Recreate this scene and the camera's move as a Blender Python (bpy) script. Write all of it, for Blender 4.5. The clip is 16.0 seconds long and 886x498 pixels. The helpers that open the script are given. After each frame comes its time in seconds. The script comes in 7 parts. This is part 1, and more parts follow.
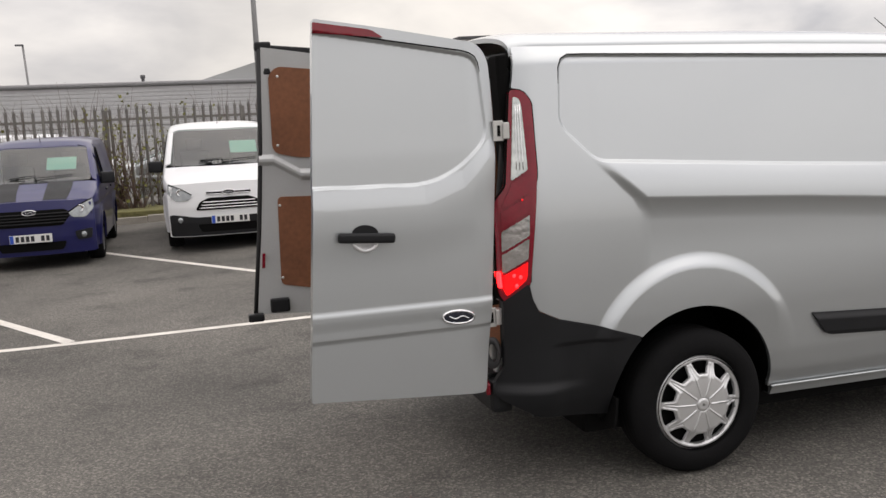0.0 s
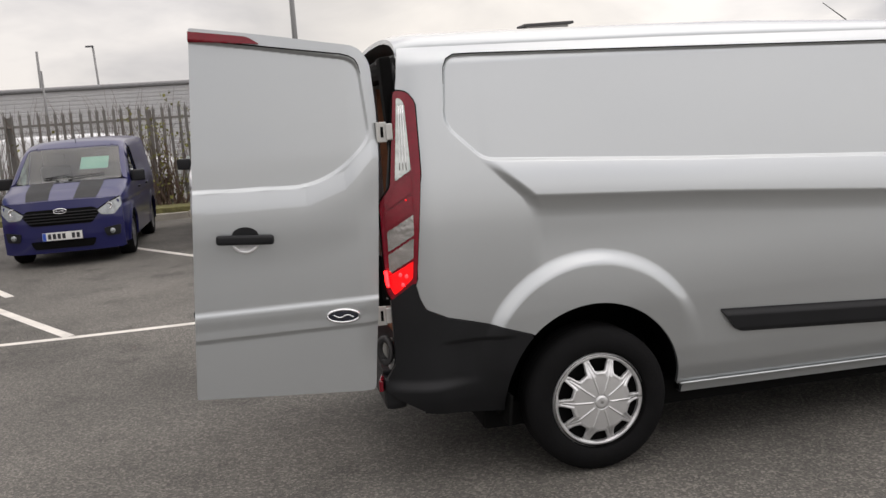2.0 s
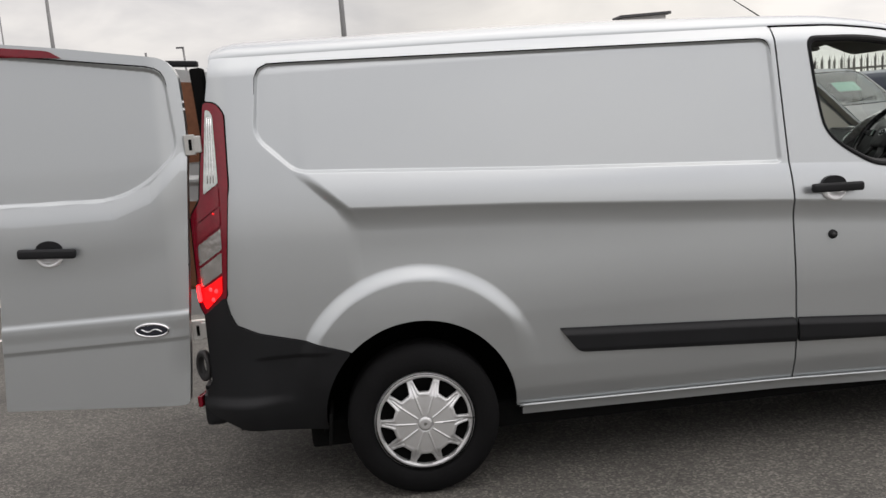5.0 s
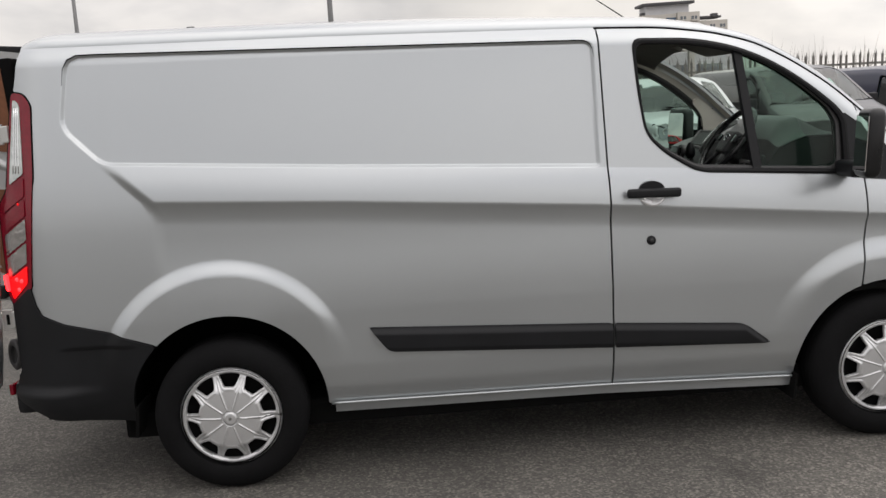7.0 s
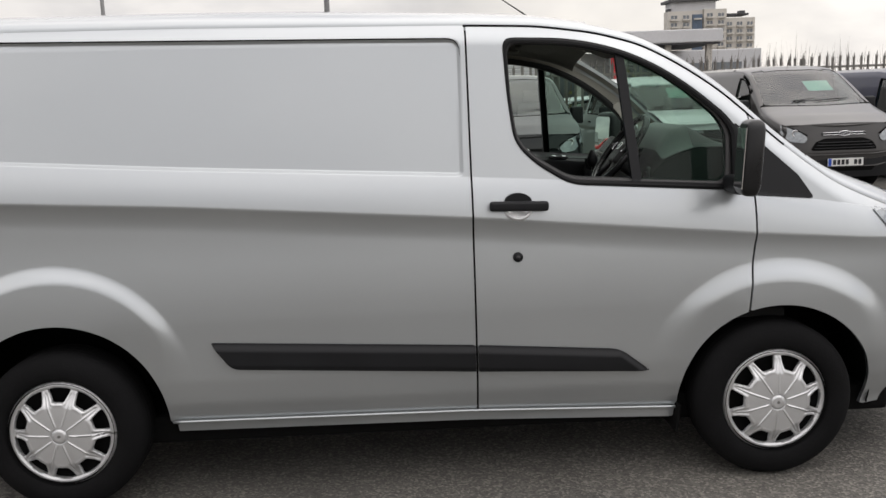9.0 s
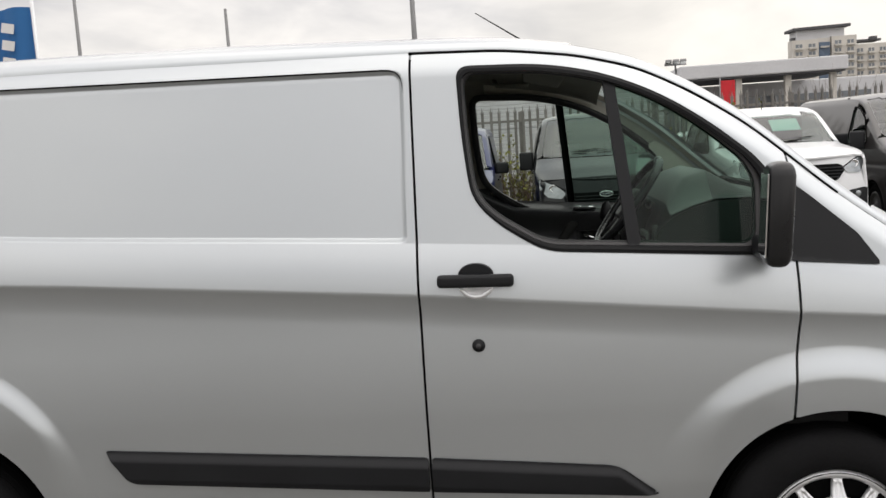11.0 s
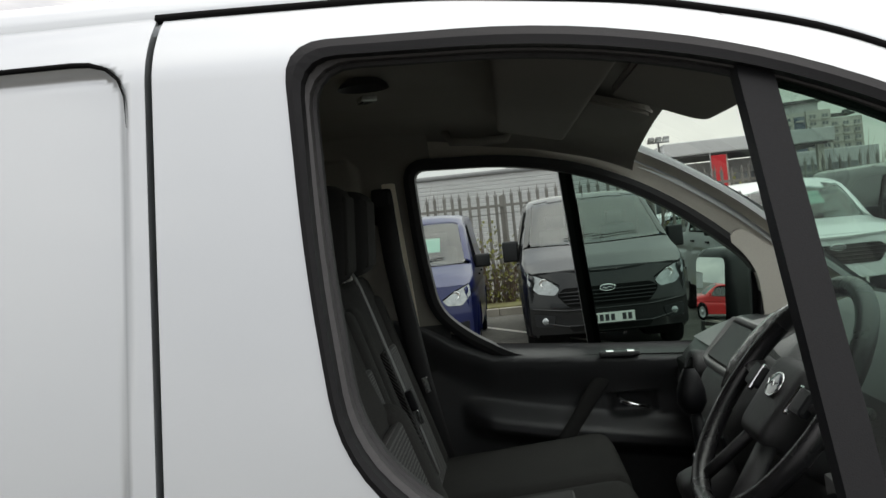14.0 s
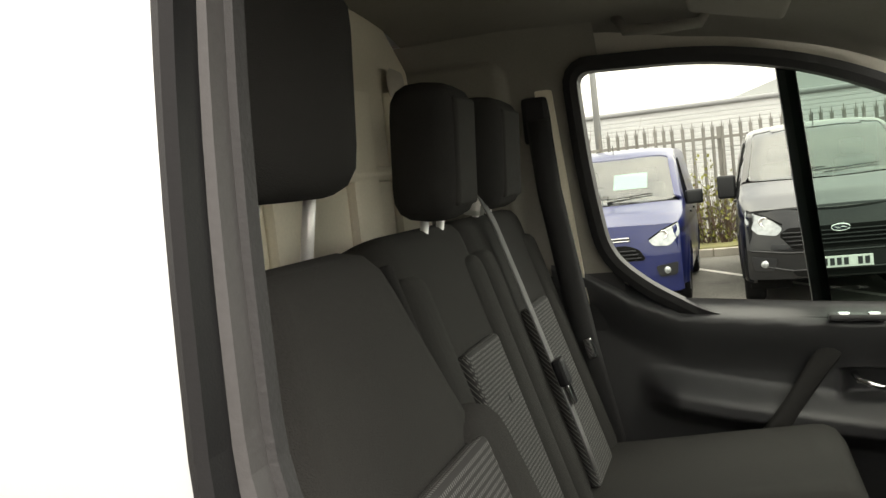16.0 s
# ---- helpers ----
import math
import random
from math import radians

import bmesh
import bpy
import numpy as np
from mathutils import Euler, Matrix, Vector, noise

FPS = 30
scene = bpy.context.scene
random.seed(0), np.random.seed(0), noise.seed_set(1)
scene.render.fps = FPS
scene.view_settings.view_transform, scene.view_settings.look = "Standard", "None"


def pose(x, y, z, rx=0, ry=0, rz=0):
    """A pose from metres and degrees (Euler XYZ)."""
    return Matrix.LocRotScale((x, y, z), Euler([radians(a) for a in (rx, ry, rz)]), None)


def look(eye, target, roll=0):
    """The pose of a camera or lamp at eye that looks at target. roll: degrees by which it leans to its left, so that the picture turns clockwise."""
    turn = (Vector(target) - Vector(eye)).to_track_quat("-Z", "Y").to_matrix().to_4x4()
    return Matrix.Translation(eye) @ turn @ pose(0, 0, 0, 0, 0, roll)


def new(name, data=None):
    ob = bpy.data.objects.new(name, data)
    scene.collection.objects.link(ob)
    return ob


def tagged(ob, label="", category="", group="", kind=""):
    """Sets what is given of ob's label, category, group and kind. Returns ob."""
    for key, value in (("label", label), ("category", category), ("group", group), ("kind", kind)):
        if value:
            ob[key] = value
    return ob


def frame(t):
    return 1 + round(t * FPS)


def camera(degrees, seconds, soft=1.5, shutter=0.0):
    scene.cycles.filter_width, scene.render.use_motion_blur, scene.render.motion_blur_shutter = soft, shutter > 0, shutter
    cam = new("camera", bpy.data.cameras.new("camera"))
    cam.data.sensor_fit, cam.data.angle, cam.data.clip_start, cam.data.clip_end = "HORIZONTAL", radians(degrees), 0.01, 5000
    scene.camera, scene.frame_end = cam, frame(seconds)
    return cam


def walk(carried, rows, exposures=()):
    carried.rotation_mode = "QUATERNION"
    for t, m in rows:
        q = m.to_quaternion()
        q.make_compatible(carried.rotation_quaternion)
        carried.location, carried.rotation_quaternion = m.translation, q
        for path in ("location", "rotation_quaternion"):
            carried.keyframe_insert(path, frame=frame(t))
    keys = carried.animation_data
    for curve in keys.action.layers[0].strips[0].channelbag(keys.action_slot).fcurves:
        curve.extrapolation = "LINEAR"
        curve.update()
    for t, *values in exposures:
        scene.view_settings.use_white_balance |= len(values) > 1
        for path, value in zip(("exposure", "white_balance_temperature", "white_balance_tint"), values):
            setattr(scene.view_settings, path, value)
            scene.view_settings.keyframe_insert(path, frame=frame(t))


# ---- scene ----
cam = camera(53.6, 16.0)
PATH = [
    (0, (-2.159, -3.28, 1.626), (-1.597, -1.382, 1.337), -2.6),
    (0.5, (-1.963, -3.293, 1.626), (-1.461, -1.383, 1.308), -2.5),
    (1, (-1.799, -3.303, 1.628), (-1.342, -1.384, 1.298), -3.2),
    (1.5, (-1.626, -3.38, 1.627), (-1.201, -1.452, 1.306), -3.8),
    (2, (-1.402, -3.524, 1.633), (-1.004, -1.587, 1.329), -3.9),
    (2.5, (-1.184, -3.551, 1.625), (-0.774, -1.615, 1.335), -3.8),
    (3, (-0.935, -3.534, 1.634), (-0.525, -1.596, 1.36), -3.5),
    (5.5, (0.049, -3.615, 1.61), (0.152, -1.642, 1.301), -4.4),
    (6, (0.303, -3.656, 1.611), (0.369, -1.683, 1.293), -4.0),
    (6.5, (0.488, -3.672, 1.601), (0.583, -1.701, 1.275), -3.4),
    (7, (0.726, -3.634, 1.607), (0.849, -1.665, 1.277), -3.2),
    (7.5, (0.891, -3.648, 1.628), (1.01, -1.676, 1.314), -3.3),
    (8, (1.098, -3.639, 1.624), (1.176, -1.666, 1.306), -2.5),
    (8.5, (1.28, -3.534, 1.619), (1.365, -1.566, 1.274), -1.9),
    (11, (2.05, -2.6, 1.598), (1.852, -0.624, 1.358), -3.8),
    (11.5, (2.138, -2.303, 1.619), (1.872, -0.327, 1.454), -3.9),
    (12, (2.104, -1.905, 1.627), (1.851, 0.075, 1.497), -3.8),
    (12.5, (2.086, -1.581, 1.637), (1.85, 0.403, 1.549), -3.9),
    (13, (2.118, -1.251, 1.65), (1.872, 0.732, 1.59), -4.5),
    (13.5, (2.08, -0.953, 1.641), (1.889, 1.037, 1.597), -5.7),
    (14, (2.057, -0.677, 1.625), (1.906, 1.316, 1.579), -6.0),
    (14.5, (2.106, -0.489, 1.622), (1.935, 1.503, 1.552), -6.0),
    (15, (2.12, -0.319, 1.6), (1.904, 1.666, 1.498), -5.9),
    (15.5, (2.094, -0.203, 1.584), (1.66, 1.745, 1.459), -6.2),
    (16, (2.104, -0.165, 1.58), (1.473, 1.728, 1.443), -6.2),
]
EXPOSURES = [(0, 0.02, 6750, 12), (3.0, -0.02, 6700, 12), (5.5, -0.07, 6650, 11), (8.5, -0.02, 6650, 11), (10.0, 0.1, 6600, 11), (11.0, 0.17, 6700, 10), (11.5, -0.38, 6600, 10), (12.0, -0.5, 6500, 11), (12.5, -0.45, 6480, 12),
             (13.0, -0.32, 6400, 11), (13.5, -0.24, 6350, 11), (14.0, 0.32, 6600, 9), (14.5, 1.05, 6900, 3), (14.8, 1.75, 7000, -2), (15.0, 2.0, 7000, -3), (15.5, 2.3, 7150, 5), (16.0, 1.75, 7500, 10)]
walk(cam, [(t, look(eye, target, roll)) for t, eye, target, roll in PATH], EXPOSURES)
SKY = 1.0

# ---------------------------------------------------------------- light and sky
world = bpy.data.worlds.new("overcast_sky")
scene.world = world
world.use_nodes = True
wn, wl = world.node_tree.nodes, world.node_tree.links
wn.clear()
w_out, w_bg = wn.new("ShaderNodeOutputWorld"), wn.new("ShaderNodeBackground")
w_sky = wn.new("ShaderNodeTexSky")
w_sky.sky_type, w_sky.sun_disc = "NISHITA", False
w_sky.sun_elevation, w_sky.sun_rotation = radians(60), radians(79)
w_tc, w_map = wn.new("ShaderNodeTexCoord"), wn.new("ShaderNodeMapping")
w_map.inputs["Scale"].default_value = (1.0, 1.0, 2.4)
w_n1, w_n2 = wn.new("ShaderNodeTexNoise"), wn.new("ShaderNodeTexNoise")
for nd, sc, de, di in ((w_n1, 2.6, 6, 0.6), (w_n2, 7.0, 5, 0.3)):
    nd.inputs["Scale"].default_value, nd.inputs["Detail"].default_value, nd.inputs["Distortion"].default_value = sc, de, di
    wl.new(w_map.outputs[0], nd.inputs["Vector"])
wl.new(w_tc.outputs["Generated"], w_map.inputs["Vector"])
w_mix = wn.new("ShaderNodeMix")
w_mix.data_type = "FLOAT"
w_mix.inputs[0].default_value = 0.35
wl.new(w_n1.outputs[0], w_mix.inputs[2]), wl.new(w_n2.outputs[0], w_mix.inputs[3])
w_ramp = wn.new("ShaderNodeValToRGB")
w_ramp.color_ramp.elements[0].position, w_ramp.color_ramp.elements[0].color = 0.37, (0.47, 0.47, 0.50, 1)
w_ramp.color_ramp.elements[1].position, w_ramp.color_ramp.elements[1].color = 0.585, (0.93, 0.90, 0.875, 1)
wl.new(w_mix.outputs[0], w_ramp.inputs[0])
w_sc = wn.new("ShaderNodeVectorMath")
w_sc.operation, w_sc.inputs["Scale"].default_value = "SCALE", 0.10
wl.new(w_sky.outputs[0], w_sc.inputs[0])
w_blend = wn.new("ShaderNodeMix")
w_blend.data_type = "RGBA"
w_blend.inputs[0].default_value = 0.90
wl.new(w_sc.outputs[0], w_blend.inputs[6]), wl.new(w_ramp.outputs[0], w_blend.inputs[7])
w_bg.inputs["Strength"].default_value = SKY
# the cloud is thin and warm low down beyond the showroom
w_dot, w_near, w_warm = wn.new("ShaderNodeVectorMath"), wn.new("ShaderNodeMapRange"), wn.new("ShaderNodeMix")
w_dot.operation, w_dot.inputs[1].default_value = "DOT_PRODUCT", Vector((0.24, 1.0, 0.14)).normalized()
wl.new(w_tc.outputs["Generated"], w_dot.inputs[0]), wl.new(w_dot.outputs["Value"], w_near.inputs["Value"])
w_near.interpolation_type = "SMOOTHSTEP"
w_near.inputs["From Min"].default_value, w_near.inputs["From Max"].default_value = 0.95, 1.0
w_near.inputs["To Max"].default_value = 0.46
w_warm.data_type, w_warm.blend_type = "RGBA", "MIX"
w_warm.inputs[7].default_value = (0.96, 0.92, 0.84, 1)
wl.new(w_near.outputs[0], w_warm.inputs[0]), wl.new(w_blend.outputs[2], w_warm.inputs[6])
# an overcast sky is brighter overhead than at the horizon
w_sep, w_up, w_gain = wn.new("ShaderNodeSeparateXYZ"), wn.new("ShaderNodeMapRange"), wn.new("ShaderNodeVectorMath")
wl.new(w_tc.outputs["Generated"], w_sep.inputs[0]), wl.new(w_sep.outputs["Z"], w_up.inputs["Value"])
w_up.inputs["From Min"].default_value, w_up.inputs["From Max"].default_value = 0.05, 0.95
w_up.inputs["To Min"].default_value, w_up.inputs["To Max"].default_value = 1.06, 2.22
w_gain.operation, w_up.interpolation_type = "SCALE", "SMOOTHSTEP"
# and a little brighter on the sun's side
w_side, w_both = wn.new("ShaderNodeMath"), wn.new("ShaderNodeMath")
w_side.operation, w_both.operation = "MULTIPLY_ADD", "MULTIPLY"
w_side.inputs[1].default_value, w_side.inputs[2].default_value = 0.20, 1.0
wl.new(w_sep.outputs["X"], w_side.inputs[0]), wl.new(w_side.outputs[0], w_both.inputs[0]), wl.new(w_up.outputs[0], w_both.inputs[1])
wl.new(w_warm.outputs[2], w_gain.inputs[0]), wl.new(w_both.outputs[0], w_gain.inputs["Scale"]), wl.new(w_gain.outputs[0], w_bg.inputs["Color"])
wl.new(w_bg.outputs[0], w_out.inputs[0])
sun = new("sun", bpy.data.lights.new("sun", "SUN"))
sun.data.energy, sun.data.angle, sun.data.color = 0.35, radians(80), (1.0, 0.95, 0.88)
sun.matrix_world = look((5, 1, 9), (0, 0, 0))


# ---------------------------------------------------------------- materials
def material(name, color, rough=0.5, metal=0.0, spread=0.12, scale=8.0, fine=120.0, bump=0.0, bump_scale=60.0,
             coat=0.0, rough_var=0.1, random_var=0.0, spec=0.5):
    """A painted or plain surface: colour with broad stains and fine grain, roughness that varies, fine relief."""
    m = bpy.data.materials.new(name)
    m.use_nodes = True
    n, l = m.node_tree.nodes, m.node_tree.links
    b = n["Principled BSDF"]
    tc = n.new("ShaderNodeTexCoord")
    big, small = n.new("ShaderNodeTexNoise"), n.new("ShaderNodeTexNoise")
    big.inputs["Scale"].default_value, big.inputs["Detail"].default_value = scale, 5
    small.inputs["Scale"].default_value, small.inputs["Detail"].default_value = fine, 3
    for nd in (big, small):
        l.new(tc.outputs["Object"], nd.inputs["Vector"])
    mix = n.new("ShaderNodeMix")
    mix.data_type, mix.inputs[0].default_value = "FLOAT", 0.4
    l.new(big.outputs[0], mix.inputs[2]), l.new(small.outputs[0], mix.inputs[3])
    hue = n.new("ShaderNodeMapRange")
    hue.inputs["From Min"].default_value, hue.inputs["From Max"].default_value = 0.3, 0.7
    hue.inputs["To Min"].default_value, hue.inputs["To Max"].default_value = 1 - spread, 1 + spread
    l.new(mix.outputs[0], hue.inputs["Value"])
    last = hue.outputs[0]
    if random_var:
        info, ran, mul = n.new("ShaderNodeObjectInfo"), n.new("ShaderNodeMapRange"), n.new("ShaderNodeMath")
        ran.inputs["To Min"].default_value, ran.inputs["To Max"].default_value = 1 - random_var, 1 + random_var
        l.new(info.outputs["Random"], ran.inputs["Value"])
        mul.operation = "MULTIPLY"
        l.new(last, mul.inputs[0]), l.new(ran.outputs[0], mul.inputs[1])
        last = mul.outputs[0]
    sc = n.new("ShaderNodeVectorMath")
    sc.operation = "SCALE"
    sc.inputs[0].default_value = color
    l.new(last, sc.inputs["Scale"]), l.new(sc.outputs[0], b.inputs["Base Color"])
    rr = n.new("ShaderNodeMapRange")
    rr.inputs["To Min"].default_value, rr.inputs["To Max"].default_value = max(0.02, rough - rough_var), min(1, rough + rough_var)
    l.new(big.outputs[0], rr.inputs["Value"]), l.new(rr.outputs[0], b.inputs["Roughness"])
    b.inputs["Metallic"].default_value, b.inputs["Coat Weight"].default_value = metal, coat
    b.inputs["Coat Roughness"].default_value = 0.06
    b.inputs["Specular IOR Level"].default_value = spec
    if bump:
        bn, bp = n.new("ShaderNodeTexNoise"), n.new("ShaderNodeBump")
        bn.inputs["Scale"].default_value, bn.inputs["Detail"].default_value = bump_scale, 4
        bp.inputs["Strength"].default_value, bp.inputs["Distance"].default_value = bump, 0.004
        l.new(tc.outputs["Object"], bn.inputs["Vector"]), l.new(bn.outputs[0], bp.inputs["Height"])
        l.new(bp.outputs[0], b.inputs["Normal"])
    return m


def pane(name, tint, gloss=0.05, rough=0.0):
    """Thin glass: what is behind shows tinted, and the gloss grows towards the edge."""
    m = bpy.data.materials.new(name)
    m.use_nodes = True
    n, l = m.node_tree.nodes, m.node_tree.links
    n.clear()
    out, mix = n.new("ShaderNodeOutputMaterial"), n.new("ShaderNodeMixShader")
    tr, gl, fr = n.new("ShaderNodeBsdfTransparent"), n.new("ShaderNodeBsdfGlossy"), n.new("ShaderNodeLayerWeight")
    tr.inputs[0].default_value, gl.inputs["Roughness"].default_value = (*tint, 1), rough
    fr.inputs["Blend"].default_value = 0.5
    power, mul = n.new("ShaderNodeMath"), n.new("ShaderNodeMath")
    power.operation, power.inputs[1].default_value = "POWER", 4.5
    mul.operation, mul.inputs[1].default_value = "MULTIPLY_ADD", 0.85
    mul.inputs[2].default_value = gloss
    l.new(fr.outputs["Facing"], power.inputs[0]), l.new(power.outputs[0], mul.inputs[0]), l.new(mul.outputs[0], mix.inputs[0])
    l.new(tr.outputs[0], mix.inputs[1]), l.new(gl.outputs[0], mix.inputs[2]), l.new(mix.outputs[0], out.inputs[0])
    return m


def glowing(name, color, power):
    m = material(name, color, 0.3)
    b = m.node_tree.nodes["Principled BSDF"]
    b.inputs["Emission Color"].default_value, b.inputs["Emission Strength"].default_value = (*color, 1), power
    return m


def asphalt_material(name, tone, stone):
    m = bpy.data.materials.new(name)
    m.use_nodes = True
    n, l = m.node_tree.nodes, m.node_tree.links
    b = n["Principled BSDF"]
    tc = n.new("ShaderNodeTexCoord")
    vor, patch, fine, spots = n.new("ShaderNodeTexVoronoi"), n.new("ShaderNodeTexNoise"), n.new("ShaderNodeTexNoise"), n.new("ShaderNodeTexNoise")
    vor.inputs["Scale"].default_value = 105
    patch.inputs["Scale"].default_value, patch.inputs["Detail"].default_value = 0.55, 7
    fine.inputs["Scale"].default_value, fine.inputs["Detail"].default_value = 60, 4
    spots.inputs["Scale"].default_value, spots.inputs["Detail"].default_value = 2.2, 6
    for nd in (vor, patch, fine, spots):
        l.new(tc.outputs["Object"], nd.inputs["Vector"])
    r1 = n.new("ShaderNodeValToRGB")
    r1.color_ramp.elements[0].position, r1.color_ramp.elements[0].color = 0.0, (*[c * 0.55 for c in tone], 1)
    r1.color_ramp.elements[1].position, r1.color_ramp.elements[1].color = 1.0, (*stone, 1)
    e = r1.color_ramp.elements.new(0.70)
    e.color = (*tone, 1)
    hsv = n.new("ShaderNodeSeparateColor")
    l.new(vor.outputs["Color"], hsv.inputs[0]), l.new(hsv.outputs[0], r1.inputs[0])
    pr = n.new("ShaderNodeMapRange")
    pr.inputs["From Min"].default_value, pr.inputs["From Max"].default_value = 0.3, 0.7
    pr.inputs["To Min"].default_value, pr.inputs["To Max"].default_value = 0.60, 1.36
    l.new(patch.outputs[0], pr.inputs["Value"])
    sr = n.new("ShaderNodeMapRange")
    sr.inputs["From Min"].default_value, sr.inputs["From Max"].default_value = 0.30, 0.42
    sr.inputs["To Min"].default_value, sr.inputs["To Max"].default_value = 0.70, 1.0
    l.new(spots.outputs[0], sr.inputs["Value"])
    mu = n.new("ShaderNodeMath")
    mu.operation = "MULTIPLY"
    l.new(pr.outputs[0], mu.inputs[0]), l.new(sr.outputs[0], mu.inputs[1])
    sc = n.new("ShaderNodeVectorMath")
    sc.operation = "SCALE"
    l.new(r1.outputs[0], sc.inputs[0]), l.new(mu.outputs[0], sc.inputs["Scale"]), l.new(sc.outputs[0], b.inputs["Base Color"])
    b.inputs["Roughness"].default_value = 0.82
    bp = n.new("ShaderNodeBump")
    bp.inputs["Strength"].default_value, bp.inputs["Distance"].default_value = 0.6, 0.006
    ad = n.new("ShaderNodeMath")
    l.new(vor.outputs["Distance"], ad.inputs[0]), l.new(fine.outputs[0], ad.inputs[1]), l.new(ad.outputs[0], bp.inputs["Height"])
    l.new(bp.outputs[0], b.inputs["Normal"])
    return m


SILVER = material("silver_metallic_paint", (0.510, 0.537, 0.551), 0.33, 0.71, 0.02, 1.2, 900, 0.45, 1.7, coat=0.9, rough_var=0.03)
BLACK_PLASTIC = material("black_grained_plastic", (0.0095, 0.010, 0.0115), 0.48, 0, 0.25, 5, 300, 0.08, 700, rough_var=0.08, spec=0.3)
DARK_TRIM = material("dark_rubber", (0.012, 0.012, 0.013), 0.6, 0, 0.3, 10, 200, 0.2, 300)
GAP = material("dark_body_cavity", (0.005, 0.005, 0.005), 0.9, spec=0.1)
TYRE = material("tyre_rubber", (0.0075, 0.0075, 0.008), 0.85, 0, 0.3, 9, 150, 0.4, 120, spec=0.12)
HUBCAP = material("silver_painted_plastic", (0.66, 0.665, 0.67), 0.34, 0.62, 0.05, 10, 300, coat=0.4)
POST = material("bright_zinc_post", (0.80, 0.80, 0.79), 0.38, 0.35, 0.1)
CHROME = material("chrome", (0.85, 0.85, 0.86), 0.08, 1.0, 0.02, rough_var=0.04)
STEEL = material("zinc_plated_steel", (0.62, 0.62, 0.6), 0.35, 0.6, 0.1)
RED_LENS = material("red_lamp_lens", (0.20, 0.002, 0.013), 0.14, 0, 0.15, 20, 60, 0.2, 90, coat=0.3)
CLEAR_LENS = material("clear_lamp_lens", (0.60, 0.63, 0.61), 0.14, 0.5, 0.35, 14, 45, 0.6, 60, coat=1.0)
REFLECTOR = material("grey_mirrored_lens", (0.52, 0.50, 0.49), 0.14, 0.85, 0.25, 9, 26, 0.5, 30, coat=1.0)
HEAD_LENS = material("clear_headlamp_lens", (0.30, 0.32, 0.33), 0.14, 0.6, 0.35, 14, 40, 0.6, 50, coat=1.0)
LIT_LENS = glowing("lit_red_lamp", (0.95, 0.003, 0.006), 0.62)
# for the lit lens's hot spots and the added block that reddens the door
HOT_RED_GLOW = glowing("hot_red_glow", (1.0, 0.010, 0.012), 9.0)
PLY = material("brown_plywood", (0.21, 0.082, 0.038), 0.55, 0, 0.3, 3, 40, 0.1, 60)
ASPHALT = asphalt_material("asphalt", (0.120, 0.113, 0.101), (0.216, 0.202, 0.178))
LINE_PAINT = material("worn_white_road_paint", (0.66, 0.63, 0.58), 0.7, 0, 0.22, 6, 140, 0.4, 120)
WINDSCREEN = pane("windscreen_glass", (0.84, 0.91, 0.87), 0.02)
SIDE_GLASS = pane("green_tinted_side_glass", (0.38, 0.52, 0.45), 0.018)
FAR_GLASS = pane("far_car_glass", (0.60, 0.74, 0.69), 0.12)


# ---------------------------------------------------------------- mesh helpers
def mesh_part(name, verts, faces, mat, parent=None, label="", smooth=True):
    me = bpy.data.meshes.new(name)
    me.from_pydata([tuple(map(float, v)) for v in verts], [], [tuple(map(int, f)) for f in faces])
    me.materials.append(mat)
    me.validate()
    if smooth:
        me.polygons.foreach_set("use_smooth", [True] * len(me.polygons))
    ob = new(name, me)
    ob.parent = parent
    if label:
        tagged(ob, label)
    return ob


def part(name, bm, mat, parent=None, label="", smooth=False):
    me = bpy.data.meshes.new(name)
    bmesh.ops.recalc_face_normals(bm, faces=bm.faces)
    bm.to_mesh(me)
    bm.free()
    me.materials.append(mat)
    if smooth:
        me.polygons.foreach_set("use_smooth", [True] * len(me.polygons))
    ob = new(name, me)
    ob.parent = parent
    if label:
        tagged(ob, label)
    return ob


def thing(name, label, category, group="", kind="", at=(0, 0, 0), turn=0):
    ob = tagged(new(name), label, category, group, kind)
    ob.matrix_basis = pose(*at, 0, 0, turn)
    return ob


def add_box(bm, size, m=None, bevel=0.0, segments=2):
    made = bmesh.ops.create_cube(bm, size=1.0)["verts"]
    bmesh.ops.scale(bm, vec=size, verts=made)
    if bevel:
        edges = list({e for v in made for e in v.link_edges})
        out = bmesh.ops.bevel(bm, geom=edges, offset=bevel, segments=segments, affect="EDGES", profile=0.6)
        made = list({v for f in out["faces"] for v in f.verts} | {v for v in made if v.is_valid})
    if m is not None:
        bmesh.ops.transform(bm, matrix=m, verts=made)
    return made


def box_part(name, size, m, mat, parent=None, bevel=0.0, label="", segments=2):
    bm = bmesh.new()
    add_box(bm, size, m, bevel, segments)
    return part(name, bm, mat, parent, label, smooth=False)


def revolve_part(name, outline, m, mat, parent=None, steps=48, label="", closed=False):
    """A turned shape: (radius, depth) points round the y axis."""
    n = len(outline)
    verts, faces = [], []
    for k in range(steps):
        a = 2 * math.pi * k / steps
        for r, d in outline:
            verts.append(m @ Vector((r * math.cos(a), d, r * math.sin(a))))
    for k in range(steps):
        for i in range(n if closed else n - 1):
            a, b = k * n + i, k * n + (i + 1) % n
            c, d = ((k + 1) % steps) * n + (i + 1) % n, ((k + 1) % steps) * n + i
            faces.append((a, b, c, d))
    return mesh_part(name, verts, faces, mat, parent, label)


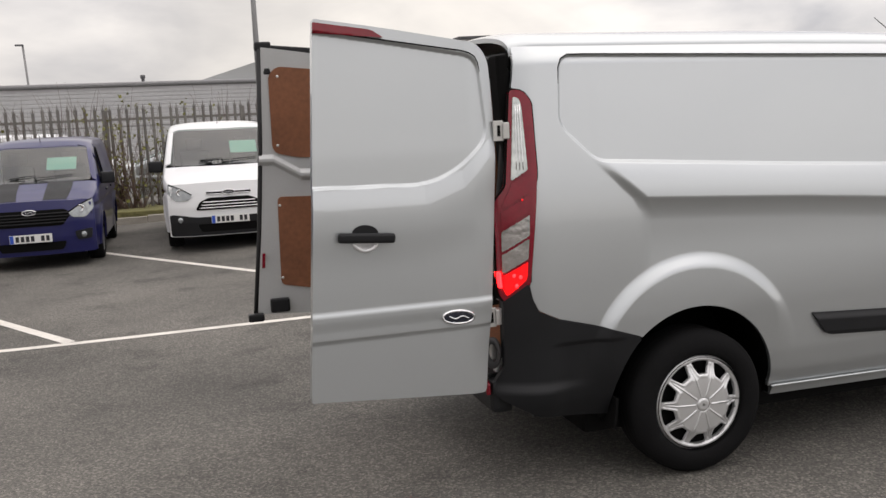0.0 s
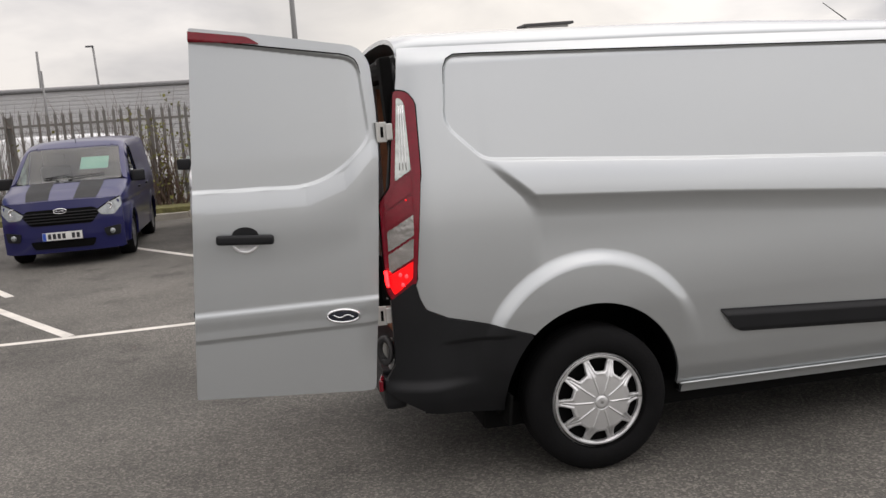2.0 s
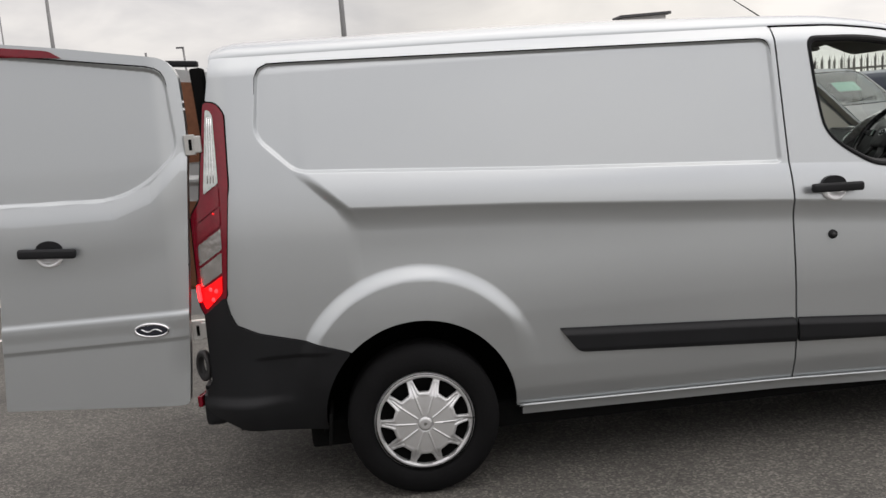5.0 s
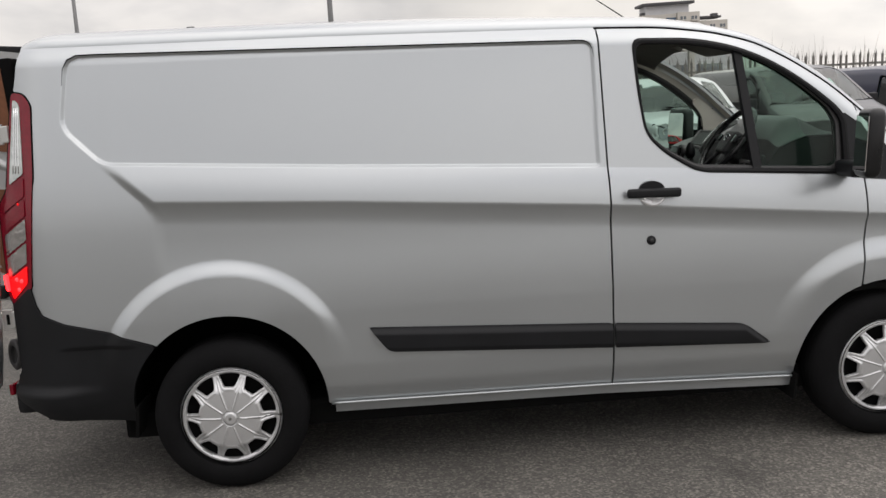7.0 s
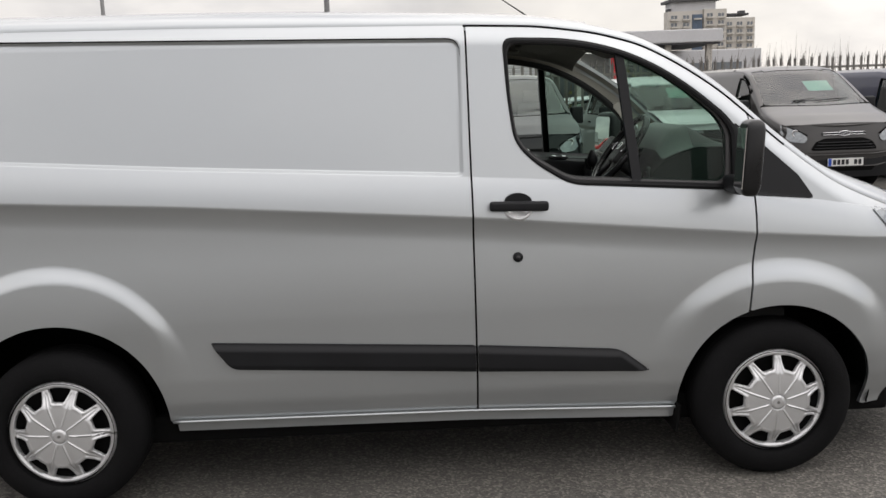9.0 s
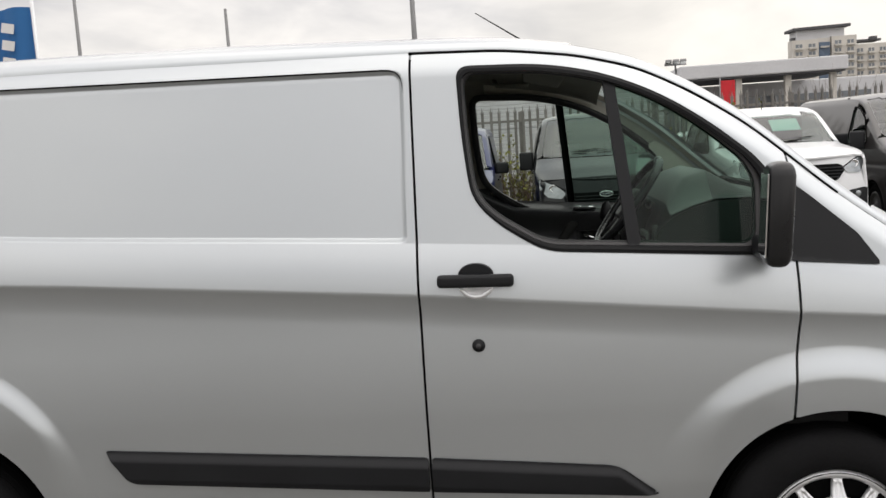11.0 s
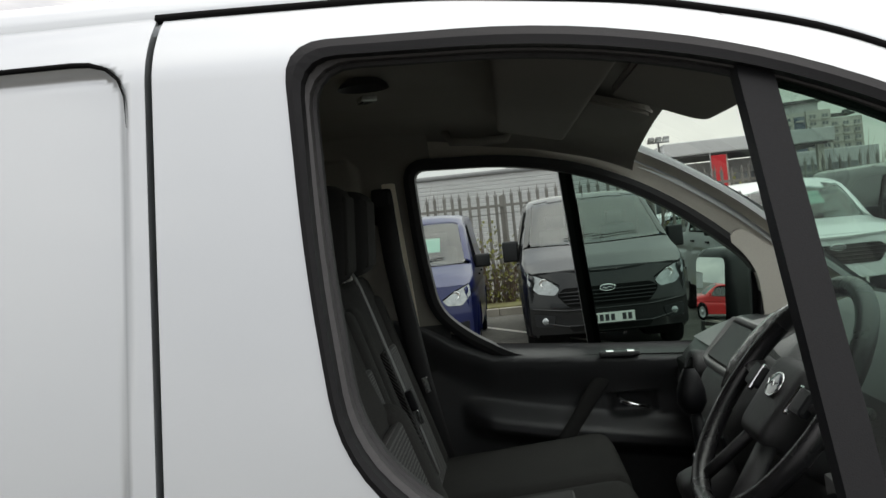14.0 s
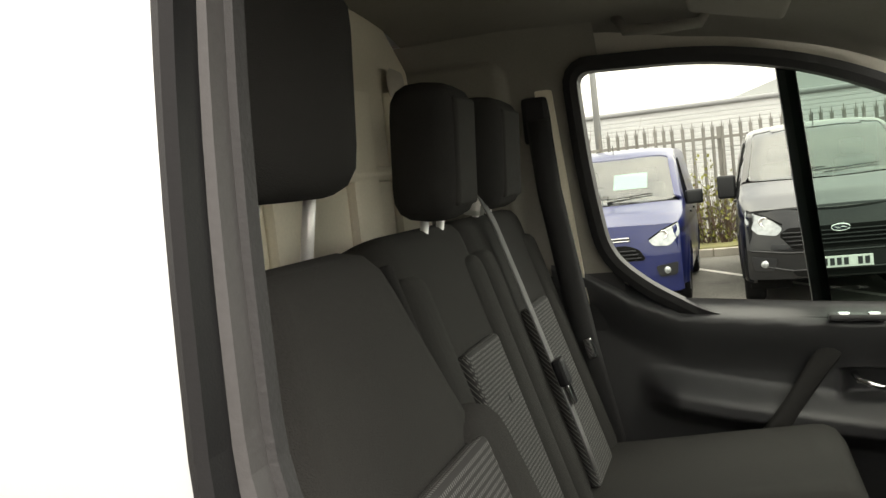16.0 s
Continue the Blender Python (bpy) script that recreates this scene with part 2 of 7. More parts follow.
def tube_part(name, points, radius, mat, parent=None, sides=8, label="", loop=False, flat=None):
    """A rod along points; flat=(a, b): an oval of those half sizes."""
    pts = [Vector(p) for p in points]
    verts, faces, n = [], [], len(pts)
    for k, p in enumerate(pts):
        if loop:
            way = pts[(k + 1) % n] - pts[k - 1]
        else:
            way = pts[min(k + 1, n - 1)] - pts[max(k - 1, 0)]
        way.normalize()
        up = Vector((0, 0, 1)) if abs(way.z) < 0.95 else Vector((1, 0, 0))
        a = way.cross(up).normalized()
        b = a.cross(way)
        r = radius[k] if isinstance(radius, (list, tuple)) else radius
        ra, rb = flat if flat else (r, r)
        for s in range(sides):
            q = 2 * math.pi * s / sides
            verts.append(p + a * ra * math.cos(q) + b * rb * math.sin(q))
    for k in range(n if loop else n - 1):
        for s in range(sides):
            a, b = k * sides + s, k * sides + (s + 1) % sides
            c, d = ((k + 1) % n) * sides + (s + 1) % sides, ((k + 1) % n) * sides + s
            faces.append((a, b, c, d))
    if not loop:
        faces += [tuple(range(sides))[::-1], tuple(range((n - 1) * sides, n * sides))]
    return mesh_part(name, verts, faces, mat, parent, label)


def poly_sd(px, pz, poly):
    """Signed distance to a polygon, negative inside."""
    d = np.full(px.shape, 1e9)
    inside = np.zeros(px.shape, bool)
    n = len(poly)
    for i in range(n):
        (ax, az), (bx, bz) = poly[i], poly[(i + 1) % n]
        ex, ez = bx - ax, bz - az
        wx, wz = px - ax, pz - az
        t = np.clip((wx * ex + wz * ez) / (ex * ex + ez * ez + 1e-12), 0, 1)
        d = np.minimum(d, (wx - ex * t) ** 2 + (wz - ez * t) ** 2)
        c = ((az <= pz) & (pz < bz)) | ((bz <= pz) & (pz < az))
        inside ^= c & (px < ax + (pz - az) / (ez if abs(ez) > 1e-12 else 1e-12) * ex)
    return np.sqrt(d) * np.where(inside, -1, 1)


def rounded(poly, radius, steps=5):
    """The polygon with its corners rounded."""
    out, n = [], len(poly)
    for i in range(n):
        p, a, b = Vector(poly[i]), Vector(poly[i - 1]), Vector(poly[(i + 1) % n])
        r = radius[i] if isinstance(radius, (list, tuple)) else radius
        r = min(r, (a - p).length * 0.48, (b - p).length * 0.48)
        s, e = p + (a - p).normalized() * r, p + (b - p).normalized() * r
        for k in range(steps + 1):
            t = k / steps
            out.append(tuple((1 - t) ** 2 * s + 2 * t * (1 - t) * p + t * t * e))
    return out


def skin(name, us, vs, warp, place, keep, mat, parent=None, label="", fold=(0, 0.02, 0), flip=False):
    """A sheet over the grid us x vs: warp gives the plan place of a grid point, keep is negative where the sheet is,
    place lifts it into space. Its edges are snapped to keep's zero line and folded inwards by fold."""
    U, V = np.meshgrid(np.asarray(us, float), np.asarray(vs, float), indexing="ij")
    X, Z = warp(U, V) if warp else (U, V)
    nu, nv = X.shape
    if keep is not None:
        e = 1e-4
        for _ in range(3):
            s = keep(X, Z)
            gx, gz = (keep(X + e, Z) - s) / e, (keep(X, Z + e) - s) / e
            g = gx * gx + gz * gz + 1e-6
            cell = np.minimum(np.abs(np.gradient(X, axis=0)), 0.05) * 0.5 + np.minimum(np.abs(np.gradient(Z, axis=1)), 0.05) * 0.5
            near = np.abs(s) < 0.75 * cell
            X, Z = np.where(near, X - s * gx / g, X), np.where(near, Z - s * gz / g, Z)
        s = keep(X, Z)
    px, py, pz = place(X, Z)
    verts = np.stack([px, py, pz], -1).reshape(-1, 3)
    idx = np.arange(nu * nv).reshape(nu, nv)
    quads = np.stack([idx[:-1, :-1], idx[1:, :-1], idx[1:, 1:], idx[:-1, 1:]], -1).reshape(-1, 4)
    if keep is not None:
        q = s.reshape(-1)[quads]
        quads = quads[q.mean(1) < 0]
    if flip:
        quads = quads[:, ::-1]
    if fold is not None and len(quads):
        e1 = np.concatenate([quads[:, [k, (k + 1) % 4]] for k in range(4)])
        key = np.sort(e1, 1)
        _, inv, cnt = np.unique(key, axis=0, return_inverse=True, return_counts=True)
        rim = e1[cnt[inv.ravel()] == 1]
        rv = np.unique(rim)
        base = len(verts)
        lip = {int(v): base + k for k, v in enumerate(rv)}
        end = {int(v): base + len(rv) + k for k, v in enumerate(rv)}
        verts = np.concatenate([verts, verts[rv], verts[rv] + np.array(fold)])
        extra = np.array([(lip[int(b)], lip[int(a)], end[int(a)], end[int(b)]) for a, b in rim])
        quads = np.concatenate([quads, extra])
    e = 5e-4
    t1 = np.stack(place(X + e, Z), -1) - np.stack(place(X - e, Z), -1)
    t2 = np.stack(place(X, Z + e), -1) - np.stack(place(X, Z - e), -1)
    nor = np.nan_to_num(np.cross(t1, t2).reshape(-1, 3) * (-1 if flip else 1))
    size = np.linalg.norm(nor, axis=1, keepdims=True)
    nor = np.where(size > 1e-12, nor / np.maximum(size, 1e-12), 0)
    nor = np.concatenate([nor, np.zeros((len(verts) - len(nor), 3))])
    used = np.unique(quads)
    remap = np.zeros(len(verts), int)
    remap[used] = np.arange(len(used))
    ob = mesh_part(name, verts[used], remap[quads], mat, parent, label)
    if len(ob.data.vertices) == len(used) and len(ob.data.polygons):
        ob.data.normals_split_custom_set_from_vertices([tuple(map(float, v)) for v in nor[used]])
    return ob


def steps(*stops):
    """Values through stops (value, count to the next)."""
    out = []
    for (a, n), (b, _) in zip(stops, stops[1:]):
        out += list(np.linspace(a, b, n, endpoint=False))
    return np.array(out + [stops[-1][0]])


def smooth01(x):
    x = np.clip(x, 0, 1)
    return x * x * (3 - 2 * x)


def curve(points):
    """A smooth line through (x, value) points."""
    xs, ys = np.array(points, float).T
    dense = np.linspace(xs[0] - 0.2, xs[-1] + 0.2, 900)
    lin = np.interp(dense, xs, ys)
    w = np.hanning(41)
    pad = np.pad(lin, 20, mode="edge")
    sm = np.convolve(pad, w / w.sum(), mode="valid")
    return lambda x: np.interp(x, dense, sm)


# ---------------------------------------------------------------- ground
def ground_z(x, y):
    """The yard falls gently beyond the van's tail."""
    return -0.012 - 0.10 * smooth01((0.5 - np.asarray(x)) / 5.0) * smooth01((np.asarray(y) + 1.0) / 4.0)


gx = np.concatenate([[-3000, -400, -120, -60], np.linspace(-30, 30, 121), [60, 120, 400, 3000]])
gy = np.concatenate([[-3000, -400, -100, -40], np.linspace(-15, 30, 91), [60, 120, 400, 3000]])
ground = skin("ground", gx, gy, None, lambda X, Y: (X, Y, ground_z(X, Y)), None, ASPHALT, fold=None)
tagged(ground, "worn grey-brown asphalt of the car park", "asphalt", kind="structure")


def painted_line(a, b, width=0.10):
    a, b = np.array(a, float), np.array(b, float)
    way = (b - a) / np.linalg.norm(b - a)
    side = np.array([-way[1], way[0]]) * width / 2
    n = max(2, int(np.linalg.norm(b - a) / 0.4))
    verts, faces = [], []
    for k in range(n + 1):
        p = a + (b - a) * k / n
        for q in (p + side, p - side):
            verts.append((q[0], q[1], float(ground_z(q[0], q[1])) + 0.004))
    faces = [(2 * k, 2 * k + 1, 2 * k + 3, 2 * k + 2) for k in range(n)]
    ob = mesh_part("parking_line", verts, faces, LINE_PAINT)
    return tagged(ob, "worn white painted parking bay line on the asphalt", "road marking", "parking lines", "structure")


for a, b in (((-9.5, 5.17), (3.0, 3.93)), ((-4.9, 7.55), (-3.16, 4.60)), ((-4.3, 12.3), (-1.36, 7.2)), ((1.3, 13.7), (4.6, 7.9)),
             ((-9.6, 7.0), (-8.1, 4.45)), ((4.6, 13.7), (8.0, 7.9)), ((-7.0, 12.3), (-4.3, 7.2))):
    painted_line(a, b)

# ---------------------------------------------------------------- the silver van: shape
YC = 0.98
crease_z = curve([(-0.9, 1.29), (-0.28, 1.262), (0.54, 1.215), (1.69, 1.128), (2.0, 1.098), (2.84, 1.02), (3.5, 0.97)])
belt_z = curve([(-0.5, 1.425), (0.55, 1.355), (1.65, 1.292), (2.1, 1.262), (2.84, 1.19), (3.2, 1.13), (3.9, 1.0)])
panel_top = curve([(-0.6, 1.885), (0.6, 1.866), (1.65, 1.84), (2.4, 1.8)])
edge_z = curve([(-0.95, 1.925), (0.5, 1.915), (1.711, 1.893), (1.99, 1.882), (2.227, 1.849), (2.414, 1.797), (2.579, 1.709),
                (2.743, 1.597), (2.88, 1.474), (2.97, 1.39), (3.12, 1.272), (3.22, 1.2), (3.4, 1.12), (3.6, 1.05), (3.8, 0.97), (3.95, 0.88)])
base_y = curve([(0.2, 0.16), (0.27, 0.152), (0.32, 0.13), (0.40, 0.10), (0.50, 0.085), (0.75, 0.078), (0.95, 0.082), (1.3, 0.092)])
PANEL = rounded([(-0.612, 1.583), (-0.578, 1.888), (1.675, 1.84), (1.668, 1.289), (0.55, 1.353), (-0.447, 1.42)],
                [0.06, 0.07, 0.05, 0.03, 0.02, 0.05])
ARCH_R, ARCH_F = (0.0, 0.345, 0.418), (2.952, 0.315, 0.408)


def side_y(x, z):
    zc, zp, ze = crease_z(x), belt_z(x), edge_z(x)
    # the shoulder ends in a slanting edge behind the rear wheel
    k = smooth01((x - np.interp(z, [1.20, 1.262, 1.42], [-0.27, -0.30, -0.465])) / 0.07)
    upper = 0.122 + (z - zp) * 0.205 + 6.0 * np.maximum(0, z - ze + 0.085) ** 2
    t = np.clip((zp - z) / np.maximum(zp - zc, 0.012), 0, 1)
    band = 0.122 - 0.046 * (0.38 * t + 0.62 * (1 - (1 - t) ** 2))
    under = np.clip((zc - z) / 0.10, 0, 1)
    below = 0.076 + (base_y(z) + 0.009 * smooth01((z - 0.8) / 0.3) - 0.076) * (1 - (1 - under) ** 2)
    line = 0.122 + (z - zp) * 0.205
    gap = line - base_y(z)
    plain = base_y(z) + 0.5 * (gap + np.sqrt(gap * gap + 0.022 ** 2))
    shoulder = np.where(z > zc, band, below)
    y = np.where(z > zp, upper + (plain - line) * (1 - k), plain + (shoulder - plain) * k)
    for cx, cz, r, wide, high in ((0.0, 0.445, 0.556, 0.070, 0.031), (2.95, 0.315, 0.602, 0.10, 0.031)):
        far = np.hypot(x - cx, z - cz)
        inner = smooth01(((x - cx) * (1 if cx < 1 else -1) + 0.05) / 0.3)
        y = y - high * smooth01((r - far) / (wide + 0.10 * smooth01((0.75 - z) / 0.35))) * smooth01((z - 0.22 - 0.12 * inner) / (0.35 + 0.12 * inner)) * (1 - 0.3 * inner)
    y = y + 0.017 * smooth01(-poly_sd(x, z, PANEL) / 0.017)
    y = y + 1.7 * np.maximum(0, -0.68 - x) ** 2
    y = y + 0.55 * np.maximum(0, (x - 3.22) / 0.72) ** 2.2
    return y


def on_side(out=0.0):
    return lambda X, Z: (X, side_y(X, Z) - out, Z)


def mirrored_side(out=0.0):
    return lambda X, Z: (X, 2 * YC - side_y(X, Z) + out, Z)


def circle_sd(X, Z, c):
    return np.hypot(X - c[0], Z - c[1]) - c[2]


rear_edge = curve([(0.2, -0.905), (1.26, -0.905), (1.31, -0.872), (1.34, -0.856), (1.70, -0.806), (1.80, -0.786), (1.90, -0.772), (2.0, -0.75)])
sill_top = curve([(-1, 0.325), (0.42, 0.318), (1.67, 0.306), (2.56, 0.276), (4, 0.26)])
BUMPER = [(-0.99, 0.86), (-0.885, 0.858), (-0.789, 0.935), (-0.775, 0.86), (-0.752, 0.81), (-0.66, 0.766), (-0.473, 0.716), (-0.30, 0.658), (-0.2, 0.60), (-0.2, 0.1), (-0.99, 0.1)]
TAIL = rounded([(-0.806, 1.745), (-0.752, 1.735), (-0.722, 1.69), (-0.728, 1.40), (-0.782, 0.925), (-0.882, 0.85), (-0.905, 0.895), (-0.905, 1.275), (-0.856, 1.34)], 0.02)
WINDOW = rounded([(1.848, 1.832), (2.12, 1.822), (2.31, 1.778), (2.47, 1.706), (2.61, 1.612), (2.74, 1.50), (2.786, 1.44), (2.79, 1.20),
                  (2.094, 1.250), (1.956, 1.338), (1.880, 1.42), (1.858, 1.6)], [0.04, 0.1, 0.1, 0.1, 0.1, 0.05, 0.03, 0.02, 0.06, 0.1, 0.06, 0.1])
GLASS_AREA = rounded([(1.888, 1.80), (2.12, 1.788), (2.30, 1.748), (2.455, 1.678), (2.59, 1.585), (2.705, 1.48), (2.735, 1.42), (2.725, 1.245),
                      (2.10, 1.285), (1.980, 1.365), (1.915, 1.435), (1.895, 1.6)], [0.035, 0.1, 0.1, 0.1, 0.1, 0.05, 0.03, 0.03, 0.05, 0.08, 0.05, 0.1])


def front_gap(z):
    return np.interp(z, [0.5, 0.695, 0.847, 1.0, 1.3], [2.80, 2.817, 2.830, 2.848, 2.850])


B_GAP = 1.696


def keep_quarter(X, Z):
    s = np.maximum(rear_edge(Z) - X, X - (B_GAP - 0.004))
    s = np.maximum(s, np.maximum(sill_top(X) - Z, Z - edge_z(X)))
    for hole in (circle_sd(X, Z, ARCH_R), poly_sd(X, Z, BUMPER) - 0.003, poly_sd(X, Z, TAIL) - 0.003):
        s = np.maximum(s, -hole)
    return s


def keep_door(X, Z):
    s = np.maximum((B_GAP + 0.004) - X, X - (front_gap(Z) - 0.004))
    s = np.maximum(s, np.maximum(sill_top(X) - Z, Z - (edge_z(X) - 0.006)))
    return np.maximum(s, np.maximum(-poly_sd(X, Z, WINDOW), -circle_sd(X, Z, ARCH_F)))


FAR_SHIFT = (-0.045, -0.022)


def shifted(poly):
    """The outline as it stands on the passenger's side."""
    return [(a + FAR_SHIFT[0], b + FAR_SHIFT[1]) for a, b in poly]


def keep_far_door(X, Z):
    s = np.maximum((B_GAP + 0.004) - X, X - (front_gap(Z) - 0.004))
    s = np.maximum(s, np.maximum(sill_top(X) - Z, Z - (edge_z(X) - 0.006)))
    return np.maximum(s, np.maximum(-poly_sd(X, Z, shifted(WINDOW)), -circle_sd(X, Z, ARCH_F)))


def keep_wing(X, Z):
    s = np.maximum((front_gap(Z) + 0.004) - X, X - 3.88)
    s = np.maximum(s, np.maximum(0.24 - Z, Z - (edge_z(X) - 0.004)))
    return np.maximum(s, -circle_sd(X, Z, ARCH_F))


def side_warp(U, V):
    """Rows follow the body's creases: V runs 0 sill, 1 crease, 2 belt, 3 panel top, 4 roof edge."""
    x = U
    lines = [np.full_like(x, 0.24), crease_z(x), belt_z(x), np.minimum(panel_top(x), edge_z(x) - 0.045), edge_z(x) + 0.004]
    lines[3] = np.maximum(lines[3], lines[2] + 0.02)
    lines[4] = np.maximum(lines[4], lines[3] + 0.02)
    k = np.clip(V.astype(int), 0, 3)
    f = V - k
    lo = np.choose(k, lines[:4])
    hi = np.choose(k, lines[1:])
    return x, lo + (hi - lo) * f


ROWS_V = steps((0, 116), (0.92, 12), (1.0, 16), (1.9, 6), (2.0, 12), (2.06, 84), (2.94, 7), (3.0, 6), (3.2, 5), (4.0, 0))
van = thing("van", "silver panel van with its rear doors open and driver's window down", "van")
COLS_Q = steps((-0.92, 24), (-0.66, 84), (-0.22, 140), (0.66, 80), (1.64, 8), (1.70, 0))
COLS_D = steps((1.68, 60), (2.30, 80), (2.86, 0))
COLS_W = steps((2.80, 70), (3.90, 0))
skin("side_panel", COLS_Q, ROWS_V, side_warp, on_side(), keep_quarter, SILVER, van, "silver metallic side panel with recessed upper field")
skin("front_door", COLS_D, ROWS_V, side_warp, on_side(), keep_door, SILVER, van)
skin("front_wing", COLS_W, ROWS_V, side_warp, on_side(), keep_wing, SILVER, van)
COARSE = steps((0, 24), (1, 6), (2, 16), (3, 8), (4, 0))
skin("side_panel", steps((-0.92, 60), (1.70, 0)), COARSE, side_warp, mirrored_side(), keep_quarter, SILVER, van, fold=(0, -0.02, 0), flip=True)
skin("front_door", steps((1.68, 50), (2.86, 0)), COARSE, side_warp, mirrored_side(), keep_far_door, SILVER, van, fold=(0, -0.02, 0), flip=True)
skin("front_wing", steps((2.80, 40), (3.90, 0)), COARSE, side_warp, mirrored_side(), keep_wing, SILVER, van, fold=(0, -0.02, 0), flip=True)

# dark cavity behind the shut lines
for sgn in (1, -1):
    put = (lambda X, Z: (X, side_y(X, Z) + 0.022, Z)) if sgn > 0 else (lambda X, Z: (X, 2 * YC - side_y(X, Z) - 0.022, Z))
    keep_in = lambda X, Z: np.maximum(np.maximum(np.abs(X - B_GAP) - 0.05, np.abs(Z - 1.1) - 0.78), -poly_sd(X, Z, GLASS_AREA))
    skin("shut_line_seal", steps((1.64, 8), (1.75, 0)), np.linspace(0.3, 1.9, 40), None, put, keep_in, GAP, van, fold=None)
    keep_f = lambda X, Z: np.maximum(np.maximum(np.abs(X - front_gap(Z)) - 0.04, -circle_sd(X, Z, ARCH_F)), Z - 1.16)
    skin("shut_line_seal", steps((2.74, 10), (2.90, 0)), np.linspace(0.6, 1.2, 24), None, put, keep_f, GAP, van, fold=None)

# roof, windscreen and bonnet share one crown
crown = curve([(-0.95, 0.096), (1.0, 0.102), (1.7, 0.086), (2.2, 0.076), (2.5, 0.086), (2.8, 0.092), (3.1, 0.09), (3.5, 0.10), (3.95, 0.06)])


FAR_EDGE = 0.080  # the passenger's pillar starts a little further back


def on_top(X, U, drop=0.0):
    hw = YC - side_y(X, edge_z(X))
    edge = edge_z(X + FAR_EDGE * smooth01(-U / 0.9))
    a = np.abs(U)
    rise = crown(X) * np.maximum(0, 1 - a ** 2.6) ** (1 / 2.2)
    rear = 1.6 * np.maximum(0, -0.66 - X) ** 2
    return X, YC - hw * U, edge + rise - rear - drop


def glass_top(U):
    return 2.20 + 0.05 * (1 - U * U)


def glass_base(U):
    return 3.06 + 0.20 * (1 - U * U)


def keep_roof(X, U):
    pillar = np.maximum(0.932 - np.abs(U), X - 3.10)
    main = X - glass_top(U)
    return np.minimum(main, pillar)


def keep_screen(X, U):
    return np.maximum(np.maximum(glass_top(U) - X, X - glass_base(U)), np.abs(U) - 0.942)


def keep_bonnet(X, U):
    return np.maximum(np.maximum(glass_base(U) + 0.03 - X, 3.10 - X), X - (3.93 - 0.10 * U * U))


US = np.sin(np.linspace(-math.pi / 2, math.pi / 2, 60))
skin("roof", steps((-0.775, 90), (3.14, 0)), US, None, on_top, keep_roof, SILVER, van, fold=(0, 0, -0.02), flip=True)
skin("windscreen", steps((2.15, 34), (3.30, 0)), US, None, lambda X, U: on_top(X, U, 0.008), keep_screen, WINDSCREEN, van, "clear windscreen", fold=None, flip=True).visible_shadow = False
skin("bonnet", steps((3.05, 34), (3.95, 0)), US, None, on_top, keep_bonnet, SILVER, van, fold=(0, 0, -0.02), flip=True)
cowl_keep = lambda X, U: np.maximum(np.maximum(glass_base(U) - 0.02 - X, X - glass_base(U) - 0.05), np.abs(U) - 0.93)
skin("cowl", steps((3.0, 20), (3.32, 0)), US, None, lambda X, U: on_top(X, U, 0.014), cowl_keep, BLACK_PLASTIC, van, fold=(0, 0, -0.03), flip=True)
# black line between door top and roof
tube_part("roof_gutter", [(x, float(side_y(np.array(x), edge_z(x))) - 0.0005, float(edge_z(x)) - 0.002) for x in np.linspace(1.69, 3.0, 60)], 0.006, GAP, van, 6)
tube_part("roof_gutter", [(x, 2 * YC - float(side_y(np.array(x), edge_z(x + FAR_EDGE))) + 0.003, float(edge_z(x + FAR_EDGE)) - 0.002) for x in np.linspace(1.69, 3.0, 40)], 0.005, GAP, van, 6)


# front end
def nose_x(y, z):
    u = np.abs(y - YC) / 0.62
    return 3.95 - 0.20 * u ** 2.5 - 0.22 * np.maximum(0, (z - 0.62)) ** 1.5 - 0.10 * np.maximum(0, 0.45 - z)


def nose_keep(Y, Z):
    return np.maximum(np.maximum(np.abs(Y - YC) - 0.61, 0.22 - Z), Z - 0.93)


def on_nose(out):
    return lambda Y, Z: (nose_x(Y, Z) + out, Y, Z)


ny, nz = np.linspace(0.36, 1.6, 50), np.linspace(0.2, 0.95, 34)
skin("front_panel", ny, nz, None, on_nose(0), nose_keep, SILVER, van, fold=(-0.03, 0, 0))
skin("front_bumper", ny, nz, None, on_nose(0.012), lambda Y, Z: np.maximum(nose_keep(Y, Z), Z - 0.52), BLACK_PLASTIC, van, fold=(-0.03, 0, 0))
skin("grille", ny, nz, None, on_nose(0.014), lambda Y, Z: poly_sd(Y, Z, rounded([(0.55, 0.86), (1.41, 0.86), (1.28, 0.60), (0.68, 0.60)], 0.05)), BLACK_PLASTIC, van, fold=(-0.03, 0, 0))
for k in range(4):
    tube_part("grille_bar", [(float(nose_x(np.array(y), np.array(0.64 + 0.055 * k))) + 0.02, y, 0.64 + 0.055 * k) for y in np.linspace(0.66 - 0.03 * k, 1.30 + 0.03 * k, 16)], 0.008, CHROME if k == 3 else BLACK_PLASTIC, van, 6)
for sgn in (1, -1):
    lamp = [(3.335, 1.115), (3.86, 0.925), (3.87, 0.80), (3.70, 0.82), (3.48, 0.93)]
    put = on_side(0.006) if sgn > 0 else mirrored_side(0.006)
    skin("headlamp", steps((3.3, 50), (3.88, 0)), np.linspace(0.78, 1.14, 34), None, put, lambda X, Z: poly_sd(X, Z, rounded(lamp, 0.03)), HEAD_LENS, van,
         "clear wraparound headlamp", fold=(0, 0.03 * sgn, 0), flip=sgn < 0)

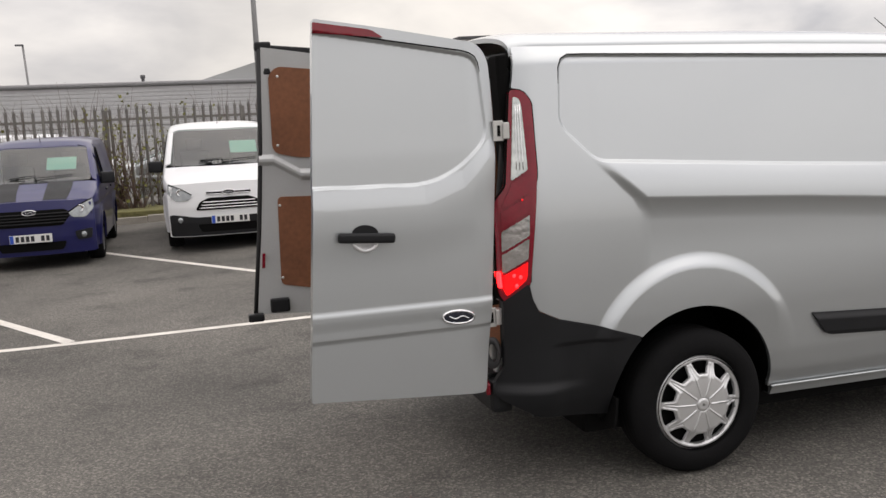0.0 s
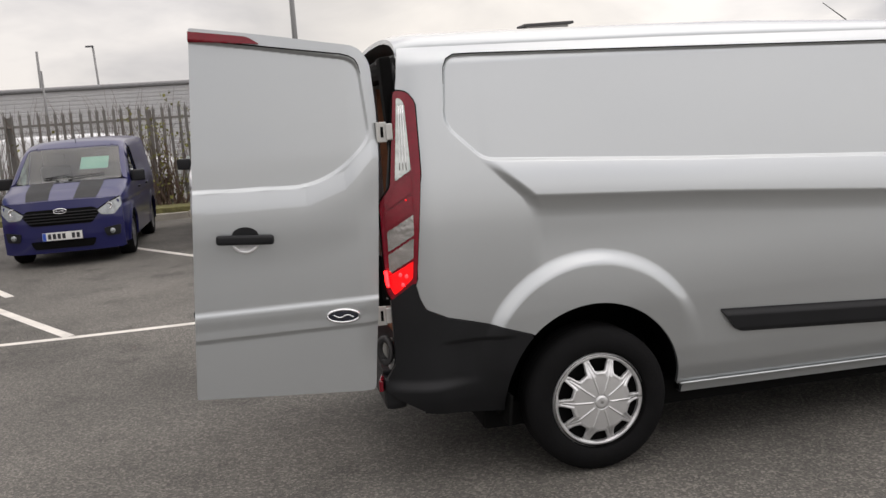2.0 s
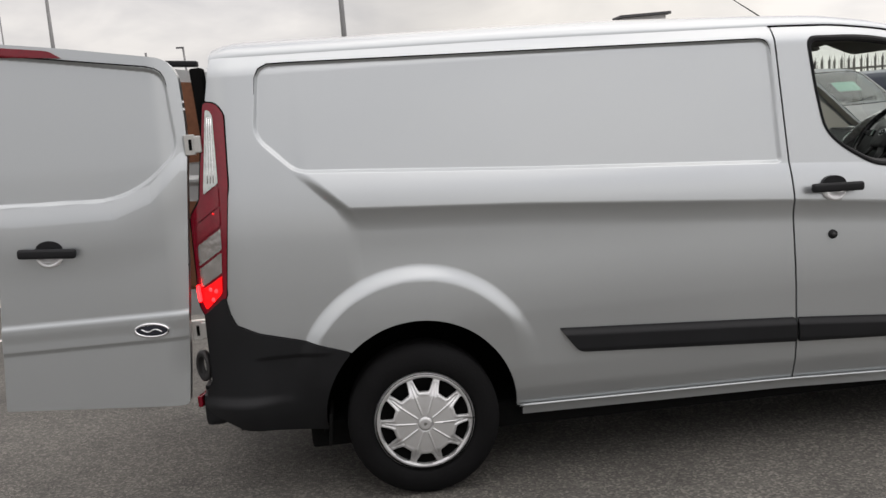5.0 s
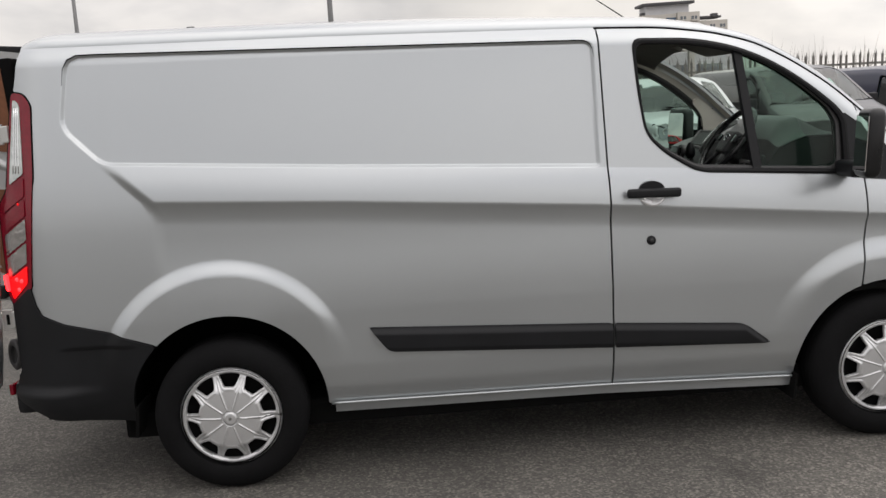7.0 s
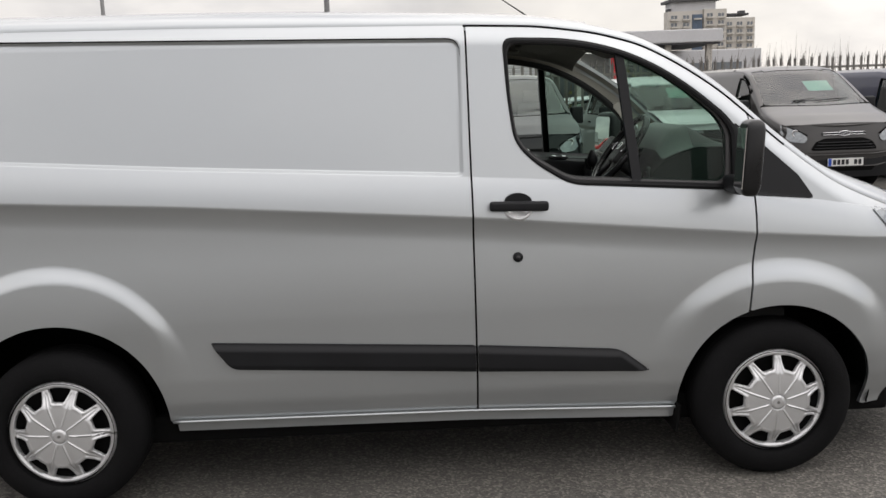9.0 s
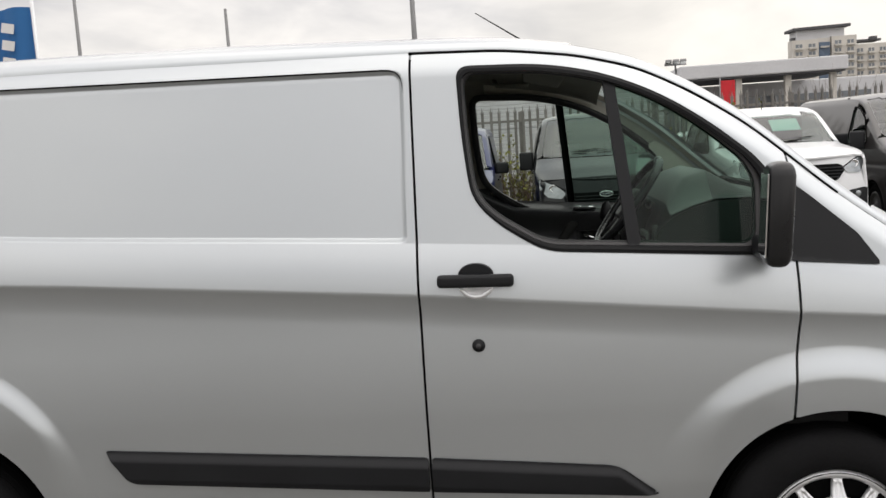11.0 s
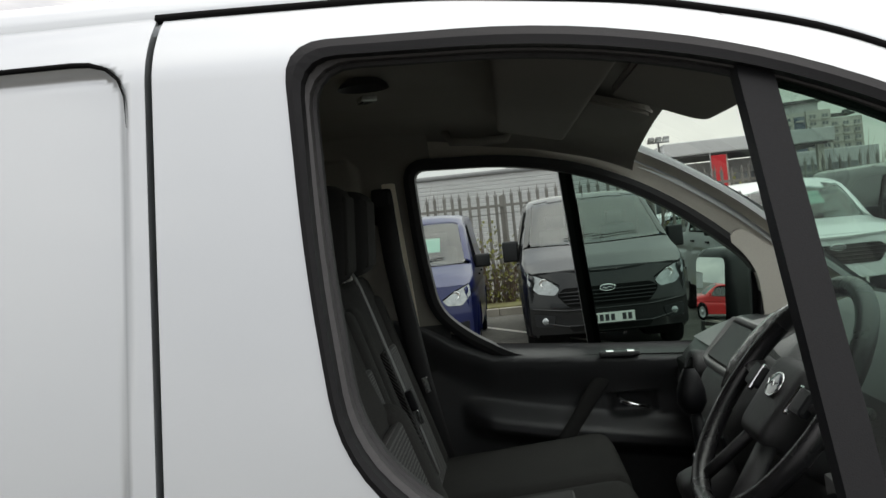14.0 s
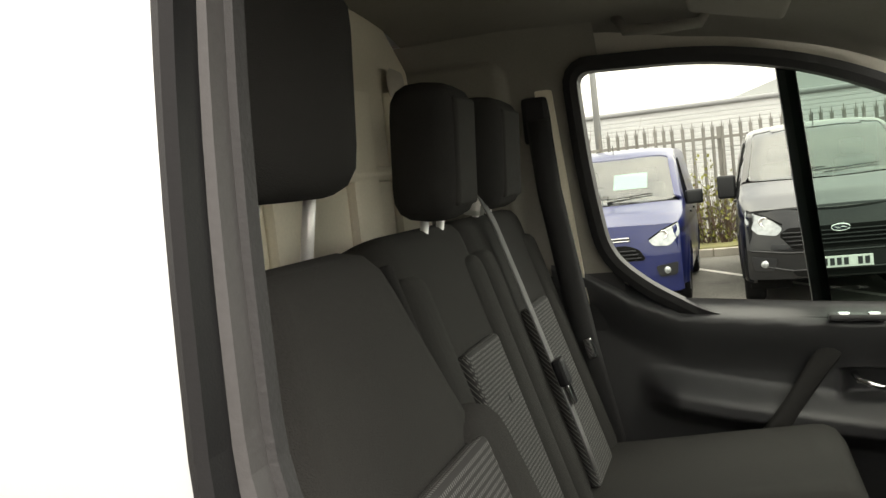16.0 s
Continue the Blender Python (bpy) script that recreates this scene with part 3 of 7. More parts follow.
# sealed joint along the top of the upper field
for sgn in (1, -1):
    line = [(-0.590, 1.76), (-0.583, 1.83), (-0.565, 1.866), (-0.53, 1.884)] + [(x, 1.887 - 0.0213 * (x + 0.578)) for x in np.linspace(-0.45, 1.61, 30)] + [(1.630, 1.8385), (1.648, 1.832), (1.661, 1.819), (1.668, 1.800), (1.671, 1.765)]
    pts = [(x, (float(side_y(np.array(x), np.array(z))) - 0.001) if sgn > 0 else 2 * YC - float(side_y(np.array(x), np.array(z))) + 0.001, z) for x, z in line]
    n_ = len(pts)
    tube_part("panel_joint", pts, [0.0008, 0.0018] + [0.0032] * (n_ - 6) + [0.0024, 0.0018, 0.0010, 0.0003], GAP, van, 6)

# sill, rubbing strips, bumper
def strip_out(X, Z):
    """The strip stands proud, with a slanting upper face and a small ledge below."""
    top = np.interp(X, [0.618, 1.692, 2.29, 2.416], [0.662, 0.604, 0.560, 0.461])
    return 0.006 + 0.016 * smooth01((top - Z) / 0.034) - 0.004 * smooth01((top - 0.088 - Z) / 0.02)


for sgn in (1, -1):
    put = on_side if sgn > 0 else mirrored_side
    fold = (0, 0.03 * sgn, 0)
    skin("sill", steps((0.44, 90), (2.55, 0)), np.linspace(0.24, 0.34, 9), None, put(0.004),
         lambda X, Z: np.maximum(np.maximum(np.abs(X - 1.493) - 1.048, Z - sill_top(X) + 0.003), sill_top(X) - 0.048 - Z), SILVER, van, fold=(0, 0.06 * sgn, 0), flip=sgn < 0)
    tube_part("sill_lip", [(x, (float(side_y(np.array(x), sill_top(x))) - 0.012) if sgn > 0 else 2 * YC - float(side_y(np.array(x), sill_top(x))) + 0.012, float(sill_top(x)) + 0.001) for x in np.linspace(0.43, 2.56, 50)], 0.006, SILVER, van, 6)
    s1 = rounded([(0.618, 0.662), (B_GAP - 0.006, 0.604), (B_GAP - 0.006, 0.494), (0.70, 0.549)], [0.01, 0.004, 0.004, 0.03])
    s2 = rounded([(B_GAP + 0.006, 0.603), (2.29, 0.560), (2.416, 0.461), (B_GAP + 0.006, 0.493)], [0.004, 0.04, 0.01, 0.004])
    skin("rubbing_strip", steps((0.60, 100), (1.70, 0)), np.linspace(0.48, 0.67, 44), None, lambda X, Z: (X, (side_y(X, Z) - strip_out(X, Z)) if sgn > 0 else 2 * YC - side_y(X, Z) + strip_out(X, Z), Z),
         lambda X, Z: poly_sd(X, Z, s1), BLACK_PLASTIC, van, "black plastic rubbing strip", fold, sgn < 0)
    skin("rubbing_strip", steps((1.69, 70), (2.43, 0)), np.linspace(0.45, 0.62, 40), None, lambda X, Z: (X, (side_y(X, Z) - strip_out(X, Z)) if sgn > 0 else 2 * YC - side_y(X, Z) + strip_out(X, Z), Z),
         lambda X, Z: poly_sd(X, Z, s2), BLACK_PLASTIC, van, "black plastic rubbing strip", fold, sgn < 0)

    def bumper_y(X, Z):
        ledge = 0.030 * smooth01((0.50 - Z) / 0.05) * smooth01((-0.45 - X) / 0.35)
        groove = 0.012 * smooth01((0.665 - Z) / 0.02) * smooth01((-0.34 - X) / 0.1) * smooth01((X + 0.72) / 0.1)
        return side_y(X, Z) - 0.008 - ledge + groove * 0.8

    def bumper_keep(X, Z):
        low = np.interp(X, [-0.96, -0.90, -0.76, -0.42, 0], [0.47, 0.42, 0.345, 0.30, 0.30])
        s = np.maximum(poly_sd(X, Z, BUMPER), np.maximum(low - Z, np.interp(Z, [0.50, 0.57], [-0.925, -0.890]) - X - 0.02 * smooth01((0.5 - Z) / 0.05)))
        return np.maximum(s, -circle_sd(X, Z, ARCH_R))

    skin("rear_bumper_corner", steps((-0.96, 56), (-0.2, 0)), np.linspace(0.28, 0.94, 50), None,
         (lambda X, Z: (X, bumper_y(X, Z), Z)) if sgn > 0 else (lambda X, Z: (X, 2 * YC - bumper_y(X, Z), Z)), bumper_keep, BLACK_PLASTIC, van, "unpainted black plastic bumper corner", fold, sgn < 0)
bm = bmesh.new()
add_box(bm, (0.10, 1.62, 0.15), pose(-0.895, YC, 0.43), 0.03)
add_box(bm, (0.16, 1.50, 0.02), pose(-0.86, YC, 0.515), 0.006)
part("rear_bumper", bm, BLACK_PLASTIC, van)
for y in (0.235, 2 * YC - 0.235):
    box_part("rear_reflector", (0.02, 0.12, 0.05), pose(-0.945, y, 0.47, 0, 0, -14 if y < 1 else 14), RED_LENS, van, 0.006)

# wheel housings and underside
for c, dx in ((ARCH_R, 0), (ARCH_F, 0)):
    for sgn in (1, -1):
        n, verts, faces = 26, [], []
        for k in range(n):
            a = math.pi * (-0.05 + 1.10 * k / (n - 1))
            out = float(side_y(np.array(c[0] + c[2] * math.cos(a)), np.array(max(0.22, c[1] + c[2] * math.sin(a))))) + 0.006
            for d in (out, 0.16, 0.50):
                y = d if sgn > 0 else 2 * YC - d
                r = c[2] - 0.003 + (0.03 if d > 0.15 else 0)
                verts.append((c[0] + r * math.cos(a), y, max(0.20, c[1] + r * math.sin(a))))
        for k in range(n - 1):
            for i in range(2):
                faces.append((3 * k + i, 3 * k + i + 1, 3 * k + i + 4, 3 * k + i + 3))
        faces.append(tuple(3 * k + 2 for k in range(n)))
        mesh_part("wheel_housing", verts, faces, GAP, van)
box_part("underbody", (4.0, 1.56, 0.12), pose(1.5, YC, 0.255), GAP, van, 0.02)
box_part("exhaust", (1.2, 0.12, 0.10), pose(1.4, 0.9, 0.19), GAP, van, 0.05)
for sgn in (1, -1):
    for x in (-0.425, 2.52):
        y = 0.17 if sgn > 0 else 2 * YC - 0.17
        box_part("mudflap", (0.014, 0.20, 0.14 if x < 0 else 0.12), pose(x + 0.02, y if x < 0 else y + 0.03 * sgn, 0.315 if x < 0 else 0.235, 0, 6), GAP, van, 0.004)


# wheels
def tidy(ob):
    """Join the seam of a wrapped sheet and drop stray flakes."""
    bm = bmesh.new()
    bm.from_mesh(ob.data)
    bmesh.ops.remove_doubles(bm, verts=bm.verts, dist=2e-5)
    left, islands = set(bm.faces), []
    while left:
        todo, seen = [left.pop()], []
        while todo:
            f = todo.pop()
            seen.append(f)
            for e in f.edges:
                for g in e.link_faces:
                    if g in left:
                        left.remove(g)
                        todo.append(g)
        islands.append(seen)
    big = max(len(i) for i in islands)
    bmesh.ops.delete(bm, geom=[f for i in islands if len(i) < big for f in i], context="FACES")
    bm.to_mesh(ob.data)
    bm.free()


def wheel(at, sgn, spin):
    """sgn +1: outer face towards -y."""
    hub = new("wheel")
    hub.parent = van
    hub.matrix_basis = pose(*at, 0, 0, 0 if sgn > 0 else 180) @ pose(0, 0, 0, 0, spin, 0)
    I = Matrix()
    outline = [(0.20, 0.05), (0.216, 0.030), (0.224, 0.008), (0.236, 0.0), (0.262, -0.004), (0.285, 0.0), (0.312, 0.012), (0.328, 0.034), (0.3315, 0.06), (0.3315, 0.17), (0.326, 0.195), (0.30, 0.21), (0.2, 0.21)]
    revolve_part("tyre", outline, I, TYRE, hub, 64)
    grooves = [(0.3325, 0.075 + 0.035 * k) for k in range(3)]
    for r, d in grooves:
        revolve_part("tread_groove", [(r - 0.004, d), (r, d + 0.004), (r, d + 0.010), (r - 0.004, d + 0.014)], I, GAP, hub, 48)
    revolve_part("rim", [(0.0, 0.06), (0.13, 0.06), (0.195, 0.045), (0.212, 0.006), (0.2, 0.10), (0.0, 0.10)], I, GAP, hub, 48)

    # the trim is laid out over radius and angle, so that its ten windows come out clean
    tenth = 2 * math.pi / 10

    def window(r, a):
        da = np.abs((a + 8 * math.pi) % tenth - tenth / 2)
        soft = 0.0035
        return soft * np.logaddexp(np.logaddexp((da * r - (0.0215 + (r - 0.134) * 0.48)) / soft, (0.134 - r) / soft), (r - 0.1895) / soft)

    def holes(R, A):
        r, a = R, A / 0.16
        return np.maximum(r - 0.218, -window(r, a))

    def face(R, A):
        r, a = R, A / 0.16
        ridge = np.abs((a + 8 * math.pi + tenth / 2) % tenth - tenth / 2) * r
        y = 0.008 + 0.0175 * (r / 0.212) ** 2 - 0.024 * smooth01((0.175 - r) / 0.06)
        y = y - 0.009 * smooth01((r - 0.187) / 0.011) * smooth01((0.222 - r) / 0.02)
        y = y - 0.0032 * smooth01((0.0055 - ridge) / 0.005) * smooth01((r - 0.035) / 0.01) * smooth01((0.19 - r) / 0.03)
        y = y - 0.003 * smooth01((0.029 - r) / 0.004) + 0.004 * smooth01((0.034 - r) / 0.003) * smooth01((r - 0.028) / 0.003)
        y = y - 0.005 * smooth01((0.010 - np.abs(window(r, a) - 0.003)) / 0.008) * smooth01((0.186 - r) / 0.01)
        return 1.02 * r * np.cos(a), y, 1.02 * r * np.sin(a)

    trim = skin("hubcap", steps((0.0, 3), (0.026, 5), (0.036, 12), (0.130, 22), (0.219, 0)), np.linspace(0, 2 * math.pi, 281) * 0.16, None, face, holes, HUBCAP, hub, "silver ten-spoke plastic wheel trim", fold=(0, 0.020, 0))
    tidy(trim)


for x, spin in ((0.0, 2), (2.933, 20)):
    wheel((x, 0.035, 0.318), 1, spin)
    wheel((x, 2 * YC - 0.035, 0.318), -1, spin)

# tail lamps
LAMP_BANDS = [(1.70, 1.375, CLEAR_LENS, "clear_lens"), (1.365, 1.285, RED_LENS, "red_lens"), (1.275, 1.205, RED_LENS, "red_lens"), (1.193, 1.110, REFLECTOR, "reflector_lens"), (1.098, 1.018, REFLECTOR, "reflector_lens"), (1.006, 0.870, LIT_LENS, "lit_lens")]
for sgn in (1, -1):
    put = on_side if sgn > 0 else mirrored_side
    flip, fold = sgn < 0, (0, 0.03 * sgn, 0)
    lamp = skin("tail_lamp", steps((-0.915, 26), (-0.71, 0)), np.linspace(0.84, 1.76, 100), None, put(0.006), lambda X, Z: poly_sd(X, Z, TAIL), RED_LENS, van, "tall red and clear tail lamp, its lowest lens lit", fold, flip)
    inner = [(-0.797, 1.715), (-0.776, 1.705), (-0.768, 1.68), (-0.768, 1.40), (-0.778, 1.15), (-0.797, 0.95), (-0.875, 0.878), (-0.890, 0.92), (-0.882, 1.25), (-0.838, 1.345)]
    for hi, lo, m, nm in LAMP_BANDS:
        skin(nm, steps((-0.90, 36), (-0.73, 0)), np.linspace(0.86, 1.72, 170), None, put(0.012),
             lambda X, Z: np.maximum(poly_sd(X, Z, rounded(inner, 0.012)), np.maximum(Z - hi - 0.65 * (X + 0.82), lo + 0.65 * (X + 0.82) - Z)), m, lamp, fold=fold, flip=flip)
    for k in range(3):
        tube_part("lamp_rib", [(x, (float(side_y(np.array(x), np.array(z))) - 0.013) if sgn > 0 else 2 * YC - float(side_y(np.array(x), np.array(z))) + 0.013, z) for x, z in [(np.interp(q, [1.345, 1.70], [-0.832, -0.797]) * (0.75 - 0.25 * k) + np.interp(q, [1.40, 1.69], [-0.773, -0.768]) * (0.25 + 0.25 * k), q) for q in np.linspace(1.41, 1.68, 8)]], 0.0022, CHROME, lamp, 5)
    # black outline drawn for the gap and the dark shading round the lamp
    tube_part("lamp_gap_outline", [(x, (float(side_y(np.array(x), np.array(z))) + 0.002) if sgn > 0 else 2 * YC - float(side_y(np.array(x), np.array(z))) - 0.002, z) for x, z in TAIL], 0.007, GAP, lamp, 6, "", True)
    # a small glowing disc drawn as the glint on the unlit red lens
    glint = float(side_y(np.array(-0.80), np.array(1.29)))
    revolve_part("glint_disc", [(0.0, -0.003), (0.004, -0.002), (0.005, 0.0)], pose(-0.80, (glint if sgn > 0 else 2 * YC - glint) - 0.014 * sgn, 1.285), LIT_LENS, lamp, 12)
    # a glowing block added at the lamp's rear edge for the red spill on the door
    bm = bmesh.new()
    add_box(bm, (0.014, 0.055, 0.07), pose(-0.900, 0.165 if sgn > 0 else 2 * YC - 0.165, 0.950, 0, -4, 0), 0.007, 3)
    part("door_glow_block", bm, HOT_RED_GLOW, lamp, "", True)
    for bx, bz in ((-0.838, 0.925), (-0.822, 0.962), (-0.846, 0.968)):
        by = float(side_y(np.array(bx), np.array(bz))) - 0.014
        revolve_part("bulb_spot", [(0.0, -0.004), (0.006, -0.003), (0.009, 0.0)], pose(bx, by if sgn > 0 else 2 * YC - by, bz, 0, 0, 0 if sgn > 0 else 180), HOT_RED_GLOW, lamp, 14)
    # black side cheek of the lamp towards the opening
    y = 0.265 if sgn > 0 else 2 * YC - 0.265
    box_part("door_aperture_post", (0.05, 0.10, 1.38), pose(-0.79, y + 0.02 * sgn, 1.20, 0, -3.0, 0), GAP, van, 0.01)

# rear frame of the load space
box_part("roof_rear_beam", (0.10, 1.35, 0.09), pose(-0.72, YC, 1.86), GAP, van, 0.03)
for sgn in (1, -1):
    y = 0.26 if sgn > 0 else 2 * YC - 0.26
    tube_part("door_seal", [(-0.845, y, 0.56), (-0.85, y, 1.25), (-0.80, y + 0.02 * sgn, 1.60), (-0.77, y + 0.05 * sgn, 1.80), (-0.745, y + 0.14 * sgn, 1.89), (-0.745, YC, 1.905)], 0.020, DARK_TRIM, van, 8)

# ---------------------------------------------------------------- van: door furniture and rear doors
BADGE_BLUE = material("dark_badge_enamel", (0.012, 0.016, 0.03), 0.15, 0, 0.1, coat=1.0)
# body silver made paler, in place of the sky reflected in the hollow cup
CUP_SKY_SHEEN = material("silver_cup_with_sky_sheen", (0.90, 0.905, 0.91), 0.3, 0.55, 0.03, coat=0.6)
GLOSS_BLACK = material("satin_black_paint", (0.008, 0.008, 0.009), 0.28, 0, 0.2, 5, 300, rough_var=0.08)
FRAME_BLACK = material("black_window_frame", (0.007, 0.0072, 0.008), 0.42, 0, 0.25, 5, 300, 0.06, 700, spec=0.16)
FRAME_GREY = material("grey_weatherstrip", (0.038, 0.037, 0.038), 0.5, 0, 0.2, 10, 200, 0.1, 240)
INNER_SILVER = material("silver_inner_paint", (0.52, 0.53, 0.53), 0.42, 0.3, 0.06, 4, 120)


def pull_handle(x, y, z, parent, tilt, surface):
    """A strap handle on a door that faces -y, with its cap above and the cup, painted sky-bright, below."""
    m = pose(x, y, z, 0, tilt, 0)
    h = box_part("handle", (0.236, 0.030, 0.040), m @ pose(0, -0.040, 0.001), BLACK_PLASTIC, parent, 0.0155, "black plastic strap handle", 4)
    cap = [(0.055 * math.cos(a), 0.002 + 0.036 * math.sin(a)) for a in np.linspace(0, math.pi, 14)]
    verts = [m @ Vector((cx, d, 0.012 + cz)) for d in (-0.012, 0.01) for cx, cz in cap]
    n = len(cap)
    faces = [tuple(range(n))] + [(k, k + 1, n + k + 1, n + k) for k in range(n - 1)]
    mesh_part("handle_cap", verts, faces, BLACK_PLASTIC, h, smooth=False)
    verts, faces = [], []
    for i in range(7):
        for j in range(13):
            r, a = i / 6, math.pi + math.pi * j / 12
            p = m @ Vector((0.056 * r * math.cos(a), 0, -0.014 + 0.047 * r * math.sin(a)))
            p.y = float(surface(np.array(p.x), np.array(p.z))) - 0.002 - (0.034 * r ** 2.6 * abs(math.sin(a)) ** 0.5 if r < 0.99 else 0.004)
            verts.append(p)
    for i in range(6):
        for j in range(12):
            faces.append((13 * i + j, 13 * i + j + 1, 13 * i + j + 14, 13 * i + j + 13))
    mesh_part("handle_cup", verts, faces, CUP_SKY_SHEEN, h, "silver cup below the handle, paled for the sky's reflection")
    return h


pull_handle(1.877, float(side_y(np.array(1.877), np.array(1.17))), 1.172, van, 1.5, side_y)
lock = revolve_part("door_lock", [(0.0, -0.010), (0.011, -0.010), (0.013, -0.006), (0.019, -0.008), (0.021, 0.0), (0.021, 0.01)], pose(1.873, float(side_y(np.array(1.873), np.array(0.961))) - 0.001, 0.961), BLACK_PLASTIC, van, 24)
revolve_part("lock_barrel", [(0.0, -0.013), (0.008, -0.0125), (0.009, -0.009)], pose(1.873, float(side_y(np.array(1.873), np.array(0.961))) - 0.001, 0.961), FRAME_GREY, lock, 18)

# window frames: outer seal, stepped reveal, bar and the fixed quarter pane
INNER1 = rounded([(1.864, 1.812), (2.12, 1.80), (2.305, 1.758), (2.46, 1.688), (2.597, 1.596), (2.722, 1.486), (2.760, 1.43), (2.757, 1.225),
                  (2.098, 1.268), (1.965, 1.350), (1.890, 1.424), (1.869, 1.6)], [0.035, 0.1, 0.1, 0.1, 0.1, 0.05, 0.03, 0.03, 0.05, 0.08, 0.05, 0.1])
LEFT_OPEN = [(x - 0.012 * float(smooth01(np.array((2.06 - x) / 0.12))), z) for x, z in GLASS_AREA]


def ring_part(name, outer, inner, lay, out, depth, mat, parent, label="", lip=0.0):
    """A frame between two outlines of as many points: its face, the reveal inwards by depth, and the outer return."""
    n = len(outer)
    o, i = np.array(outer), np.array(inner)
    rows = [(o, out + (lip or 0.012)), (o, out), (o * 0.5 + i * 0.5, out - (0.003 if depth > 0 else -0.003)), (i, out), (i, out + depth)]
    verts, faces = [], []
    for pts, inset in rows:
        x, y, z = lay(inset)(pts[:, 0], pts[:, 1])
        verts += list(zip(x, y, z))
    for r in range(len(rows) - 1):
        for k in range(n):
            j = (k + 1) % n
            faces.append((r * n + k, r * n + j, (r + 1) * n + j, (r + 1) * n + k))
    ob = mesh_part(name, verts, faces, mat, parent, label)
    ob.data.polygons.foreach_set("use_smooth", [False] * len(ob.data.polygons))
    return ob


def grown(poly, d):
    """The outline moved outwards by d."""
    p = np.array(poly)
    t = np.roll(p, -1, 0) - np.roll(p, 1, 0)
    n = np.stack([-t[:, 1], t[:, 0]], 1) / (np.linalg.norm(t, axis=1)[:, None] + 1e-9)
    area = np.sum(p[:, 0] * np.roll(p[:, 1], -1) - np.roll(p[:, 0], -1) * p[:, 1])
    return p - d * n * (1 if area > 0 else -1)


INNER1 = [tuple(map(float, p)) for p in grown(INNER1, 0.006)]
LEFT_OPEN = [tuple(map(float, p)) for p in grown(LEFT_OPEN, 0.011)]
for sgn in (1, -1):
    def lay(inset):
        return (lambda X, Z: (X, side_y(X, Z) + inset, Z)) if sgn > 0 else (lambda X, Z: (X, 2 * YC - side_y(X, Z) - inset, Z))
    win_o, win_i = (WINDOW, INNER1) if sgn > 0 else (shifted(WINDOW), shifted(INNER1))
    frame_ring = ring_part("window_frame", grown(win_o, 0.006), win_i, lay, -0.004, 0.03, FRAME_BLACK, van, "black plastic window frame")
    if sgn > 0:
        ring_part("window_seal", grown(INNER1, 0.006), grown(LEFT_OPEN, 0.004), lay, 0.018, 0.022, FRAME_GREY, frame_ring, "grey rubber weatherstrip")
        ring_part("window_lip", grown(LEFT_OPEN, 0.012), LEFT_OPEN, lay, 0.036, 0.012, DARK_TRIM, frame_ring)
        ring_part("door_inner_frame", grown(LEFT_OPEN, 0.06), grown(LEFT_OPEN, 0.010), lay, 0.050, 0.012, FRAME_GREY, van)
    else:
        ring_part("window_seal", grown(win_i, 0.012), grown(win_i, 0.0), lay, 0.03, 0.05, DARK_TRIM, frame_ring, "black rubber weatherstrip")
    bar = rounded([(2.300, 1.80), (2.335, 1.80), (2.392, 1.24), (2.352, 1.24)] if sgn > 0 else [(2.202, 1.80), (2.237, 1.80), (2.288, 1.215), (2.252, 1.215)], 0.004)
    at_bar = [2.38, 2.325] if sgn > 0 else [2.27, 2.218]
    skin("window_bar", steps((2.19, 24), (2.41, 0)), np.linspace(1.20, 1.81, 54), None, lay(0.010), lambda X, Z: poly_sd(X, Z, bar), BLACK_PLASTIC, van, "black window divider bar", (0, 0.03 * sgn, 0), sgn < 0)
    quarter = lambda X, Z: np.maximum(poly_sd(X, Z, win_i), np.interp(Z, [1.24, 1.80], at_bar) - X)
    ob = skin("quarter_pane", steps((2.20, 46), (2.78, 0)), np.linspace(1.2, 1.82, 50), None, lay(0.026), quarter, SIDE_GLASS, van, "fixed green-tinted quarter pane", None, sgn < 0)
    ob.visible_shadow = False
    if sgn < 0:
        main = lambda X, Z: np.maximum(poly_sd(X, Z, win_i), X - np.interp(Z, [1.24, 1.80], at_bar))
        ob = skin("door_pane", steps((1.80, 40), (2.40, 0)), np.linspace(1.18, 1.85, 50), None, lay(0.026), main, WINDSCREEN, van, "clear passenger window pane", None, True)
        ob.visible_shadow = False
    # black sail and scuttle triangle
    tri = rounded([(2.775, 1.185), (2.775, 1.47), (2.84, 1.42), (2.905, 1.365), (3.035, 1.247), (3.10, 1.150), (2.86, 1.172)], 0.012)
    skin("sail_panel", steps((2.76, 50), (3.12, 0)), np.linspace(1.13, 1.50, 46), None, lay(-0.005), lambda X, Z: poly_sd(X, Z, tri), BLACK_PLASTIC, van, "black plastic corner trim", (0, 0.02 * sgn, 0), sgn < 0)

    if sgn < 0:
        corner = rounded([(2.695, 1.19), (2.692, 1.44), (2.74, 1.45), (2.86, 1.34), (2.86, 1.19)], 0.012)
        skin("mirror_corner_trim", steps((2.68, 24), (2.88, 0)), np.linspace(1.17, 1.49, 24), None, lay(0.045), lambda X, Z: poly_sd(X, Z, corner), BLACK_PLASTIC, van, "black inner corner trim", (0, -0.02, 0), True)
    # door mirror
    my = -0.135 if sgn > 0 else 2.097
    mirror = new("door_mirror")
    mirror.parent = van
    bm = bmesh.new()
    vs = add_box(bm, (0.085, 0.155, 0.285) if sgn > 0 else (0.115, 0.165, 0.30), None, 0.038, 4)
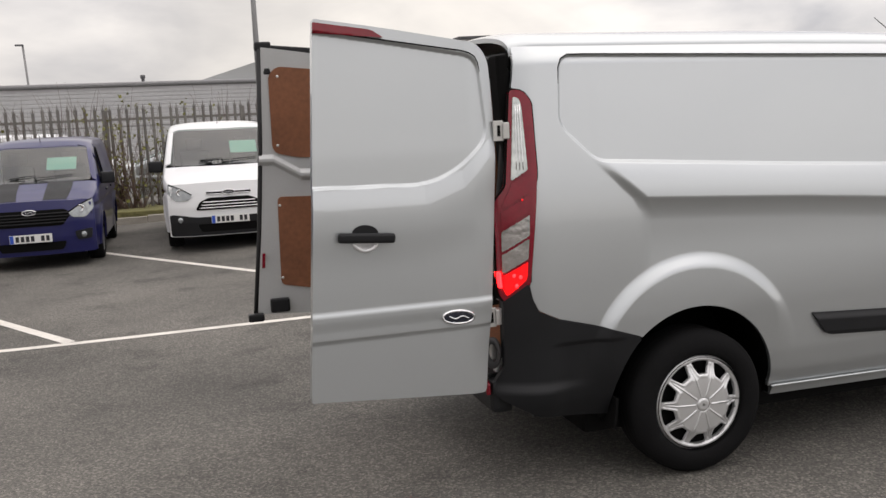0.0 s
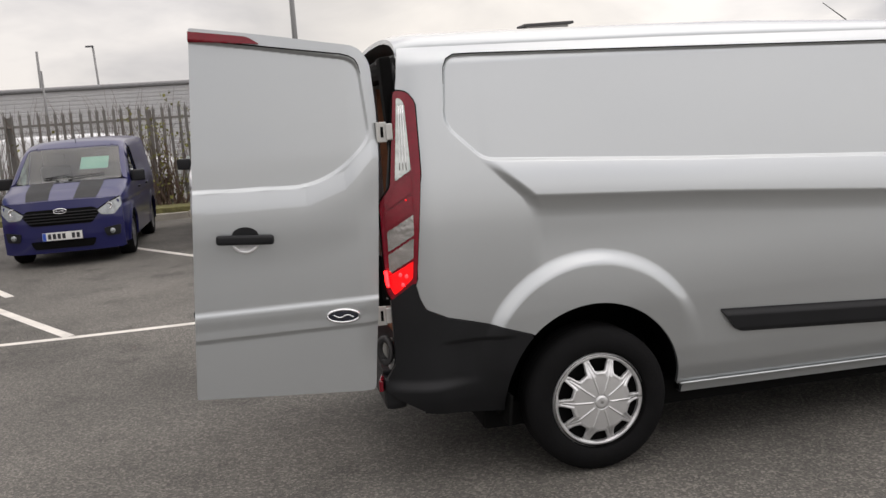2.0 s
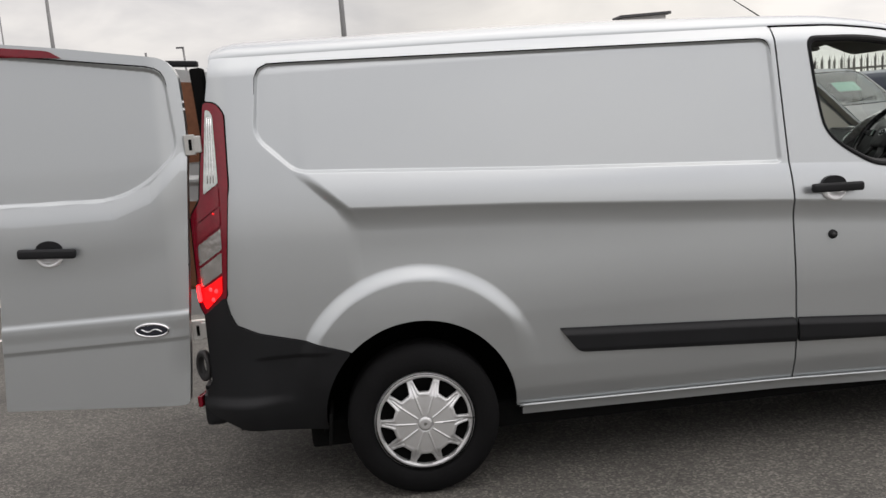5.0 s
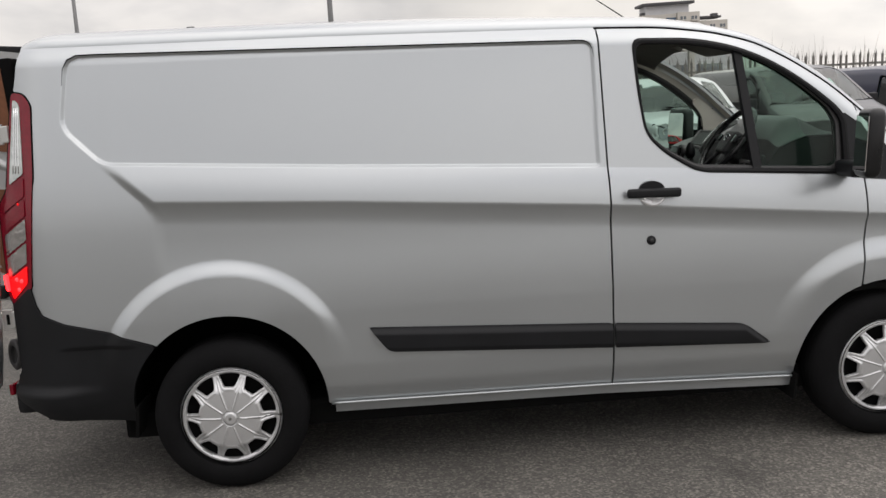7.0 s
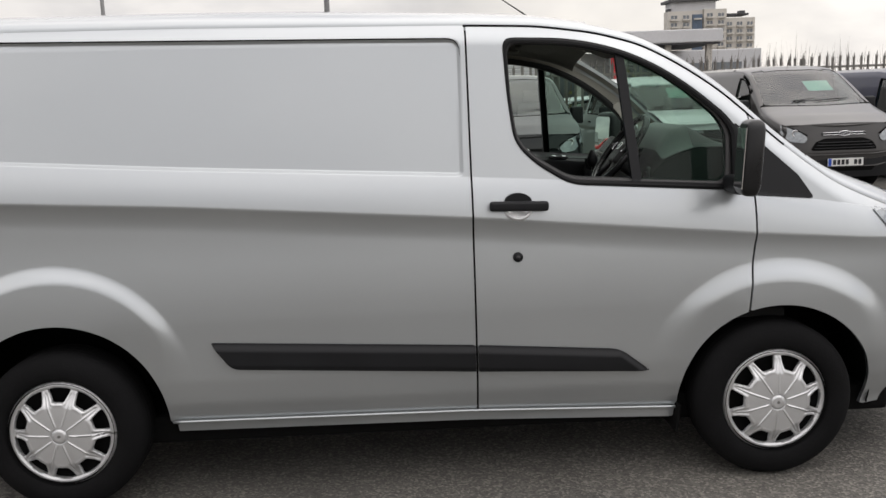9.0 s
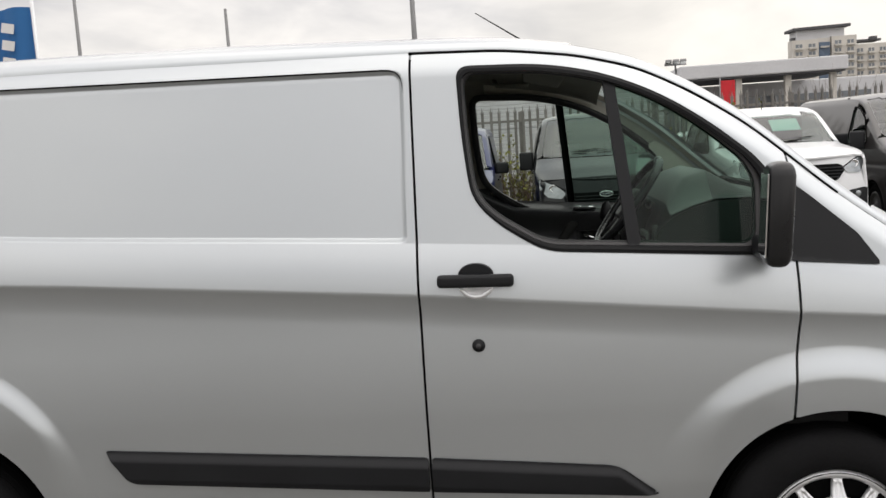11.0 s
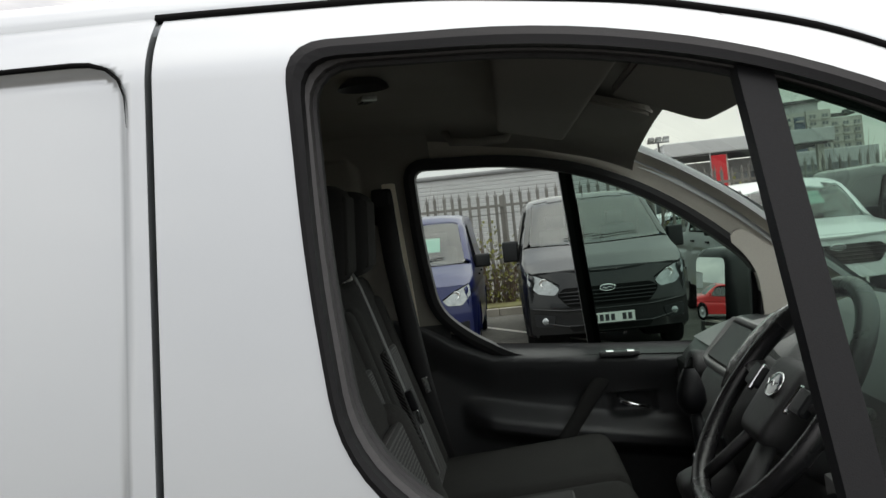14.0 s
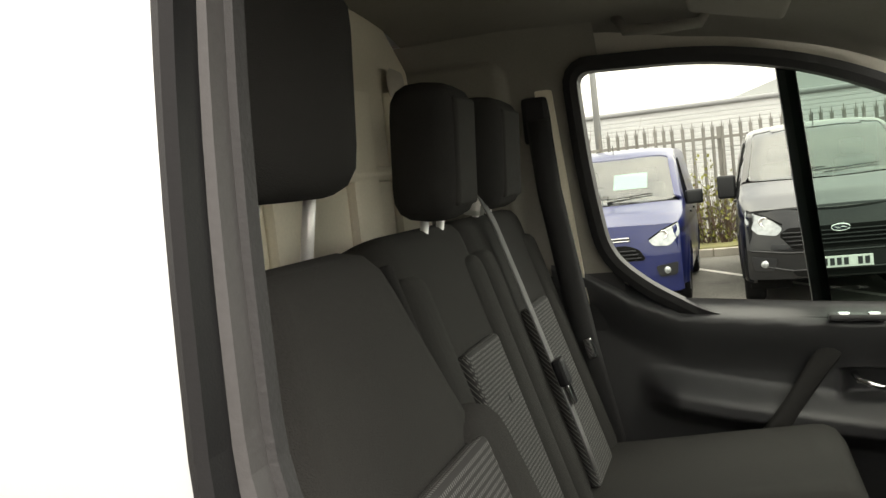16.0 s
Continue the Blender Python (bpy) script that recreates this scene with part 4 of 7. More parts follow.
    for v in bm.verts:
        v.co.x *= 1 - 0.25 * max(0, v.co.y * -sgn / 0.12) * (1 if v.co.x > 0 else 0)
        v.co.x *= 1 - 0.35 * (v.co.z / 0.15) ** 2 * (1 if v.co.x > 0 else 0.15)
        v.co.y *= 1 - 0.18 * (v.co.z / 0.15) ** 2
        v.co.x += (0.06 if sgn > 0 else 0.045) * v.co.z
    bmesh.ops.transform(bm, matrix=pose(2.732 if sgn > 0 else 2.708, my, 1.345 if sgn > 0 else 1.328, 0, 0, -6 if sgn > 0 else 29), verts=bm.verts)
    part("mirror_housing", bm, GLOSS_BLACK, mirror, "black mirror housing", True)
    mir = material("mirror_silver", (0.9, 0.9, 0.9), 0.0, 1.0, 0.0, rough_var=0.0)
    mir.node_tree.nodes["Principled BSDF"].inputs["Roughness"].default_value = 0.01
    if sgn > 0:
        box_part("mirror_glass", (0.004, 0.115, 0.225), pose(2.690, my, 1.345, 0, 3.4, 0) @ pose(0, 0, 0, 0, 0, -6), mir, mirror, 0.001, "mirror glass")
    else:
        for nm, gw, gh, gz, tilt, bow in (("mirror_glass", 0.125, 0.20, 1.352, 3.7, 2.2), ("blind_spot_glass", 0.12, 0.045, 1.219, -8, 0.3)):
            m = pose(2.658, 2.068, gz, 0, tilt, 0) @ pose(0, 0, 0, 0, 0, 29.2)
            shape = rounded([(-gw / 2, -gh / 2), (gw / 2, -gh / 2), (gw / 2, gh / 2), (-gw / 2, gh / 2)], 0.02)
            rot = np.array(m)
            lens = lambda Y, Z: tuple(rot[k, 0] * (-0.003 + (Y * Y + Z * Z) / (2 * bow)) + rot[k, 1] * Y + rot[k, 2] * Z + rot[k, 3] for k in range(3))
            skin(nm, np.linspace(-gw / 2, gw / 2, 20), np.linspace(-gh / 2, gh / 2, 24), None, lens, lambda Y, Z: poly_sd(Y, Z, shape), mir, mirror, "convex mirror glass", None, True)
    bm = bmesh.new()
    add_box(bm, (0.07, 0.16, 0.07), pose(2.755 if sgn > 0 else 2.70, 0.06 if sgn > 0 else 2 * YC - 0.06, 1.225), 0.02, 3)
    part("mirror_arm", bm, BLACK_PLASTIC, mirror, "", True)


# rear doors
DOOR_OUT = rounded([(-1.632, 2.040), (-1.36, 2.003), (-0.945, 1.935), (-0.895, 1.87), (-0.882, 1.6), (-0.955, 0.80), (-0.990, 0.483), (-1.750, 0.537)],
                   [0.01, 0.1, 0.06, 0.04, 0.15, 0.1, 0.02, 0.01])
DOOR_FIELD = rounded([(-1.80, 1.380), (-1.20, 1.366), (-1.05, 1.428), (-0.918, 1.548), (-0.945, 1.888), (-1.36, 1.955), (-1.80, 2.02)], [0.01, 0.10, 0.1, 0.06, 0.07, 0.1, 0.01])
door_base = curve([(0.4, 0.100), (0.8, 0.116), (1.2, 0.130), (1.5, 0.149), (2.05, 0.202)])


def rear_door_y(X, Z):
    y = door_base(Z) + 0.013 * smooth01(-poly_sd(X, Z, DOOR_FIELD) / 0.016)
    ridge = np.interp(X, [-1.8, -1.22, -1.05, -0.918], [1.378, 1.366, 1.425, 1.545])
    fall = np.clip((ridge - Z) / 0.075, 0, 1)
    y = y - 0.016 * (fall - 0.15 * fall ** 4) + 0.006 * smooth01((ridge - 0.08 - Z) / 0.25)
    y = y - 0.006 * smooth01((0.895 - Z) / 0.02) + 0.003 * smooth01((0.86 - Z) / 0.05)
    y = y + 0.007 * smooth01((0.785 - Z) / 0.02)
    y = y + 2.2 * np.maximum(0, X + 1.02 + 0.06 * smooth01((0.9 - Z) / 0.3)) ** 2
    return y


dx_, dz_ = steps((-1.77, 150), (-0.87, 0)), steps((0.45, 26), (0.76, 24), (0.96, 34), (1.30, 60), (1.60, 36), (1.88, 30), (2.05, 0))


def door_warp(U, V):
    """Columns run along the slanting free edge."""
    right = np.interp(V, [0.46, 0.80, 1.45, 1.75, 1.87], [-0.9915, -0.9545, -0.8955, -0.8885, -0.895])
    left = np.interp(V, [0.51, 2.04], [-1.752, -1.632])
    f = (U + 1.77) / 0.90
    return left - 0.004 + (right + 0.004 - left + 0.004) * f, V


rear_door = new("rear_door")
rear_door.parent = van
tagged(rear_door, "open silver rear door, outer face with black handle")
skin("outer_panel", dx_, dz_, door_warp, lambda X, Z: (X, rear_door_y(X, Z), Z), lambda X, Z: poly_sd(X, Z, DOOR_OUT), SILVER, rear_door, "", (0, 0.05, 0))
skin("inner_panel", dx_[::2], dz_[::3], None, lambda X, Z: (X, rear_door_y(X, Z) * 0 + door_base(Z) + 0.062, Z), lambda X, Z: poly_sd(X, Z, DOOR_OUT) + 0.004, INNER_SILVER, rear_door, "", None, True)
BRAKE = rounded([(-1.64, 2.026), (-1.40, 1.994), (-1.352, 1.962), (-1.64, 1.984)], [0.004, 0.02, 0.005, 0.004])
skin("brake_light", steps((-1.65, 40), (-1.34, 0)), np.linspace(1.95, 2.035, 20), None, lambda X, Z: (X, rear_door_y(X, Z) - 0.012, Z), lambda X, Z: np.maximum(poly_sd(X, Z, BRAKE), poly_sd(X, Z, DOOR_OUT) - 0.002), RED_LENS, rear_door, "red high-level brake light", (0, 0.02, 0))
tube_part("panel_joint", [(x, float(rear_door_y(np.array(x), np.array(z))) - 0.0005, z) for x, z in [(a, 1.955 - 0.145 * (a + 1.36)) for a in np.linspace(-1.62, -1.02, 24)] + [(-0.985, 1.896), (-0.962, 1.882), (-0.948, 1.858), (-0.941, 1.82)]], [0.0032] * 24 + [0.003, 0.0026, 0.002, 0.001], GAP, rear_door, 6)
pull_handle(-1.487, float(door_base(np.array(1.18))) - 0.004, 1.182, rear_door, 4.0, rear_door_y)


def oval_badge(m, parent, w=0.07, h=0.027):
    """An oval emblem drawn as a plain shape: chrome rim, dark field, pale stroke; faces -y."""
    rim = [m @ Vector((w * math.cos(a), 0, h * math.sin(a))) for a in np.linspace(0, 2 * math.pi, 28, endpoint=False)]
    b = tube_part("badge", rim, w * 0.08, CHROME, parent, 6, "oval chrome-rimmed emblem", True)
    n = 28
    verts = [m @ Vector((0, -0.004, 0))] + [m @ Vector((w * math.cos(a), -0.001, h * math.sin(a))) for a in np.linspace(0, 2 * math.pi, n, endpoint=False)]
    mesh_part("badge_field", verts, [(0, 1 + k, 1 + (k + 1) % n) for k in range(n)], BADGE_BLUE, b)
    tube_part("badge_stroke", [m @ Vector((w * t * 0.62, -0.006, h * 0.20 * math.sin(t * 4.2))) for t in np.linspace(-1, 1, 28)], w * 0.045, CHROME, b, 5)


oval_badge(pose(-1.108, float(rear_door_y(np.array(-1.108), np.array(0.815))) - 0.004, 0.822, 0, 4, 0), rear_door)
for x, z in ((-0.872, 1.574), (-0.932, 0.785)):
    hinge = box_part("hinge", (0.030, 0.05, 0.070), pose(x + 0.032, 0.195, z), STEEL, van, 0.005, "bare steel door hinge")
    box_part("hinge_leaf", (0.044, 0.012, 0.085), pose(x, 0.185, z), STEEL, hinge, 0.003)
    box_part("hinge_slot", (0.012, 0.006, 0.045), pose(x + 0.002, 0.178, z), GAP, hinge, 0.001)
revolve_part("cable_gaiter", [(0.030, -0.012), (0.042, -0.018), (0.052, -0.010), (0.050, 0.012), (0.030, 0.02)], pose(-0.925, 0.20, 0.625, 0, 0, -35) @ Matrix.Diagonal((0.75, 1, 1.35, 1)), FRAME_GREY, van, 24, "dark rubber cable gaiter")
box_part("latch", (0.05, 0.05, 0.09), pose(-0.905, 0.25, 0.62), STEEL, van, 0.012)
box_part("cable_boot", (0.05, 0.04, 0.06), pose(-0.885, 0.24, 0.555), INNER_SILVER, van, 0.012)

rear_door.matrix_basis = pose(-0.895, 0, 0) @ Matrix.Diagonal((0.976, 1, 1, 1)) @ pose(0.895, 0, 0)
left_door = new("rear_door")
left_door.parent = van
tagged(left_door, "open rear door, inner face lined with brown plywood")
SHIFT = -0.042
lay_left = lambda inset: (lambda X, Z: (X + SHIFT, 2 * YC - door_base(Z) - inset, Z + 0.03))


def left_keep(X, Z):
    return poly_sd(X, Z, DOOR_OUT)


UP_PLY = rounded([(-1.60, 1.46), (-1.45, 1.425), (-1.02, 1.425), (-1.0, 1.88), (-1.55, 1.935), (-1.60, 1.89)], 0.05)
LO_PLY = rounded([(-1.60, 0.70), (-1.40, 0.66), (-1.06, 0.66), (-1.05, 1.19), (-1.59, 1.21)], 0.03)
skin("inner_panel", dx_, dz_, None, lambda X, Z: (X + SHIFT, 2 * YC - door_base(Z) - 0.05 - 0.02 * smooth01((0.035 - np.abs(Z - np.interp(X, [-1.6, -1.45, -1.0], [1.42, 1.33, 1.31]))) / 0.03), Z + 0.03),
     left_keep, INNER_SILVER, left_door, "", (0, 0.05, 0), True)
skin("outer_panel", dx_[::2], dz_[::2], None, lay_left(0.0), left_keep, SILVER, left_door, "", None)
for ply in (UP_PLY, LO_PLY):
    skin("lining_board", steps((-1.62, 44), (-0.98, 0)), np.linspace(0.64, 1.96, 90), None, lay_left(0.058), lambda X, Z: poly_sd(X, Z, ply), PLY, left_door, "brown plywood lining board", (0, 0.01, 0), True)
edge = [(-1.755, 0.50), (-1.70, 1.0), (-1.66, 1.5), (-1.637, 2.03)]
tube_part("edge_seal", [(x + SHIFT - 0.004, 2 * YC - float(door_base(np.array(z))) - 0.04, z + 0.03) for x, z in edge], 0.014, DARK_TRIM, left_door, 8)
box_part("top_latch", (0.09, 0.06, 0.05), pose(-1.66, 1.74, 2.075), BLACK_PLASTIC, left_door, 0.012)
box_part("top_latch_arm", (0.05, 0.04, 0.16), pose(-1.645, 1.74, 2.0), BLACK_PLASTIC, left_door, 0.012)
box_part("foot_latch", (0.09, 0.06, 0.045), pose(-1.80, 1.77, 0.555), BLACK_PLASTIC, left_door, 0.012)
box_part("lock_case", (0.11, 0.05, 0.08), pose(-1.66, 1.77, 0.615), BLACK_PLASTIC, left_door, 0.012)
box_part("top_rail", (0.62, 0.06, 0.035), pose(-1.37, 1.76, 2.045, 0, 4.6), BLACK_PLASTIC, left_door, 0.01)
box_part("edge_reflector", (0.018, 0.006, 0.085), pose(-1.735, 1.768, 0.88, 0, 5), RED_LENS, left_door, 0.003)
for x, z in ((-1.58, 1.16), (-1.59, 0.74), (-1.55, 1.88), (-1.57, 1.50)):
    revolve_part("screw", [(0.0, -0.004), (0.006, -0.003), (0.008, 0.0)], pose(x + SHIFT, 2 * YC - float(door_base(np.array(z))) - 0.06, z + 0.03), STEEL, left_door, 10)

# load space
box_part("load_floor", (2.3, 0.86, 0.03), pose(0.36, YC, 0.545), PLY, van, 0.004)
for sgn in (1, -1):
    box_part("load_lining", (2.06, 0.02, 0.84), pose(0.36, YC - sgn * 0.70, 1.38), PLY, van, 0.004)
tube_part("aerial", [(2.09, 1.1, 1.975), (1.876, 1.1, 2.118)], [0.004, 0.002], GAP, van, 6)
box_part("aerial_base", (0.05, 0.035, 0.02), pose(2.10, 1.1, 1.968), BLACK_PLASTIC, van, 0.008)

# ---------------------------------------------------------------- van: cab
HEADLINER = material("grey_headlining", (0.25, 0.239, 0.213), 0.9, 0, 0.12, 6, 300, 0.3, 500)
BEIGE = material("pale_beige_trim", (0.80, 0.74, 0.62), 0.75, 0, 0.08, 4, 160, 0.15, 300)
PILLAR = material("warm_grey_pillar_trim", (0.58, 0.55, 0.49), 0.7, 0, 0.08, 5, 260, 0.2, 600)
DASH = material("black_soft_dashboard", (0.030, 0.030, 0.031), 0.40, 0, 0.15, 6, 500, 0.35, 900)
DASH_GREY = material("charcoal_dashboard_top", (0.050, 0.051, 0.052), 0.5, 0, 0.15, 6, 500, 0.35, 900)
DASH_PALE = material("mid_grey_dashboard_pad", (0.23, 0.233, 0.23), 0.5, 0, 0.15, 6, 500, 0.35, 900)
FABRIC = material("charcoal_seat_fabric", (0.034, 0.0336, 0.032), 0.92, 0, 0.2, 8, 500, 0.6, 800, spec=0.2)
FABRIC_BLACK = material("black_seat_fabric", (0.025, 0.0245, 0.024), 0.95, 0, 0.2, 8, 500, 0.5, 800, spec=0.2)
BELT = material("grey_belt_webbing", (0.16, 0.16, 0.16), 0.6, 0, 0.15, 20, 700, 0.4, 1200)
BELT_BLACK = material("black_belt_webbing", (0.012, 0.012, 0.013), 0.7, 0, 0.15, 20, 700, 0.4, 1200)
CARPET = material("black_cab_carpet", (0.012, 0.012, 0.012), 1.0, 0, 0.2)


def dotted_fabric():
    m = material("grey_dotted_fabric", (0.06, 0.06, 0.058), 0.9)
    n, l = m.node_tree.nodes, m.node_tree.links
    tc, mp, br, mix = n.new("ShaderNodeTexCoord"), n.new("ShaderNodeMapping"), n.new("ShaderNodeTexBrick"), n.new("ShaderNodeMix")
    mp.inputs["Scale"].default_value = (1, 1, 1)
    sep, com, add = n.new("ShaderNodeSeparateXYZ"), n.new("ShaderNodeCombineXYZ"), n.new("ShaderNodeMath")
    l.new(tc.outputs["Object"], sep.inputs[0]), l.new(sep.outputs["Y"], com.inputs["X"]), l.new(sep.outputs["X"], add.inputs[0]), l.new(sep.outputs["Z"], add.inputs[1]), l.new(add.outputs[0], com.inputs["Y"])
    l.new(com.outputs[0], br.inputs["Vector"])
    br.inputs["Scale"].default_value, br.inputs["Mortar Size"].default_value = 120, 0.012
    br.inputs["Brick Width"].default_value, br.inputs["Row Height"].default_value = 0.5, 0.5
    br.inputs["Color1"].default_value = br.inputs["Color2"].default_value = (0.13, 0.13, 0.127, 1)
    br.inputs["Mortar"].default_value = (0.028, 0.028, 0.028, 1)
    br.inputs["Mortar Size"].default_value = 0.13
    l.new(br.outputs[0], n["Principled BSDF"].inputs["Base Color"])
    return m


DOTTED = dotted_fabric()

skin("headlining", steps((1.46, 30), (2.40, 0)), np.sin(np.linspace(-1.45, 1.45, 50)), None, lambda X, U: on_top(X, U, 0.05), None, HEADLINER, van, "grey fabric headlining", fold=None)
for sgn in (1, -1):
    k = np.sort(np.linspace(0.925, 0.985, 6) * sgn)
    skin("pillar_trim", steps((2.16, 40), (3.05, 0)), k, None, lambda X, U: on_top(X, U, 0.024), None, PILLAR, van, "warm grey windscreen pillar trim", fold=None)

    def lay(inset):
        return (lambda X, Z: (X, side_y(X, Z) + inset, Z)) if sgn > 0 else (lambda X, Z: (X, 2 * YC - side_y(X, Z) - inset, Z))
    edge_line = WINDOW if sgn > 0 else shifted(WINDOW)
    back = 0.0 if sgn > 0 else FAR_EDGE
    above = lambda X, Z: np.maximum(np.maximum(-poly_sd(X, Z, edge_line) - 0.008, Z - edge_z(X + back) + 0.01), np.maximum(1.86 - X, 1.25 - Z))
    skin("cant_rail_trim", steps((1.80, 70), (3.04, 0)), np.linspace(1.2, 1.90, 60), None, lay(0.050), above, PILLAR, van, "", None, sgn < 0)
    room = 0.035 if sgn > 0 else -0.004
    behind = lambda X, Z: np.maximum(np.maximum(-poly_sd(X, Z, edge_line) + room, X - 1.87), np.maximum(1.44 - X, np.abs(Z - 1.24) - 0.645))
    waist = 1.36 if sgn < 0 else 1.90
    skin("pillar_cover", steps((1.44, 40), (1.90, 0)), np.linspace(0.58, 1.90, 80), None, lay(0.075), lambda X, Z: np.maximum(behind(X, Z), Z - waist), DASH, van, "", None, sgn < 0)
    if sgn < 0:
        skin("upper_pillar_cover", steps((1.44, 40), (1.90, 0)), np.linspace(1.34, 1.90, 50), None, lay(0.075), lambda X, Z: np.maximum(behind(X, Z), waist - Z), HEADLINER, van, "", None, True)
    if sgn < 0:
        strip = [(1.755, 1.28), (1.79, 1.28), (1.768, 1.76), (1.733, 1.76)]
        skin("pillar_edge_strip", steps((1.70, 20), (1.82, 0)), np.linspace(1.25, 1.80, 40), None, lay(0.085), lambda X, Z: poly_sd(X, Z, strip), BEIGE, van, "", (0, 0.02, 0), True)


# lower end of the windscreen pillar trim above the dashboard
foot = rounded([(2.628, 1.520), (2.672, 1.475), (2.704, 1.42), (2.716, 1.33), (2.722, 1.18), (3.02, 1.18), (3.02, 1.24), (2.86, 1.388), (2.74, 1.490), (2.66, 1.550)], [0.01, 0.05, 0.05, 0.05, 0.02, 0.02, 0.03, 0.05, 0.05, 0.03])


# black surround inside the passenger window
def lay_far(inset):
    return lambda X, Z: (X, 2 * YC - side_y(X, Z) - inset, Z)


ring_part("window_surround", grown(shifted(INNER1), 0.020), grown(shifted(INNER1), -0.010), lay_far, 0.088, -0.05, DARK_TRIM, van, "black window surround", -0.03)
skin("pillar_foot_trim", steps((2.57, 40), (3.04, 0)), np.linspace(1.17, 1.72, 46), None, lay_far(0.094), lambda X, Z: np.maximum(poly_sd(X, Z, foot), Z - edge_z(X + FAR_EDGE) + 0.012), PILLAR, van, "warm grey pillar trim above the dashboard", (0, 0.03, 0), True)


# passenger door lining
LINING = material("black_moulded_plastic", (0.048, 0.049, 0.051), 0.36, 0, 0.12, 6, 500, 0.2, 900)
def lining_y(X, Z):
    sill = np.interp(X + 0.04, [1.75, 1.83, 1.92, 2.02, 2.3, 2.8], [1.42, 1.39, 1.33, 1.285, 1.26, 1.225])
    d = sill - Z
    y = 0.085 + 0.045 * smooth01(d / 0.04) - 0.045 * smooth01((d - 0.035) / 0.12)
    arm = np.interp(X, [1.8, 1.9, 2.08, 2.3, 2.5], [1.10, 1.085, 1.045, 1.005, 0.975])
    ledge = 0.060 * smooth01((arm + 0.068 - Z) / 0.06) - 0.055 * smooth01((arm - 0.008 - Z) / 0.05)
    cup = smooth01((0.075 - np.abs(X - 2.355)) / 0.03) * smooth01((0.036 - np.abs(Z - 1.088)) / 0.014)
    return y + ledge * smooth01((X - 1.87) / 0.10) - 0.035 * cup


lin_keep = lambda X, Z: np.maximum(np.maximum(Z - np.interp(X + 0.04, [1.75, 1.83, 1.92, 2.02, 2.3, 2.8], [1.42, 1.395, 1.335, 1.29, 1.265, 1.23]), 0.60 - Z), np.maximum(1.715 - X, X - 2.80))
lining = skin("door_lining", steps((1.70, 96), (2.82, 0)), np.linspace(0.58, 1.44, 110), None, lambda X, Z: (X, 2 * YC - base_y(Z) - lining_y(X, Z), Z), lin_keep, LINING, van, "black moulded passenger door lining", None, True)
lever = tube_part("door_release", [(2.315, 1.79, 1.110), (2.322, 1.772, 1.098), (2.36, 1.768, 1.083), (2.395, 1.776, 1.075)], 0.007, CHROME, lining, 8, "chrome door release")
tube_part("pull_strap", [(2.283, 1.772, 1.175), (2.245, 1.765, 1.13), (2.20, 1.745, 1.07), (2.165, 1.715, 1.03), (2.13, 1.71, 0.985)], 0.02, FABRIC_BLACK, lining, 8, "black pull strap", flat=(0.010, 0.024))
box_part("switch_pack", (0.11, 0.03, 0.014), pose(2.325, 1.738, 1.236, 0, 3), DASH, lining, 0.005)
for k in (-0.028, 0.028):
    box_part("switch_key", (0.026, 0.018, 0.018), pose(2.325 + k, 1.736, 1.238 - 0.052 * k, 0, 3), CHROME, lining, 0.005)
near_keep = lambda X, Z: np.maximum(np.maximum(Z - np.interp(X, [1.75, 1.92, 2.08, 2.8], [1.42, 1.335, 1.255, 1.20]), 0.60 - Z), np.maximum(1.765 - X, X - 2.80))
skin("door_lining", steps((1.74, 50), (2.82, 0)), np.linspace(0.58, 1.44, 60), None, lambda X, Z: (X, base_y(Z) + 0.09 + 0.03 * smooth01((1.15 - Z) / 0.1), Z), near_keep, DASH, van, "", None)

# bulkhead, floor
bm = bmesh.new()
wall_line = rounded([(0.17, 0.52), (1.79, 0.52), (1.79, 1.40), (1.66, 1.82), (1.47, 1.95), (0.49, 1.95), (0.30, 1.82), (0.17, 1.40)], 0.05)
sheet = bm.faces.new([bm.verts.new((1.446, a, b)) for a, b in wall_line])
made = [q for q in bmesh.ops.extrude_face_region(bm, geom=[sheet])["geom"] if isinstance(q, bmesh.types.BMVert)]
bmesh.ops.translate(bm, vec=(0.016, 0, 0), verts=made)
part("bulkhead", bm, BEIGE, van, "pale beige pressed steel bulkhead")
for y in (0.45, 0.72, 1.02, 1.32, 1.54):
    box_part("bulkhead_rib", (0.03, 0.12, 0.85), pose(1.466, y, 1.36), BEIGE, van, 0.014)
for z in (1.40, 1.62):
    box_part("bulkhead_swage", (0.026, 1.30, 0.03), pose(1.47, YC, z), BEIGE, van, 0.012)
box_part("cab_floor", (1.6, 1.60, 0.04), pose(2.22, YC, 0.66), CARPET, van, 0.01)
box_part("footwell_wall", (0.04, 1.55, 0.75), pose(2.98, YC, 0.98), CARPET, van, 0.01)


# dashboard
SILVER_TRIM = material("patterned_silver_trim", (0.62, 0.63, 0.62), 0.22, 0.6, 0.5, 40, 140, 0.7, 120, coat=0.5)


def dash_profile(y):
    hump = smooth01((0.35 - abs(y - 0.56)) / 0.12)
    mid = smooth01((0.26 - abs(y - 1.08)) / 0.12)
    low = 0.042 * float(smooth01(np.array((y - 0.85) / 0.35)))
    end = float(smooth01(np.array((y - 1.30) / 0.30)))
    return [(x + 0.035 * end, z - low - 0.022 * end) for x, z in _dash_line(hump, mid)]


